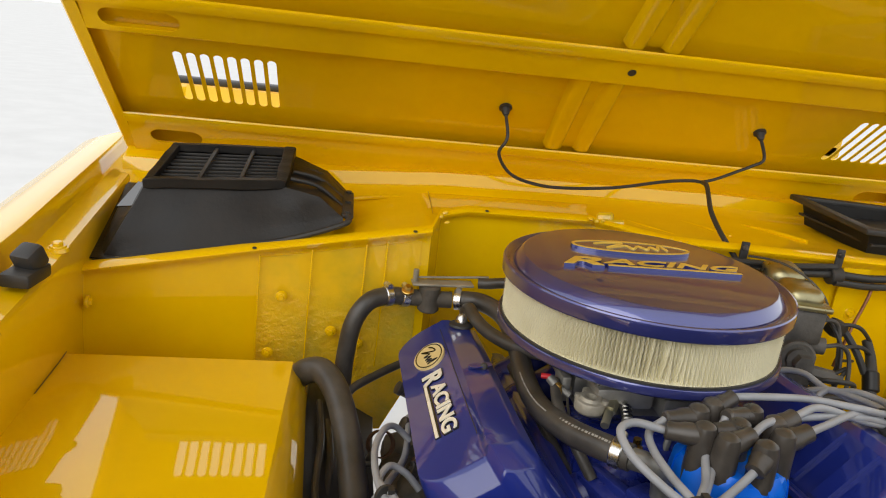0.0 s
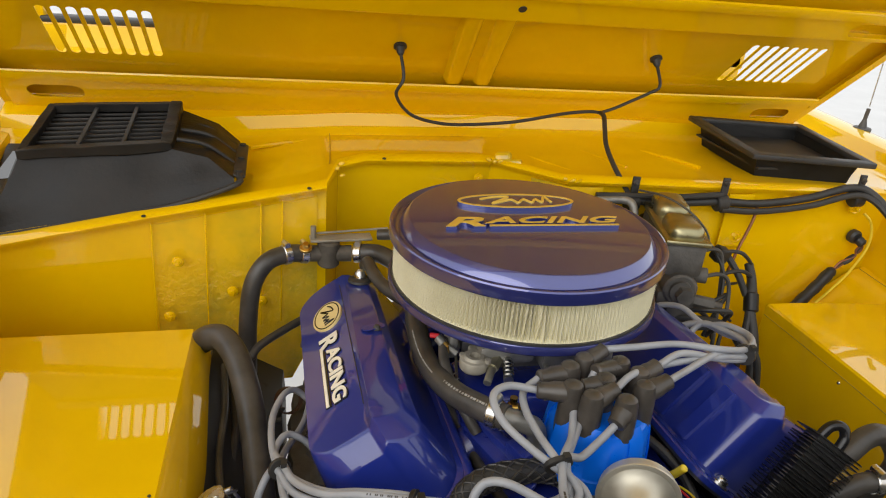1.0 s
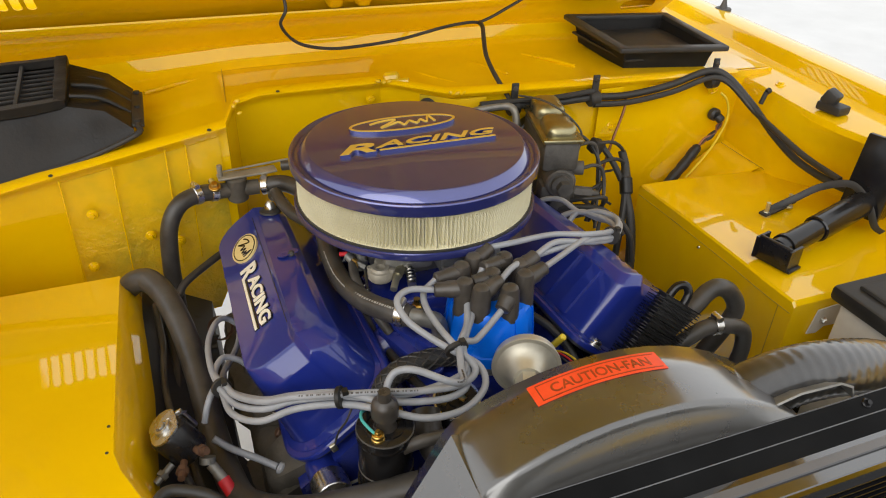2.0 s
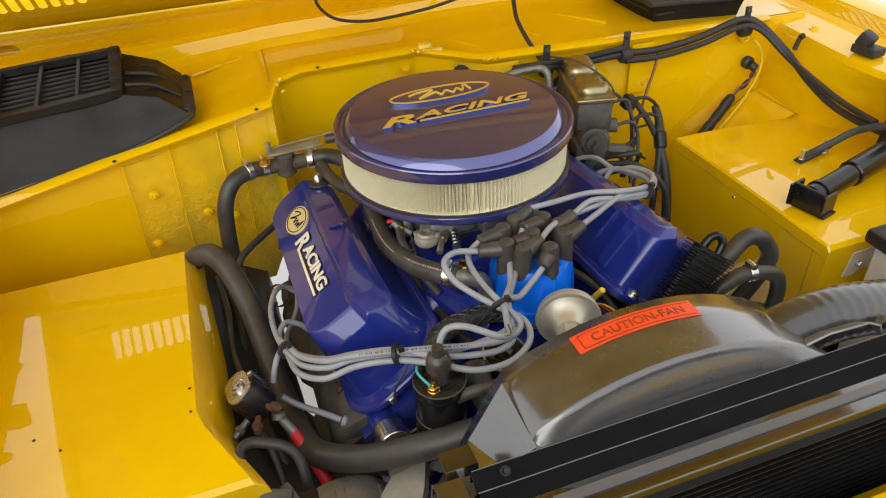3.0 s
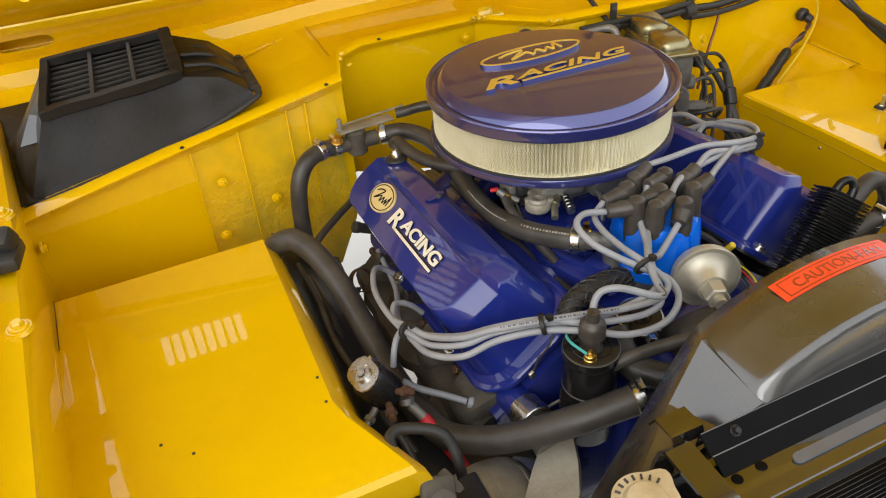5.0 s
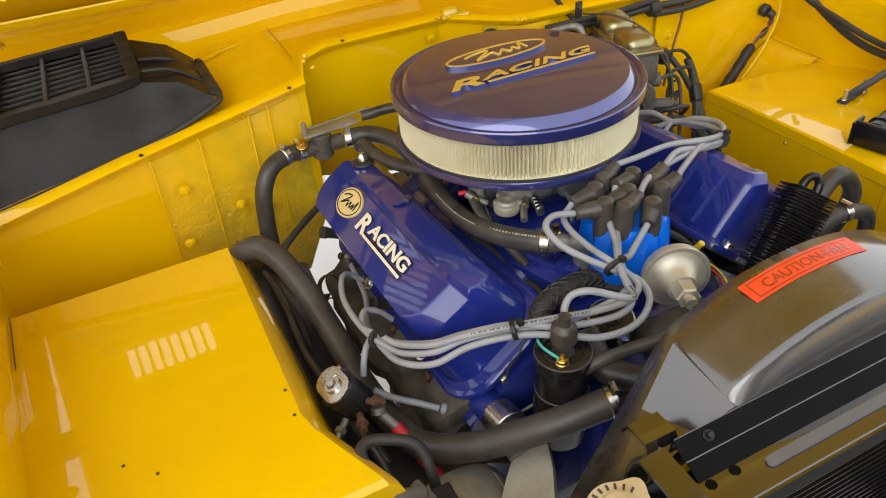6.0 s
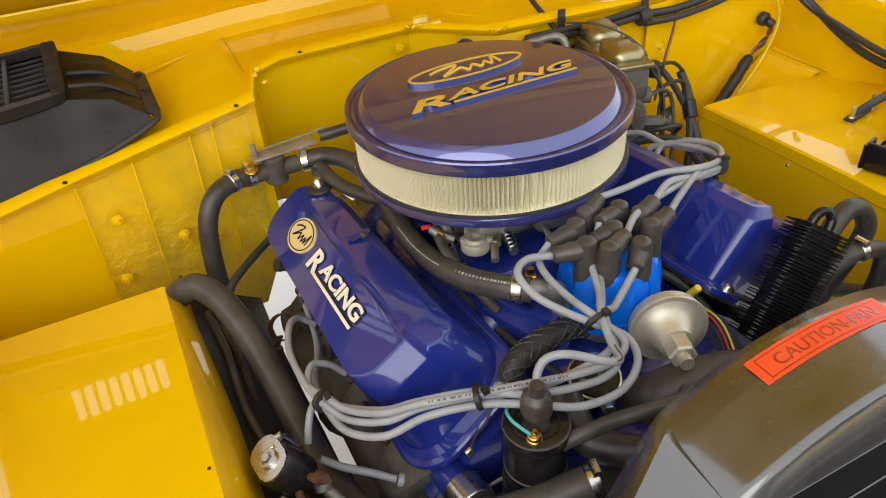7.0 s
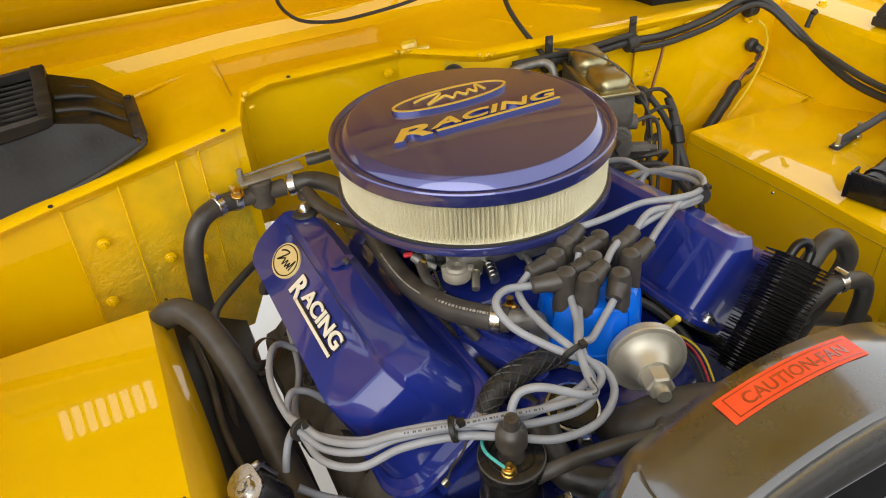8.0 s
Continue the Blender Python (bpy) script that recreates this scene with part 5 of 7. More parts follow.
# heater valve
valve = thing("heater_valve", "grimy cast heater control valve with lever", "valve")
part("body", join(rod((0.092, 0.972, 0.987), (0.160, 0.970, 0.987), 0.012, 16), rod((0.127, 0.971, 0.968), (0.127, 0.971, 1.008), 0.016, 18, bevel=0.003)), RUSTY_IRON, valve)
part("lever_plate", join(box((0.09, 0.022, 0.004), pose(0.145, 0.975, 1.010, 0, 0, 4), 0.0015), rod((0.105, 0.972, 1.010), (0.105, 0.972, 1.030), 0.004, 10), rod((0.108, 0.978, 1.016), (0.215, 0.990, 1.018), 0.0018, 8)), CAST_TAN, valve)
part("sender", moved(bolt_mesh(0.006, 0.008), pose(0.094, 0.958, 1.002, 20)), BRASS, valve)

# ---- starter solenoid ----
sol = thing("starter_solenoid", "black starter solenoid with plated steel bracket", "solenoid")
S0 = aim((0.012, 0.55, 0.885), (-0.012, 0.556, 0.925))
part("can", lathe([(0, 0), (0.020, 0), (0.0215, 0.002), (0.0215, 0.038), (0.019, 0.042), (0, 0.042)], 28, S0), BLACK_PAINT, sol)
part("bracket", join(plate(wide_slot(-0.004, 0, 0.058, 0.034), S0 @ pose(0, 0, 0.0425, 0, 0, 25), 0.0022), lathe([(0, 0.0015), (0.006, 0.0015), (0.0065, 0.0035), (0.0095, 0.0035), (0.010, 0)], 24, S0 @ pose(0, 0, 0.0447)), rod(S0 @ Vector((0, 0, 0.044)), S0 @ Vector((0, 0, 0.050)), 0.0045, 6), box((0.036, 0.022, 0.003), S0 @ pose(-0.024, -0.004, 0.036, 0, -35, 0), 0.001), box((0.006, 0.02, 0.03), S0 @ pose(-0.036, -0.006, 0.018), 0.001)), STEEL, sol)
for k, (dx, dy) in enumerate(((0.018, -0.014), (0.014, 0.018), (0.024, 0.004))):
    part("stud", join(rod(S0 @ Vector((dx, dy, 0.01)), S0 @ Vector((dx * 2.1, dy * 2.1, 0.012)), 0.004, 10), rod(S0 @ Vector((dx * 1.5, dy * 1.5, 0.011)), S0 @ Vector((dx * 1.75, dy * 1.75, 0.0115)), 0.0068, 6)), RUST if k else CAST_ALU, sol)
cable = thing("battery_cable", "red battery cable with a crimped lug", "cable")
part("jacket", sweep([(0.040, 0.520, 0.862), (0.050, 0.500, 0.845), (0.065, 0.465, 0.815), (0.075, 0.42, 0.77), (0.07, 0.36, 0.70)], 0.0075, 12), RED, cable)
part("lug", join(rod((0.030, 0.533, 0.876), (0.042, 0.517, 0.860), 0.006, 12), rod((0.027, 0.534, 0.877), (0.028, 0.538, 0.883), 0.009, 16)), CAST_ALU, cable)
clampthing = thing("battery_terminal", "grey lead battery clamp on a black cable", "battery terminal")
part("clamp", join(box((0.034, 0.045, 0.016), pose(0.004, 0.385, 0.905, 15, 10, -15), 0.004), rod((0.002, 0.372, 0.908), (0.004, 0.368, 0.925), 0.012, 14), box((0.012, 0.05, 0.012), pose(0.026, 0.39, 0.90, 10, 0, 20), 0.003)), GREY_CAST, clampthing)
part("sleeve", rod((-0.024, 0.412, 0.920), (-0.021, 0.442, 0.932), 0.0068, 16, bevel=0.001), GREY_CAST, clampthing)
part("cable", sweep([(-0.020, 0.438, 0.931), (-0.017, 0.452, 0.934), (-0.006, 0.458, 0.934), (0.012, 0.454, 0.930), (0.030, 0.446, 0.924), (0.040, 0.436, 0.912), (0.042, 0.42, 0.885), (0.042, 0.40, 0.82), (0.04, 0.38, 0.70)], 0.0060, 12), RUBBER, clampthing)

# ---- radiator ----
radiator = thing("radiator", "black radiator with finned core and brass-coloured cap", "radiator")
part("top_tank", span((0.07, 0.192, 0.985), (0.66, 0.245, 1.030), 0.006), GLOSS_BLACK, radiator)
part("top_channel", sheet([[(x, 0.1895, 1.030), (x, 0.1895, 1.0450), (x, 0.1905, 1.0458), (x, 0.205, 1.0442), (x, 0.219, 1.0425)] for x in (0.155, 0.40, 0.66)], 0.002), GLOSS_BLACK, radiator)
part("core", span((0.08, 0.205, 0.50), (0.65, 0.235, 0.99), 0.002), BLACK_PLASTIC, radiator)
for i in range(24):
    z = 1.030 - 0.0085 * i
    part("core_tube", span((0.08, 0.186, z - 0.0007), (0.65, 0.208, z + 0.0007)), BLACK_PAINT, radiator)
zig = bmesh.new()
N = 280
for z in [1.030 - 0.0085 * i for i in range(14)]:
    a = [zig.verts.new((0.08 + 0.57 * i / N, 0.1875, z - 0.001 - 0.0068 * (i % 2))) for i in range(N)]
    b = [zig.verts.new((0.08 + 0.57 * i / N, 0.206, z - 0.001 - 0.0068 * (i % 2))) for i in range(N)]
    for i in range(N - 1):
        zig.faces.new((a[i], a[i + 1], b[i + 1], b[i]))
tagged(part("fin_strip", zig, BLACK_PAINT, radiator), kind="stuff")
part("angle_bracket", sheet([[(x, 0.249, 1.045), (x, 0.248, 1.057), (x, 0.2465, 1.0595), (x, 0.2445, 1.0590), (x, 0.234, 1.0515), (x, 0.2325, 1.0500)] for x in (0.168, 0.64)], 0.0015), SATIN_BLACK, radiator)
part("lower_lip", sheet([[(x, 0.2325, 1.0495), (x, 0.230, 1.0485), (x, 0.220, 1.0430), (x, 0.2175, 1.0425)] for x in (0.170, 0.64)], 0.0015), SATIN_BLACK, radiator)
# thin pale rods paint in the glint along the bracket edges
part("edge_glint", rod((0.169, 0.2322, 1.0505), (0.639, 0.2322, 1.0505), 0.0006, 8), SHEEN_GREY, radiator)
part("edge_glint", rod((0.169, 0.2470, 1.0598), (0.639, 0.2470, 1.0598), 0.0004, 8), SHEEN_GREY, radiator)
part("bead", plate(wide_slot(0.425, 0, 0.406, 0.0085), pose(0, 0.2065, 1.0436, -5.5), 0.0028), SHEEN_GREY, radiator)
part("upright_tab", sheet([[(x, 0.282, 1.045), (x, 0.276, 1.0565), (x, 0.255, 1.0575), (x, 0.251, 1.050)] for x in (0.150, 0.152, 0.176, 0.178)], 0.002), GLOSS_BLACK, radiator)
part("side_strap", sheet([[(x, 0.262, 0.985), (x, 0.258, 1.035), (x, 0.254, 1.050), (x, 0.247, 1.0575), (x, 0.15, 1.054), (x, 0.13, 1.043), (x, 0.128, 0.98)] for x in (0.137, 0.139, 0.158, 0.160)], 0.003), GLOSS_BLACK, radiator)
for x, y in ((0.176, 0.225), (0.199, 0.226)):
    part("mounting_hole", lathe([(0, 0.0008), (0.004, 0.0008), (0.0045, 0), (0, 0)], 16, Matrix.Translation((x, y - 0.012, 1.0435))), SATIN_BLACK, radiator)
part("bracket_bolt", moved(join(bolt_mesh(0.0032, 0.004), rod((0, 0, 0), (0, 0, -0.014), 0.0022, 10)), pose(0.196, 0.2405, 1.0555, 35)), BLACK_PAINT, radiator)
part("bracket_bolt", moved(join(bolt_mesh(0.0032, 0.004), rod((0, 0, 0), (0, 0, -0.014), 0.0022, 10)), pose(0.60, 0.2405, 1.0555, 35)), BLACK_PAINT, radiator)
part("filler_neck", lathe([(0, 1.03), (0.017, 1.03), (0.017, 1.052), (0.021, 1.056), (0, 1.056)], 32, Matrix.Translation((0.097, 0.216, 0))), DIRTY, radiator)
capring = [(0.097 + (0.0235 + 0.0075 * max(0, math.cos(2 * a)) ** 5) * math.cos(a + 0.5), 0.216 + (0.0235 + 0.0075 * max(0, math.cos(2 * a)) ** 5) * math.sin(a + 0.5)) for a in [math.tau * i / 48 for i in range(48)]]
part("radiator_cap", join(plate(capring, Matrix.Translation((0, 0, 1.056)), 0.009), lathe([(0, 0.014), (0.013, 0.013), (0.016, 0.009), (0, 0.009)], 32, Matrix.Translation((0.097, 0.216, 1.056)))), CAP_ZINC, radiator, "yellowish zinc radiator cap")
for i in range(9):
    a = radians(30 + 17 * i)
    part("stamped_mark", box((0.0016, 0.004, 0.0012), pose(0.097 + 0.0195 * math.cos(a), 0.216 + 0.0195 * math.sin(a), 1.0655, 0, 0, math.degrees(a) - 90)), DIRTY, radiator)

# ---- fan shroud ----
shroud = thing("fan_shroud", "worn satin black fan shroud with an orange warning label", "fan shroud")
SX, SZ, SR = 0.365, 0.835, 0.270
rows = []
for i in range(41):
    a = radians(205 - 230 * i / 40)
    cx, cz = math.cos(a), math.sin(a)
    def flat_side(x, z):
        return max(x, 0.228 - 0.5 * (1.066 - z))
    rear = (flat_side(SX + SR * cx, SZ + SR * cz), 0.332, SZ + SR * cz)
    lip = (flat_side(SX + (SR - 0.012) * cx, SZ + SR * cz) + (0.004 if cx < -0.5 else 0), 0.336, SZ + (SR - 0.012) * cz)
    mid = (flat_side(SX + (SR + 0.002) * cx, SZ + SR * cz), 0.300, SZ + (SR + 0.002) * cz)
    fz = min(SZ + (SR + 0.004) * cz, 1.066)
    fx = flat_side(min(SX + (SR + 0.02) * cx, 0.560), fz)
    roll = []
    for f in (0.0, 0.30, 0.55, 0.70, 0.78, 0.82, 0.85, 0.88, 0.91, 0.95, 1.0):
        down = max(0.0, mid[2] - 1.058)
        roll.append((mid[0] + (fx - mid[0]) * f * 0.5, 0.297 - 0.050 * f ** 0.9, mid[2] - down * (0.07 * f * f + 0.93 * (max(0.0, f - 0.80) / 0.20) ** 1.3) - (0.0 if down else 0.002 * f)))
    rows.append([lip, rear, mid, *roll])
part("shell", sheet(rows, 0.003), SHROUD_BLACK, shroud, "", 70)
part("gusset", sheet([[(0.128, 0.290, 0.870), (0.164, 0.296, 0.955), (0.188, 0.301, 1.028), (0.227, 0.316, 1.0705), (0.250, 0.316, 1.066)], [(0.150, 0.268, 0.945), (0.178, 0.263, 1.000), (0.204, 0.2555, 1.036), (0.2285, 0.2475, 1.0618), (0.250, 0.2475, 1.050)]], 0.0015, (-0.8, 0, 0.6)), SHROUD_BLACK, shroud, "", 10)
part("ear", sheet([[(0.490, 0.258, 1.052), (0.510, 0.258, 1.068), (0.535, 0.258, 1.073), (0.580, 0.256, 1.073), (0.595, 0.254, 1.066), (0.600, 0.252, 1.052)], [(0.505, 0.275, 1.046), (0.52, 0.275, 1.056), (0.540, 0.275, 1.060), (0.580, 0.272, 1.060), (0.60, 0.268, 1.055), (0.610, 0.266, 1.045)]], 0.002), CAST_ALU, shroud, "grey metal mounting ear")


def on_shroud(bm, u0, lift):
    """Wraps flat x, y work round the top of the shroud; x runs along the arc."""
    for v in bm.verts:
        a = math.pi / 2 - (v.co.x - u0) / SR
        r = SR + 0.0022 + lift + v.co.z
        v.co = (SX + r * math.cos(a), 0.2945 + v.co.y, SZ + r * math.sin(a))
    return bm


def grid(x0, x1, y0, y1, n):
    return sheet([[(x0 + (x1 - x0) * i / n, y0, 0), (x0 + (x1 - x0) * i / n, y1, 0)] for i in range(n + 1)], 0.0004, (0, 0, 1))


label = part("warning_label", on_shroud(grid(-0.068, 0.056, 0.004, 0.026, 24), 0.004, 0.0), ORANGE, shroud, "orange red paper label with faded words")
part("label_text", on_shroud(moved(words("CAUTION-FAN", 0.094, 0.0100, 0.0003, 0.0, 0.012), Matrix.Translation((0, 0.0100, 0))), 0.055, 0.0005), FADED_PRINT, label)
for bm in (grid(-0.062, 0.052, 0.0065, 0.0072, 16), grid(-0.062, 0.052, 0.0228, 0.0235, 16), grid(-0.062, -0.0612, 0.0065, 0.0235, 1)):
    part("label_border", on_shroud(bm, 0.004, 0.0005), FADED_PRINT, label)

# ---- front panel ----
part("front_panel", sheet([[(x, 0.165, 0.955), (x, 0.150, 0.975), (x, 0.12, 0.98), (x, 0.05, 0.978), (x, 0.03, 0.96), (x, 0.028, 0.55)] for x in (-0.30, 1.07)], 0.002), YELLOW, body)
for a, b in (((-0.30, 0.10, 0.50), (0.06, 0.125, 0.898)), ((0.67, 0.10, 0.50), (1.08, 0.125, 0.94)), ((-0.31, 0.11, 0.899), (0.05, 0.40, 0.905))):
    part("core_support", span(a, b, 0.003), BLACK_PAINT, body)
hose([(0.470, 0.300, 1.010), (0.510, 0.296, 1.040), (0.57, 0.296, 1.050), (0.64, 0.296, 1.040), (0.71, 0.300, 1.015), (0.78, 0.31, 0.97), (0.82, 0.31, 0.92)], 0.0285, "thick shiny black upper radiator hose with faint ribs", (0.12,), name="radiator_hose", steps=30, material=SHINY_HOSE, ribs=34)
hose([(0.60, 0.40, 0.90), (0.66, 0.385, 0.945), (0.72, 0.37, 0.958), (0.80, 0.36, 0.95), (0.88, 0.35, 0.92)], 0.020, "black hose behind the radiator hose", name="coolant_hose")

# ---- finned oil cooler ----
cooler = thing("oil_cooler", "black finned oil cooler with a looped tube", "oil cooler")
T, B = Vector((0.580, 0.478, 1.010)), Vector((0.484, 0.452, 0.888))
axis = (B - T).normalized()
acr = Vector((0.80, -0.45, -0.28))
acr = (acr - axis * acr.dot(axis)).normalized()
nor = axis.cross(acr).normalized()
OC = Matrix(((acr.x, nor.x, axis.x, T.x), (acr.y, nor.y, axis.y, T.y), (acr.z, nor.z, axis.z, T.z), (0, 0, 0, 1)))
part("tube", sweep([OC @ Vector(p) for p in ((-0.010, 0, 0.13), (-0.010, 0, 0.02), (-0.0097, 0, -0.008), (-0.0058, 0, -0.017), (0, 0, -0.020), (0.0058, 0, -0.017), (0.0097, 0, -0.008), (0.010, 0, 0.02), (0.010, 0, 0.13))], 0.0052, 12, 6), BLACK_PAINT, cooler)
# added matt black block stands in for the shade between the fins
part("core", box((0.036, 0.030, 0.134), OC @ pose(0, 0, 0.068)), RUBBER, cooler)
fin_outline = [(-0.027, -0.021), (-0.023, -0.025), (0.023, -0.025), (0.027, -0.021), (0.027, 0.021), (0.023, 0.025), (-0.023, 0.025), (-0.027, 0.021)]
for i in range(34):
    part("fin", plate(fin_outline, OC @ pose(0, 0, 0.0040 * i, 1.5 * math.sin(i * 2.1), 2 * math.sin(i * 1.3), 0), 0.0012), BLACK_PAINT, cooler)
hose([(0.590, 0.492, 0.950), (0.625, 0.495, 0.975), (0.648, 0.50, 0.990), (0.665, 0.50, 0.994), (0.687, 0.50, 0.980), (0.704, 0.50, 0.950), (0.690, 0.50, 0.917), (0.658, 0.50, 0.870), (0.637, 0.50, 0.832)], 0.0115, "black rubber cooler hose in a bend", name="cooler_hose")
hose([(0.541, 0.45, 0.894), (0.561, 0.455, 0.923), (0.582, 0.46, 0.951), (0.603, 0.46, 0.965), (0.623, 0.46, 0.971), (0.652, 0.46, 0.966), (0.680, 0.46, 0.952), (0.690, 0.46, 0.92), (0.686, 0.46, 0.88)], 0.0100, "thin black rubber cooler hose with clamp", (0.55,), name="cooler_hose")
hose([(0.640, 0.50, 0.885), (0.681, 0.50, 0.868), (0.742, 0.50, 0.838), (0.790, 0.50, 0.815)], 0.0095, "short black hose running to the yellow box", name="cooler_hose")

# ---- brake master cylinder ----
master = thing("master_cylinder", "grey cast brake master cylinder with plated domed lid", "master cylinder")
MF, MR = Vector((0.618, 0.834, 1.0)), Vector((0.658, 0.989, 1.0))
back = (MR - MF).normalized()
sid = Vector((back.y, -back.x, 0))
MC = Matrix(((sid.x, back.x, 0, MF.x), (sid.y, back.y, 0, MF.y), (0, 0, 1, 0), (0, 0, 0, 1)))
part("reservoir", moved(span((-0.030, 0.0, 1.005), (0.030, 0.150, 1.056), 0.008), MC), GREY_CAST, master)
part("barrel", join(rod(MC @ Vector((0, -0.012, 0.99)), MC @ Vector((0, 0.16, 0.985)), 0.024, 24, bevel=0.003), rod(MC @ Vector((0, -0.018, 0.99)), MC @ Vector((0, -0.011, 0.99)), 0.016, 18), moved(span((-0.022, 0.02, 0.90), (0.022, 0.06, 0.99), 0.008), MC), rod(MC @ Vector((0.02, 0.04, 0.995)), MC @ Vector((0.050, 0.036, 0.995)), 0.012, 14), rod(MC @ Vector((0.02, 0.085, 1.015)), MC @ Vector((0.050, 0.082, 1.015)), 0.009, 14), moved(span((-0.012, -0.006, 0.93), (0.030, 0.05, 1.0), 0.010), MC)), GREY_CAST, master)
lid = part("lid", moved(join(span((-0.033, -0.004, 1.055), (0.033, 0.154, 1.063), 0.003), span((-0.026, 0.004, 1.05), (0.026, 0.070, 1.082), 0.015, 5), span((-0.026, 0.080, 1.05), (0.026, 0.148, 1.086), 0.016, 5)), MC), OLIVE_PLATE, master, "plated lid with two domes")
part("wire_bail", sweep([(0.612, 0.985, 1.082), (0.624, 0.940, 1.091), (0.636, 0.905, 1.090), (0.652, 0.877, 1.078), (0.667, 0.862, 1.056), (0.663, 0.857, 1.031), (0.655, 0.856, 1.010)], 0.0017, 8, 5), IRON, lid)
part("booster_flange", rod(MC @ Vector((0, 0.15, 0.99)), MC @ Vector((0, 0.185, 0.99)), 0.045, 28, bevel=0.004), BLACK_PAINT, master)
for p in (((0.05, 0.082, 1.015), (0.075, 0.085, 1.018), (0.090, 0.09, 1.000), (0.092, 0.07, 0.95), (0.085, 0.03, 0.88)), ((0.05, 0.036, 0.995), (0.070, 0.034, 1.000), (0.086, 0.035, 0.985), (0.088, 0.02, 0.94), (0.075, -0.01, 0.88))):
    part("brake_pipe", sweep([MC @ Vector(q) for q in p], 0.0032, 8), IRON, master)
part("residual_valve", join(rod(MC @ Vector((0.024, 0.012, 0.965)), MC @ Vector((0.060, 0.008, 0.962)), 0.010, 6), rod(MC @ Vector((0.058, 0.008, 0.962)), MC @ Vector((0.072, 0.006, 0.961)), 0.006, 12)), GREY_CAST, master)
part("front_plug", join(rod(MC @ Vector((0.004, -0.030, 0.988)), MC @ Vector((0.004, -0.010, 0.988)), 0.013, 6), moved(span((-0.030, -0.008, 0.955), (-0.006, 0.03, 0.985), 0.006), MC)), GREY_CAST, master)
single("wire_tangle", join(sweep([(0.63, 0.81, 0.965), (0.65, 0.79, 0.975), (0.685, 0.795, 0.968), (0.70, 0.82, 0.94), (0.69, 0.84, 0.90)], 0.0035, 8), sweep([(0.69, 0.93, 1.03), (0.715, 0.915, 1.015), (0.728, 0.89, 0.985), (0.722, 0.87, 0.95)], 0.003, 8)), RUBBER, "tangled thin black wires beside the brake cylinder", "wiring")
single("copper_pipe", sweep([(0.842, 0.998, 1.050), (0.838, 0.992, 1.032), (0.829, 0.988, 1.005), (0.820, 0.984, 0.985), (0.808, 0.978, 0.952), (0.795, 0.972, 0.91)], 0.0026, 8), COPPER, "thin brown copper pipe on the bulkhead", "pipe")
hanging = thing("vertical_loom", "black taped loom hanging between brake cylinder and yellow box", "wiring")
part("trunk_cable", sweep([(0.799, 0.925, 0.978), (0.797, 0.905, 0.958), (0.791, 0.89, 0.936), (0.787, 0.872, 0.912), (0.785, 0.850, 0.884), (0.782, 0.83, 0.84), (0.775, 0.81, 0.78)], 0.0088, 12, radius=lambda u: 0.82 + 0.30 * math.exp(-((u - 0.30) / 0.07) ** 2) + 0.18 * u), RUBBER, hanging)
part("tape_collar", rod((0.793, 0.893, 0.942), (0.788, 0.876, 0.917), 0.0118, 16, bevel=0.002), BLACK_PLASTIC, hanging)
part("branch", sweep([(0.788, 0.885, 0.930), (0.780, 0.868, 0.907), (0.768, 0.85, 0.866), (0.760, 0.84, 0.80)], 0.0062, 10), RUBBER, hanging)
part("branch", sweep([(0.745, 0.925, 1.000), (0.757, 0.92, 0.990), (0.772, 0.905, 0.965), (0.784, 0.893, 0.938)], 0.0055, 10), RUBBER, hanging)
part("connector", box((0.024, 0.022, 0.026), pose(0.742, 0.925, 0.996, 10, 20, 8), 0.005), BLACK_PLASTIC, hanging)
for p in (((0.742, 0.918, 1.004), (0.757, 0.915, 1.006), (0.777, 0.917, 1.000), (0.797, 0.92, 0.983), (0.803, 0.918, 0.968)), ((0.735, 0.90, 0.972), (0.753, 0.903, 0.976), (0.779, 0.905, 0.974), (0.801, 0.905, 0.957), (0.803, 0.90, 0.934))):
    part("lead", sweep(p, 0.0032, 8), RUBBER, hanging)
part("bare_lead", sweep([(0.786, 0.925, 0.943), (0.774, 0.918, 0.946), (0.756, 0.915, 0.945), (0.750, 0.912, 0.922), (0.757, 0.908, 0.90), (0.776, 0.90, 0.886)], 0.0024, 8), DIRTY, hanging)
single("thin_wire", join(sweep([(0.66, 0.86, 0.96), (0.69, 0.85, 0.955), (0.715, 0.85, 0.965), (0.70, 0.845, 0.94), (0.685, 0.84, 0.90)], 0.003, 8), sweep([(0.58, 0.80, 0.93), (0.62, 0.78, 0.955), (0.67, 0.76, 0.96), (0.70, 0.74, 0.93), (0.71, 0.73, 0.88)], 0.005, 10), sweep([(0.60, 0.85, 0.93), (0.64, 0.82, 0.945), (0.69, 0.80, 0.94), (0.72, 0.78, 0.90)], 0.006, 10), sweep([(0.62, 0.90, 0.92), (0.66, 0.89, 0.93), (0.70, 0.87, 0.92), (0.72, 0.86, 0.88)], 0.004, 8)), RUBBER, "tangle of thin black wires behind the valve cover", "wiring")
column = thing("steering_column", "grimy steering shaft joint with a band clamp", "steering shaft")
part("shaft", join(rod((0.66, 0.98, 0.90), (0.655, 0.80, 0.86), 0.020, 18), rod((0.655, 0.80, 0.86), (0.65, 0.62, 0.80), 0.013, 16)), DIRTY, column)
part("band_clamp", rod((0.658, 0.83, 0.867), (0.657, 0.815, 0.863), 0.026, 24, bevel=0.001), STEEL, column)
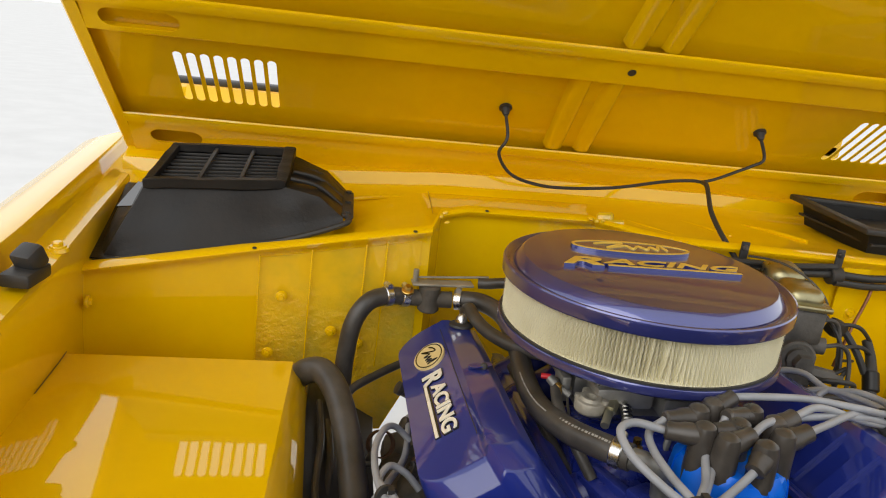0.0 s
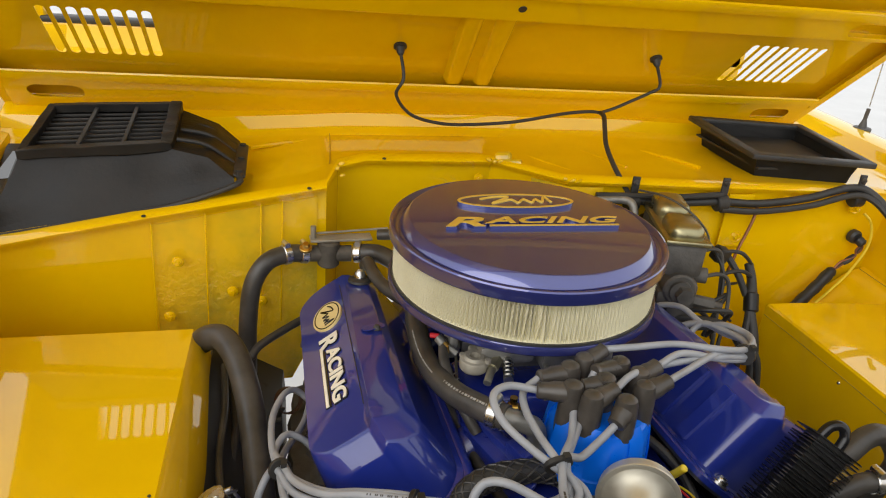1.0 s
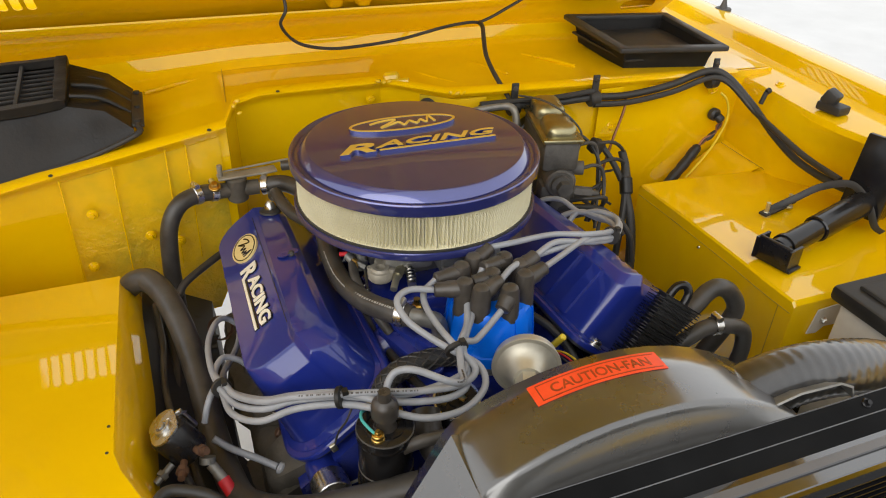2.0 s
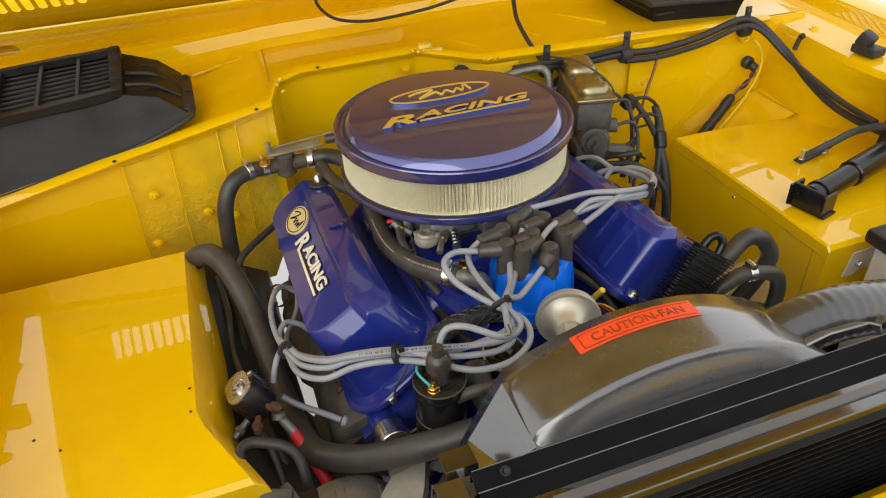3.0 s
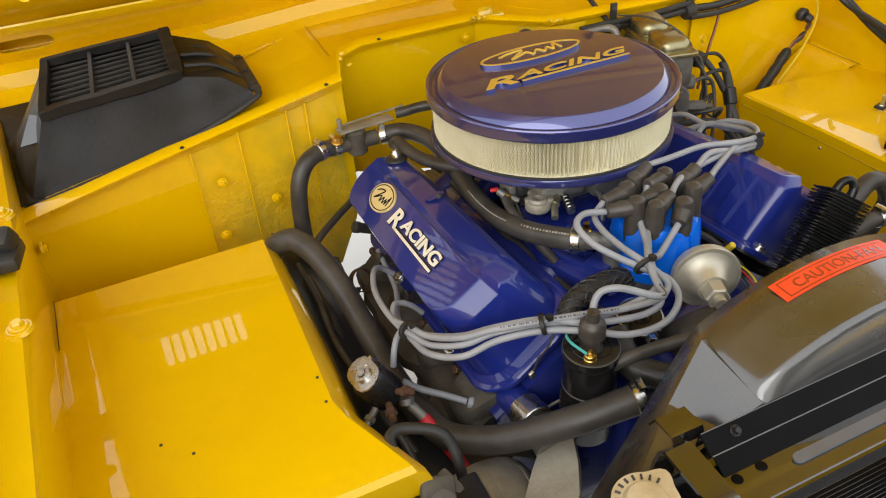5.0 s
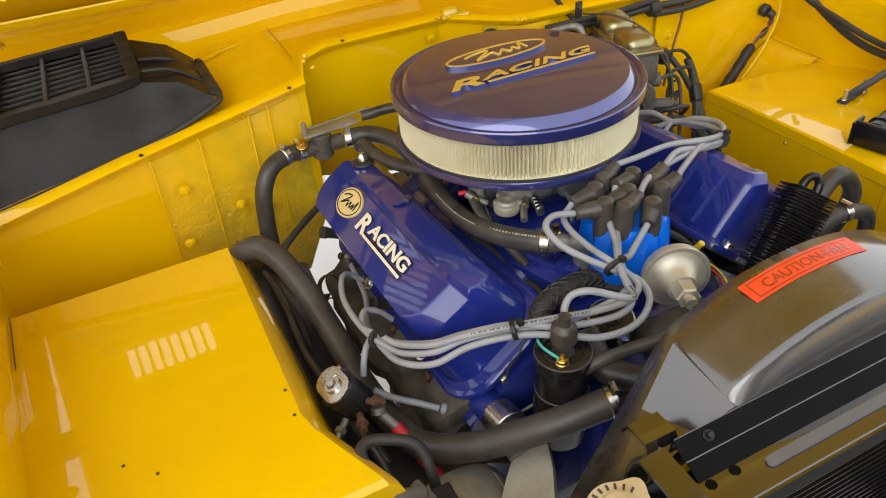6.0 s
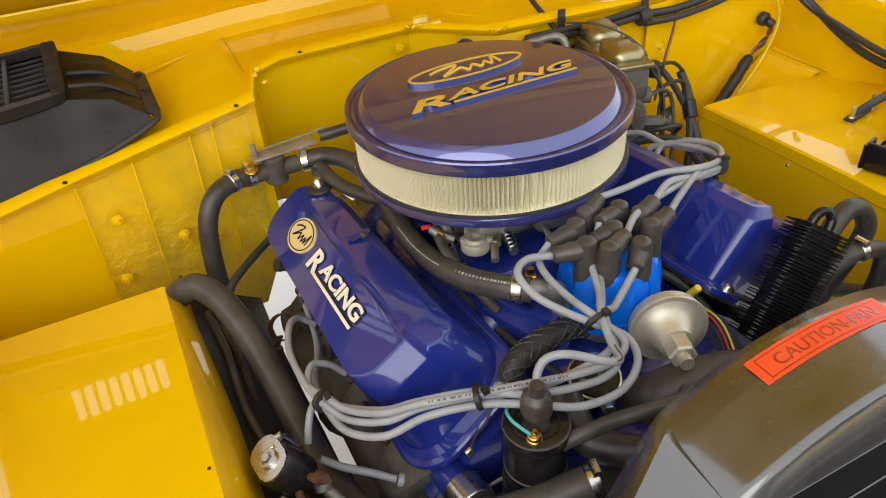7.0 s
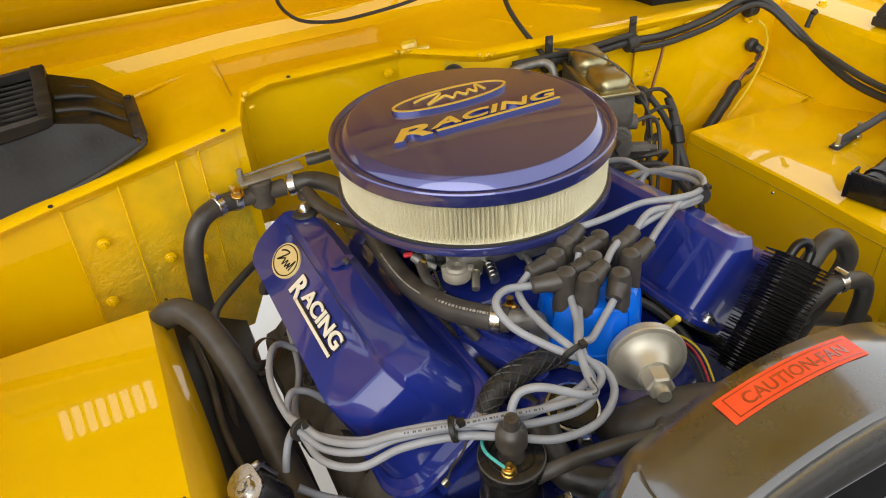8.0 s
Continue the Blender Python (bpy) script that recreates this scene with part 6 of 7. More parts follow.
single("vacuum_pipe", sweep([(0.50, 0.985, 1.055), (0.54, 0.99, 1.062), (0.585, 0.985, 1.066), (0.598, 0.972, 1.062), (0.600, 0.962, 1.04), (0.600, 0.955, 1.0)], 0.0065, 12), CAST_ALU, "bent grey metal vacuum pipe", "pipe")

# ---- loom on the bulkhead with clips ----
loom = thing("main_wiring_loom", "thick black taped wiring loom clipped along the bulkhead", "wiring")
line = [(0.545, 1.000, 1.060), (0.60, 0.992, 1.062), (0.68, 0.992, 1.058), (0.763, 0.992, 1.060), (0.84, 0.995, 1.055), (0.93, 0.992, 1.066), (1.01, 0.992, 1.085), (1.045, 0.975, 1.078), (1.078, 0.93, 1.036), (1.083, 0.86, 0.998), (1.083, 0.79, 0.976), (1.080, 0.70, 0.974), (1.075, 0.62, 0.99)]
part("loom_tube", sweep(line, 0.0066, 12), RUBBER, loom)
part("loom_tube", sweep([(x, y - 0.010, z - 0.010) for x, y, z in line[3:9]] + [(1.076, 0.86, 1.012), (1.08, 0.78, 0.992), (1.08, 0.70, 0.985)], 0.0055, 10), RUBBER, loom)
part("loom_tube", sweep([(x, y - 0.004, z + 0.012 + 0.003 * math.sin(9 * x)) for x, y, z in line[:4]], 0.005, 10), RUBBER, loom)
for x, y, z in ((0.607, 1.000, 1.085), (0.766, 0.997, 1.085), (1.028, 0.998, 1.092)):
    clip = thing("loom_clip", "black plastic strap clip on the flange", "clip", "loom clips")
    part("strap", box((0.013, 0.004, 0.045), pose(x, y - 0.008, z - 0.006, -6, 4, 0), 0.0012), BLACK_PLASTIC, clip)
    part("loop", rod((x - 0.010, y - 0.006, z - 0.027), (x + 0.010, y - 0.006, z - 0.026), 0.0145, 18, bevel=0.002), BLACK_PLASTIC, clip)
    part("rivet", moved(bolt_mesh(0.003, 0.003), pose(x, y - 0.011, z + 0.008, 90)), IRON, clip)
cable = thing("taped_cable", "half-bared cable leaving a rubber grommet, wrapped in black tape", "cable")
part("grommet", join(rod((1.067, 1.015, 0.987), (1.067, 0.998, 0.987), 0.0125, 18, bevel=0.004), rod((1.068, 1.000, 0.986), (1.075, 0.988, 0.978), 0.0085, 12, bevel=0.003)), RUBBER, cable)
for k in range(3):
    part("strand", sweep([(1.074 + 0.002 * k, 0.990, 0.980), (1.074 - 0.003 * k, 0.989 + 0.002 * k, 0.967), (1.058 + 0.002 * k, 0.990 - 0.002 * k, 0.952 + 0.002 * k), (1.044 - 0.002 * k, 0.989, 0.939 + 0.003 * k), (1.028, 0.990, 0.926)], 0.0019, 8), (COPPER, RUBBER, COPPER)[k], cable)
part("tape", sweep([(1.064, 0.989, 0.958), (1.055, 0.989, 0.949), (1.046, 0.989, 0.941)], 0.0052, 10, radius=lambda u: 0.6 + 0.5 * math.sin(3.1 * u)), RUBBER, cable)
part("tape", sweep([(1.032, 0.990, 0.930), (1.022, 0.989, 0.920), (1.005, 0.986, 0.901), (0.985, 0.983, 0.880), (0.966, 0.980, 0.862), (0.95, 0.978, 0.84)], 0.0098, 14, radius=lambda u: 0.55 + 0.5 * min(1.0, u / 0.12) + 0.06 * math.sin(31 * u)), BLACK_PLASTIC, cable)
single("stub_clip", join(rod((1.085, 0.915, 1.040), (1.092, 0.915, 1.062), 0.0045, 12, bevel=0.001), rod((1.092, 0.915, 1.062), (1.100, 0.915, 1.066), 0.0055, 12, bevel=0.001)), BLACK_PLASTIC, "small black clip stub beside the loom", "clip")
single("yellow_wire", sweep([(1.070, 1.005, 1.032), (1.080, 0.996, 1.020), (1.086, 0.990, 0.995), (1.080, 0.986, 0.965), (1.058, 0.983, 0.925), (1.030, 0.980, 0.893), (1.005, 0.978, 0.868)], 0.0022, 8), YELLOW_PLASTIC, "thin yellow wire beside the taped cable", "wire")

# ---- cowl air boxes ----
duct = thing("air_duct_box", "black plastic heater air duct with slatted opening", "air duct", "cowl air ducts")
F = dict(fl=(-0.282, 1.049, 1.108), fr=(-0.098, 1.062, 1.118), rl=(-0.272, 1.178, 1.138), rr=(-0.096, 1.183, 1.144))
shell = join(
    loft([[(-0.350, 1.010, 0.994), (-0.36, 1.16, 1.03), (-0.34, 1.20, 1.05)], [(-0.335, 1.014, 1.004), (-0.335, 1.10, 1.065), (-0.32, 1.20, 1.075)], [(-0.288, 1.046, 1.103), (-0.288, 1.10, 1.115), (-0.28, 1.182, 1.130)], [(-0.200, 1.050, 1.108), (-0.2, 1.10, 1.09), (-0.19, 1.185, 1.134)], [(-0.092, 1.058, 1.114), (-0.092, 1.11, 1.12), (-0.09, 1.188, 1.138)], [(-0.04, 1.04, 1.108), (-0.035, 1.11, 1.112), (-0.035, 1.19, 1.116)], [(-0.004, 1.014, 1.086), (-0.003, 1.10, 1.086), (-0.003, 1.19, 1.086)]], False, False),
    loft([[(-0.350, 1.010, 0.994), (-0.24, 1.008, 1.016), (-0.10, 1.008, 1.044), (-0.004, 1.010, 1.076)], [(-0.335, 1.014, 1.004), (-0.24, 1.020, 1.040), (-0.098, 1.024, 1.066), (-0.004, 1.014, 1.086)], [(-0.288, 1.046, 1.103), (-0.22, 1.050, 1.106), (-0.092, 1.058, 1.114), (-0.04, 1.04, 1.108)]], False, False))
bmesh.ops.subdivide_edges(shell, edges=shell.edges[:], cuts=5, use_grid_fill=True)
for v in shell.verts:
    v.co += Vector((0, -1, 0.6)) * 0.0035 * noise.noise(v.co * 14) + Vector((0, -1, 0.6)) * 0.0018 * noise.noise(v.co * 37)
part("shell", shell, DUCT, duct, "", 35)


def frame_bar(p, q, w, h):
    a, b = Vector(p), Vector(q)
    m = aim(a, b)
    return box((w, h, (b - a).length + w * 0.8), m @ Matrix.Translation((0, 0, (b - a).length / 2)), min(w, h) * 0.25)


def lumpy_bar(p, q, w, h, seed):
    """A hand-formed rubber lip between two corners, uneven along its length."""
    a, b = Vector(p), Vector(q)
    m = aim(a, b)
    n = (b - a).length
    rows = []
    for k in range(25):
        u = k / 24
        f = 0.92 + 0.12 * noise.noise((seed, u * 5.0, 0.3))
        g = 0.92 + 0.14 * noise.noise((seed + 7.1, u * 6.0, 1.3))
        dx, dy = 0.0014 * noise.noise((seed + 3.3, u * 4.0, 2.0)), 0.0012 * noise.noise((seed + 5.7, u * 7.0, 2.0))
        ends = 0.8 if k in (0, 24) else 1.0
        rows.append([m @ Vector((dx + 0.5 * w * f * ends * x, dy + 0.5 * h * g * ends * y, -0.3 * w + (n + 0.6 * w) * u)) for x, y in ((-1, -0.85), (-0.88, -1), (0.88, -1), (1, -0.85), (1, 0.85), (0.88, 1), (-0.88, 1), (-1, 0.85))])
    return loft(rows)


rim = part("opening_rim", join(lumpy_bar(F["fl"], F["fr"], 0.020, 0.015, 1.0), lumpy_bar(F["rl"], F["rr"], 0.016, 0.013, 2.0), lumpy_bar(F["fl"], F["rl"], 0.013, 0.013, 3.0), lumpy_bar(F["fr"], F["rr"], 0.020, 0.016, 4.0)), DUCT, duct, "", 35)
def between(u, v, dz=0.0):
    a = Vector(F["fl"]).lerp(Vector(F["fr"]), u)
    b = Vector(F["rl"]).lerp(Vector(F["rr"]), u)
    return a.lerp(b, v) + Vector((0, 0, dz))
for i in range(1, 10):
    part("slat", frame_bar(between(0.03, i / 10, -0.006), between(0.97, i / 10, -0.006), 0.0034, 0.004), BLACK_PLASTIC, duct)
for u in (0.36, 0.68):
    part("divider", frame_bar(between(u, 0.05, 0.001), between(u, 0.95, 0.001), 0.006, 0.006), RUBBER, duct)
part("end_flange", join(box((0.018, 0.15, 0.006), pose(0.002, 1.10, 1.085, 0, 8, 0), 0.003), *[rod((0.002, y, 1.086), (0.002, y, 1.091), 0.005, 10) for y in (1.04, 1.10, 1.165)]), BLACK_PLASTIC, duct)

# highlight put into the shape: glossy lap tilted to mirror the sky
part("side_lap", sheet([[(-0.3286, 1.0586, 1.0667), (-0.3170, 1.0735, 1.0835), (-0.3055, 1.0862, 1.0993)], [(-0.3085, 1.0500, 1.0712), (-0.3010, 1.0640, 1.0850), (-0.2950, 1.0770, 1.0985)], [(-0.2885, 1.0414, 1.0767), (-0.2860, 1.0550, 1.0880), (-0.2838, 1.0677, 1.0981)]], 0.002), GLOSS_BLACK, duct, "", 30)
part("base_panel", sheet([[(x, y, 0.9995 + 0.1472 * (y - 0.97) + lift) for x, lift in ((-0.380, 0.0), (-0.345, 0.0008), (-0.310, 0.0015), (-0.275, 0.004))] for y in (1.005, 1.06, 1.12, 1.18, 1.24, 1.288)], 0.002), DUCT, duct, "", 30)
part("lower_lip", sweep([(-0.346, 1.006, 0.998), (-0.24, 1.004, 1.018), (-0.10, 1.004, 1.046), (-0.004, 1.008, 1.078), (0.002, 1.03, 1.086)], 0.0045, 8, 5), BLACK_PLASTIC, duct)
for v in (1.075, 1.125, 1.160):
    part("fold", sweep([(-0.085, v, 1.124), (-0.045, v, 1.116), (-0.008, v + 0.004, 1.088)], 0.0035, 8, 5), BLACK_PLASTIC, duct)
duct2 = thing("air_duct_box", "black plastic cowl air duct with open top", "air duct", "cowl air ducts")
P = [(0.882, 1.300, 1.118), (0.868, 1.068, 1.116), (1.076, 1.036, 1.112), (1.108, 1.272, 1.114)]
part("opening_rim", join(*[frame_bar(P[i], P[(i + 1) % 4], 0.020, 0.010) for i in range(4)]), RUBBER, duct2)
c = Vector((0.985, 1.17, 0))
walls = []
for k, z in ((0.93, 1.116), (0.86, 1.085), (0.84, 1.070)):
    walls.append([(c.x + (x - c.x) * k, c.y + (y - c.y) * k, z) for x, y, _ in P])
bm = loft(walls, True, False)
bmesh.ops.solidify(bm, geom=bm.faces[:], thickness=0.004)
part("shell", join(bm, span((0.885, 1.075, 1.088), (1.085, 1.285, 1.092))), BLACK_PLASTIC, duct2)

# ---- washer jets and their tube on the hood ----
jets = thing("washer_hose", "thin black washer tube branching to two rubber grommets", "hose")
def on_hood(u, v, w):
    return HOOD @ Vector((u, v, w))
for u in (0.261, 0.738):
    part("grommet", lathe([(0, 0), (0.011, 0), (0.0115, 0.004), (0.008, 0.006), (0.006, 0.014), (0.004, 0.018), (0, 0.018)], 20, HOOD @ Matrix.Translation((u, 0.088, 0.0)) @ pose(0, 0, 0)), RUBBER, jets)
Y = (0.626, 1.20, 1.150)
part("branch", sweep([on_hood(0.261, 0.088, 0.012), (0.265, 1.215, 1.195), (0.255, 1.22, 1.165), (0.285, 1.235, 1.128), (0.340, 1.24, 1.112), (0.40, 1.245, 1.110), (0.48, 1.235, 1.120), (0.56, 1.215, 1.142), (0.605, 1.205, 1.150), Y], 0.0030, 8), RUBBER, jets)
part("branch", sweep([on_hood(0.738, 0.088, 0.012), (0.738, 1.21, 1.20), (0.722, 1.215, 1.185), (0.69, 1.21, 1.172), (0.655, 1.205, 1.158), Y], 0.0030, 8), RUBBER, jets)
part("feed", sweep([Y, (0.622, 1.175, 1.149), (0.606, 1.13, 1.138), (0.594, 1.09, 1.122), (0.594, 1.05, 1.100), (0.601, 1.015, 1.078), (0.604, 0.990, 1.064)], 0.0042, 8), RUBBER, jets)

# ---- jack lying on the box ----
jack = thing("bottle_jack", "black metal tube jack strapped on the yellow box", "jack")
J0, J1 = Vector((0.841, 0.579, 0.966)), Vector((1.082, 0.638, 0.980))
way = (J1 - J0).normalized()
part("tube", join(rod(J0, J0 + way * 0.10, 0.017, 24), rod(J0 + way * 0.095, J1, 0.0205, 24, bevel=0.002), rod(J0 + way * 0.015, J0 + way * 0.022, 0.0195, 24)), BLACK_PAINT, jack)
part("foot", join(box((0.008, 0.052, 0.036), Matrix.Translation(J0 - way * 0.008) @ pose(0, 0, 0, 0, 0, 14), 0.003), box((0.030, 0.058, 0.004), pose(0.846, 0.577, 0.9470, 0, 0, 14), 0.001), box((0.03, 0.004, 0.034), Matrix.Translation(J0 + Vector((0.008, -0.025, -0.002))) @ pose(0, 0, 0, 0, 0, 14)), box((0.03, 0.004, 0.034), Matrix.Translation(J0 + Vector((-0.006, 0.025, -0.002))) @ pose(0, 0, 0, 0, 0, 14))), BLACK_PAINT, jack)
part("head", join(box((0.05, 0.05, 0.10), pose(1.092, 0.640, 1.0, 0, 15, 12), 0.006), box((0.012, 0.065, 0.13), pose(1.070, 0.637, 1.02, 0, 8, 14), 0.003)), BLACK_PAINT, jack)
part("strap", sweep([(0.957, 0.716, 0.938), (0.982, 0.716, 0.946), (1.004, 0.708, 0.960), (1.030, 0.690, 0.985), (1.05, 0.655, 1.003), (1.055, 0.62, 0.985), (1.06, 0.60, 0.955), (1.07, 0.59, 0.946)], 0.006, 8, 6, flat=0.16), RUBBER, jack)
for x, y in ((0.953, 0.714), (1.012, 0.726)):
    part("stud", moved(join(bolt_mesh(0.0055, 0.005), rod((0, 0, 0), (0, 0, 0.022), 0.0035, 10)), pose(x, y, 0.9335)), ZINC, jack)
part("strap_tab", join(box((0.05, 0.016, 0.004), pose(0.968, 0.716, 0.938, 0, -6, 8), 0.0015), box((0.04, 0.014, 0.004), pose(1.008, 0.729, 0.937, 0, -4, 8), 0.0015)), BLACK_PLASTIC, jack)

for dx, r, dz in ((0.0, 0.0045, 0.0), (0.012, 0.006, -0.03)):
    single("side_cable", sweep([(-0.018 + dx, 0.86, 0.875 + dz), (-0.012 + dx, 0.78, 0.868 + dz), (-0.014 + dx, 0.70, 0.858 + dz), (-0.006 + dx, 0.62, 0.855 + dz), (-0.002 + dx, 0.56, 0.86 + dz), (0.012 + dx, 0.50, 0.84 + dz), (0.02 + dx, 0.42, 0.78 + dz)], r, 10), HOSE, "dull black cable along the side of the box", "cable", "cables beside the box")

# ---- battery in front of the box ----
battery = thing("battery", "beige battery case with a black lid", "battery")
part("case", span((0.835, 0.25, 0.74), (1.07, 0.455, 0.965), 0.006), BEIGE, battery)
part("lid", join(span((0.825, 0.24, 0.962), (1.08, 0.468, 0.984), 0.006), span((0.85, 0.40, 0.982), (1.05, 0.45, 0.990), 0.004)), BLACK_PLASTIC, battery)
part("tray", span((0.80, 0.22, 0.725), (1.09, 0.487, 0.740), 0.003), BLACK_PAINT, battery)
single("primer_patch_plate", plate([(-0.030, -0.020), (-0.022, 0.020), (0.012, 0.022), (0.045, 0.014), (0.045, -0.016), (0.000, -0.013), (-0.012, -0.022)], pose(0.868, 0.4885, 0.902, 90), 0.0015), BEIGE, "small beige primer-coated plate on the front of the yellow box", "plate")
single("box_bolt", moved(bolt_mesh(0.0042, 0.004, 1.3), pose(0.860, 0.486, 0.902, 90)), STEEL, "plated bolt on the front of the yellow box", "bolt")

# ---- rubber hood bumpers, aerial, marks ----
for s in (-1, 1):
    x, y = (left_x(0.768) - 0.010, 0.768) if s < 0 else (1.140, 0.806)
    bump_stop = single("rubber_bumper", join(box((0.032, 0.048, 0.016), pose(x, y, 1.067, 0, 0, s * 6), 0.004), box((0.026, 0.026, 0.026), pose(x - s * 0.002, y + 0.007, 1.083, 25, 0, s * 20), 0.005)), RUBBER, "black rubber hood bumper on the wing ledge", "bumper", "hood bumpers")
aerial = thing("radio_aerial", "thin chrome radio aerial on a round base", "aerial")
part("base", join(rod((1.359, 1.372, 1.084), (1.359, 1.372, 1.092), 0.020, 20, bevel=0.002), rod((1.359, 1.372, 1.09), (1.359, 1.372, 1.112), 0.010, 16, 0.004), rod((1.359, 1.372, 1.112), (1.358, 1.370, 1.135), 0.0045, 12)), IRON, aerial)
part("mast", rod((1.358, 1.370, 1.14), (1.375, 1.41, 1.95), 0.0016, 8), STEEL, aerial)

# pressed beads on the cowl, lumps of sealer along the flange
for a, b in (((0.463, 1.205), (0.531, 1.065)), ((0.607, 1.215), (0.643, 1.100)), ((0.739, 1.230), (0.792, 1.110)), ((0.010, 1.245), (0.118, 1.310))):
    za, zb = [(1.076 if x < 0.2 else 1.085) - (y - 1.03) * 0.075 for x, y in (a, b)]
    part("pressed_bead", sweep([(*a, za - 0.001), ((a[0] + b[0]) / 2, (a[1] + b[1]) / 2, (za + zb) / 2 + 0.001), (*b, zb - 0.001)], 0.004, 8, 4), YELLOW, body)
part("cowl_seam", sweep([(0.150, 1.318, 1.066), (0.146, 1.25, 1.0715), (0.141, 1.17, 1.0765), (0.136, 1.10, 1.0815)], 0.0007, 6, 4), SEAM_YELLOW, body)
lump = random.Random(5)
for x, y, z in ((0.392, 1.092, 1.094), (0.402, 1.090, 1.092), (0.41, 1.084, 1.094), (0.496, 1.012, 1.090), (0.507, 1.008, 1.089), (0.518, 1.008, 1.088), (0.145, 1.06, 1.088), (0.152, 1.078, 1.089), (0.15, 1.03, 1.087)):
    part("sealer_lump", moved(lathe([(0, 0.006), (0.003, 0.0055), (0.006, 0.003), (0.008, 0), (0.005, -0.004), (0, -0.005)], 12), pose(x, y, z, lump.uniform(-40, 40), lump.uniform(-40, 40)) @ Matrix.Diagonal((lump.uniform(0.4, 0.8), lump.uniform(0.3, 0.6), lump.uniform(0.3, 0.6), 1))), YELLOW_ROUGH, body)

# bolts, seams and sealer on the bulkhead
for x, y, z in ((-0.083, 0.980, 0.974), (-0.011, 0.986, 0.921), (0.030, 0.992, 0.90), (-0.10, 0.980, 0.885), (0.38, 1.100, 1.06), (0.44, 1.06, 1.05)):
    part("bulkhead_bolt", moved(join(bolt_mesh(0.0040, 0.004), lathe([(0, 0.001), (0.007, 0.001), (0.0085, -0.002), (0, -0.002)], 24)), pose(x, y - 0.004, z, 90)), YELLOW, body)
for x, z in ((0.823, 0.990), (0.812, 1.050), (0.905, 1.052), (1.048, 1.043)):
    part("bulkhead_bolt", moved(join(bolt_mesh(0.0050, 0.006), lathe([(0, 0.001), (0.0085, 0.001), (0.0100, 0.0025), (0.0115, 0.001), (0.012, -0.002), (0, -0.002)], 24)), pose(x, 1.0065, z, 90)), YELLOW, body)
part("sealed_panel", sheet([[(-0.118, 0.9914, 0.70 + z * 0.325), (-0.03, 0.9952, 0.740 + z * 0.300), (0.030, 0.9978, 0.752 + z * 0.298), (0.074, 0.9997, 0.754 + z * 0.303), (0.112, 1.0015, 0.832 + z * 0.232)] for z in (0.0, 0.5, 1.0)], 0.0006, (0, -1, 0)), YELLOW_ROUGH, body)
part("sealed_panel", sheet([[(0.455, 1.052, z), (0.505, 1.012, z), (0.56, 1.008, z)] for z in (0.98, 1.02, 1.078)], 0.003, (0, -1, 0)), YELLOW_ROUGH, body)
part("bulkhead_plate", sheet([[(0.79, 1.007, z), (0.838, 1.008, z)] for z in (0.972, 1.068)], 0.003, (0, -1, 0)), YELLOW, body)
for x, y in ((-0.118, 0.982), (-0.046, 0.985), (0.030, 0.990), (0.060, 0.991)):
    zt = 1.036 + (x + 0.12) * 0.17
    part("seam", box((0.0022, 0.0025, 0.20), pose(x, y + 0.002, zt - 0.105, 0, 1.5, 0), 0.0008), YELLOW, body)
for x, y, z in ((-0.310, 0.964, 1.004), (-0.123, 0.978, 1.040), (0.10, 0.987, 1.078), (0.22, 1.084, 1.092), (0.395, 1.09, 1.091)):
    part("flange_hole", lathe([(0, 0.0006), (0.003, 0.0006), (0.0032, 0), (0, 0)], 12, pose(x, y + 0.004, z + 0.0025, 12)), RUBBER, body)
for x, y in ((-0.062, 0.517), (-0.061, 0.5545), (-0.1973, 0.515), (-0.226, 0.541)):
    part("screw_hole", lathe([(0, 0.0006), (0.0016, 0.0006), (0.0018, 0), (0, 0)], 12, Matrix.Translation((x, y, 0.9452 - 0.0103 * (-0.056 - x)))), RUBBER, body)
part("flange_knob", join(rod((0.408, 1.105, 1.093), (0.430, 1.092, 1.098), 0.010, 10, bevel=0.003), rod((0.425, 1.09, 1.088), (0.445, 1.08, 1.092), 0.007, 8)), YELLOW_ROUGH, body)
part("bulkhead_hole", lathe([(0, 0.002), (0.016, 0.002), (0.018, 0.0), (0, 0)], 24, pose(0.466, 1.040, 1.056, 90, 0, -40)), RUBBER, body)
part("wall_bolt", moved(bolt_mesh(0.006, 0.005), pose(left_x(0.976) + 0.003, 0.965, 0.955, 0, 90)), YELLOW, body)

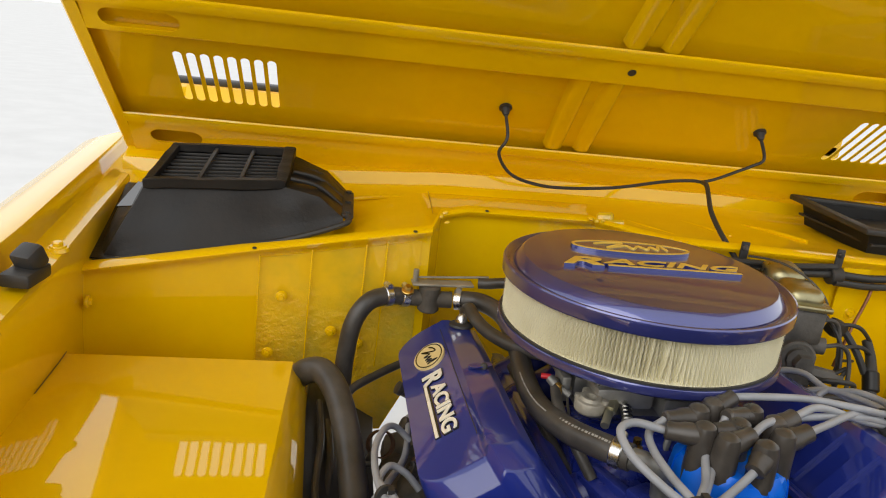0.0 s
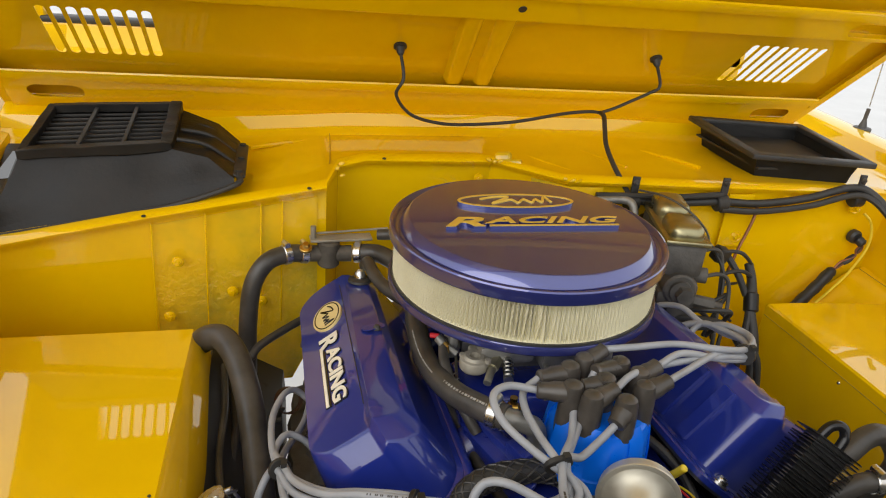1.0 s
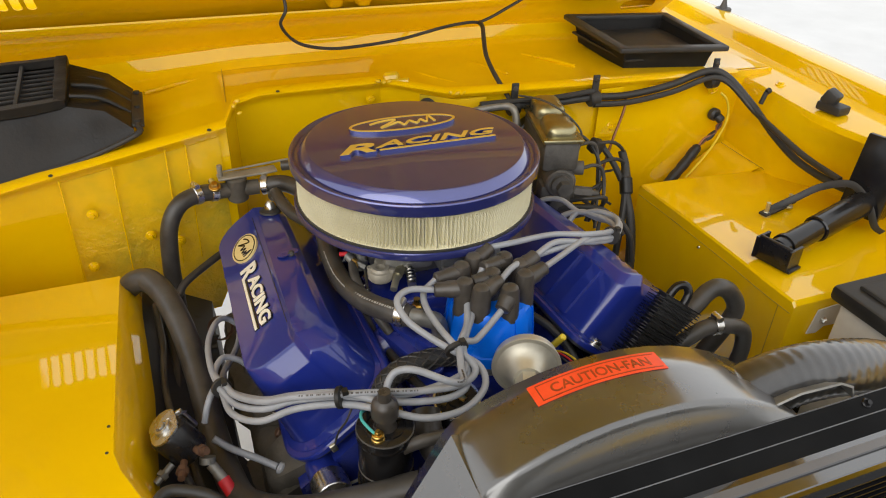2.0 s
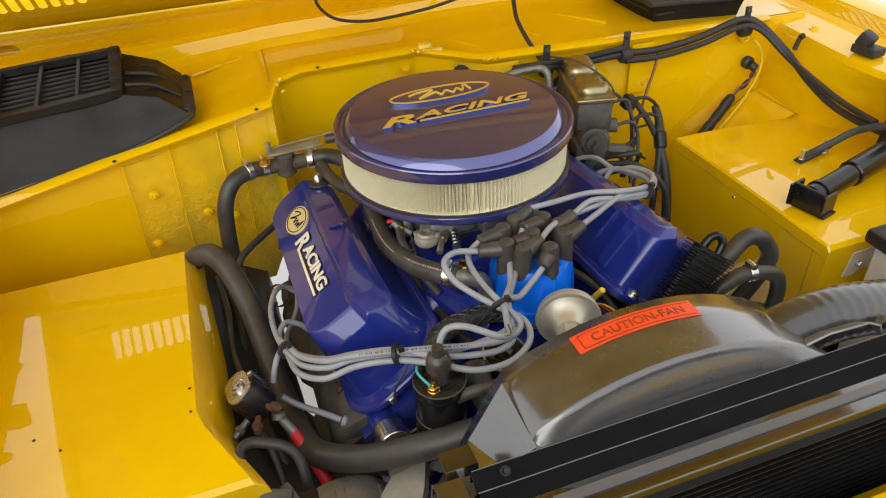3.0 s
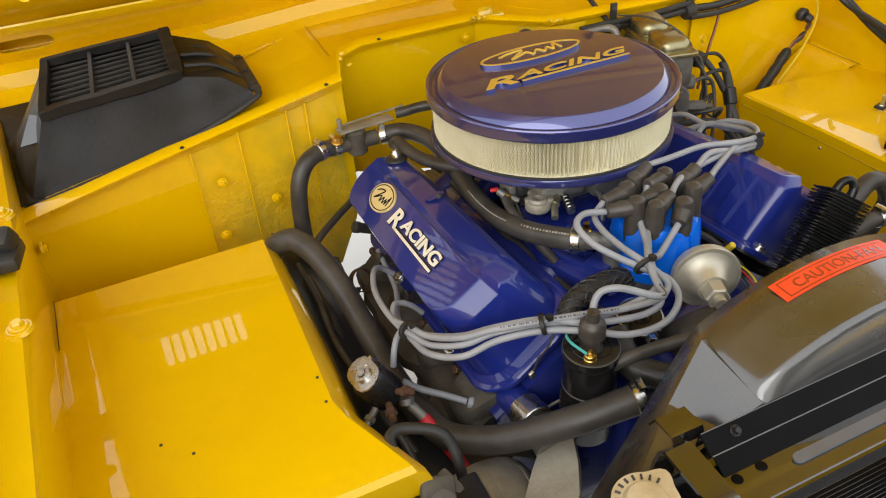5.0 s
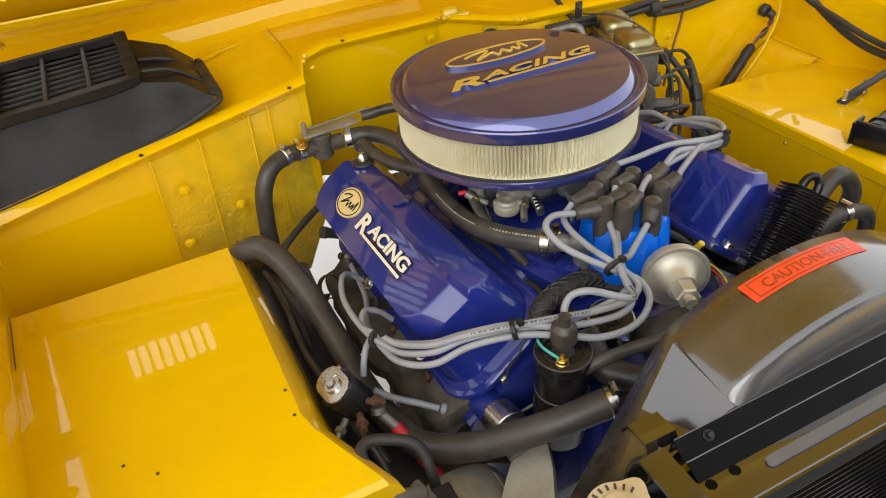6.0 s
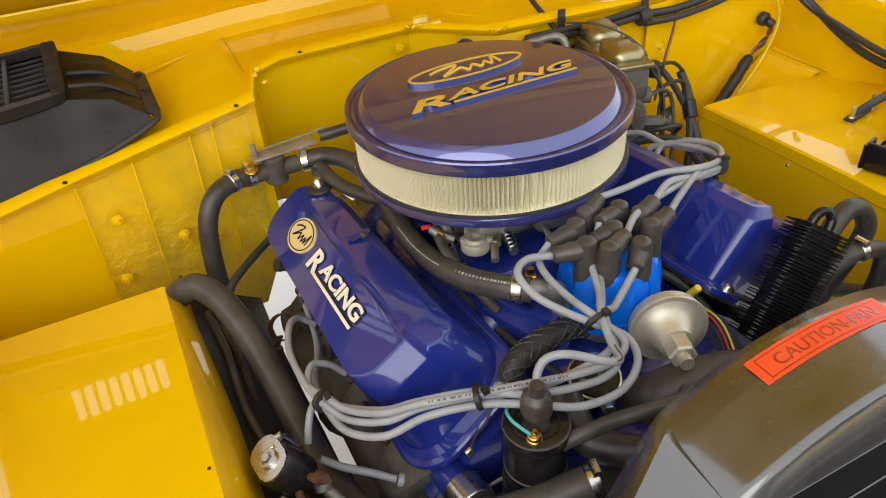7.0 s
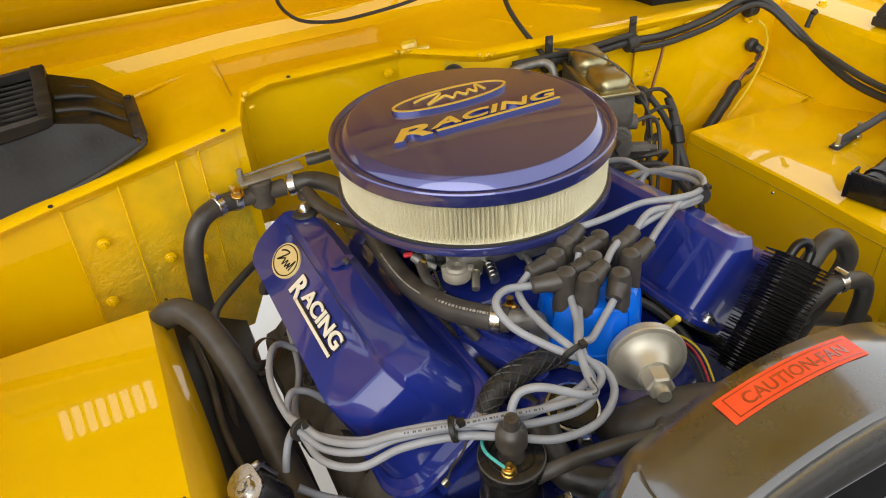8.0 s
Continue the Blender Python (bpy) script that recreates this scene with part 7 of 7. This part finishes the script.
# ---- chassis below the bay ----
chassis = thing("chassis_frame", "black steel chassis rails and axle under the bay", "chassis")
for x in (-0.09, 0.80):
    part("rail", span((x - 0.03, -0.05, 0.42), (x + 0.03, 1.9, 0.55), 0.006), BLACK_PAINT, chassis)
part("cross_member", span((0.05, 0.55, 0.40), (0.67, 0.67, 0.50), 0.01), BLACK_PAINT, chassis)
part("axle", join(rod((-0.45, 0.62, 0.36), (1.20, 0.62, 0.36), 0.045, 18), rod((0.50, 0.62, 0.28), (0.50, 0.62, 0.44), 0.12, 24, bevel=0.03)), BLACK_PAINT, chassis)
for x in (-0.50, 1.26):
    s = 1 if x < CX else -1
    wheel = thing("front_wheel", "black rubber tyre on the front axle", "wheel", "front wheels")
    part("tyre", moved(lathe([(0.20, -0.10), (0.33, -0.11), (0.36, -0.08), (0.36, 0.08), (0.33, 0.11), (0.20, 0.10)], 40), pose(x, 0.62, 0.36, 0, 90)), RUBBER, wheel)
    part("rim", moved(lathe([(0, -0.02), (0.12, -0.02), (0.19, -0.06), (0.21, -0.10), (0.21, 0.10), (0.19, 0.05), (0, 0.04)], 32), pose(x, 0.62, 0.36, 0, 90)), STEEL, wheel)
part("splash_apron", sheet([[(-0.034, y, 0.88), (-0.020, y, 0.85), (0.016, y, 0.824), (x - 0.012, y, 0.804), (x, y, 0.797), (x + 0.003, y, 0.76), (x + 0.004, y, 0.66)] for y, x in ((0.40, 0.082), (0.50, 0.082), (0.58, 0.078), (0.61, 0.062), (0.67, 0.061), (0.74, 0.0585), (0.82, 0.0575), (0.90, 0.0575), (0.955, 0.060))], 0.003), RUBBER, body)

# ---- windscreen behind the hood ----
screen = thing("windscreen", "upright windscreen in a yellow frame behind the hood", "windscreen")
part("lower_frame", span((-0.46, 1.69, 1.10), (1.23, 1.74, 1.184), 0.004), YELLOW, screen)
part("gasket", span((-0.42, 1.687, 1.183), (1.19, 1.73, 1.196), 0.004), RUBBER, screen)
for x in (-0.44, 1.21):
    part("side_frame", span((x - 0.03, 1.69, 1.15), (x + 0.03, 1.74, 1.75), 0.008), YELLOW, screen)
part("top_frame", span((-0.46, 1.69, 1.72), (1.23, 1.74, 1.78), 0.008), YELLOW, screen)
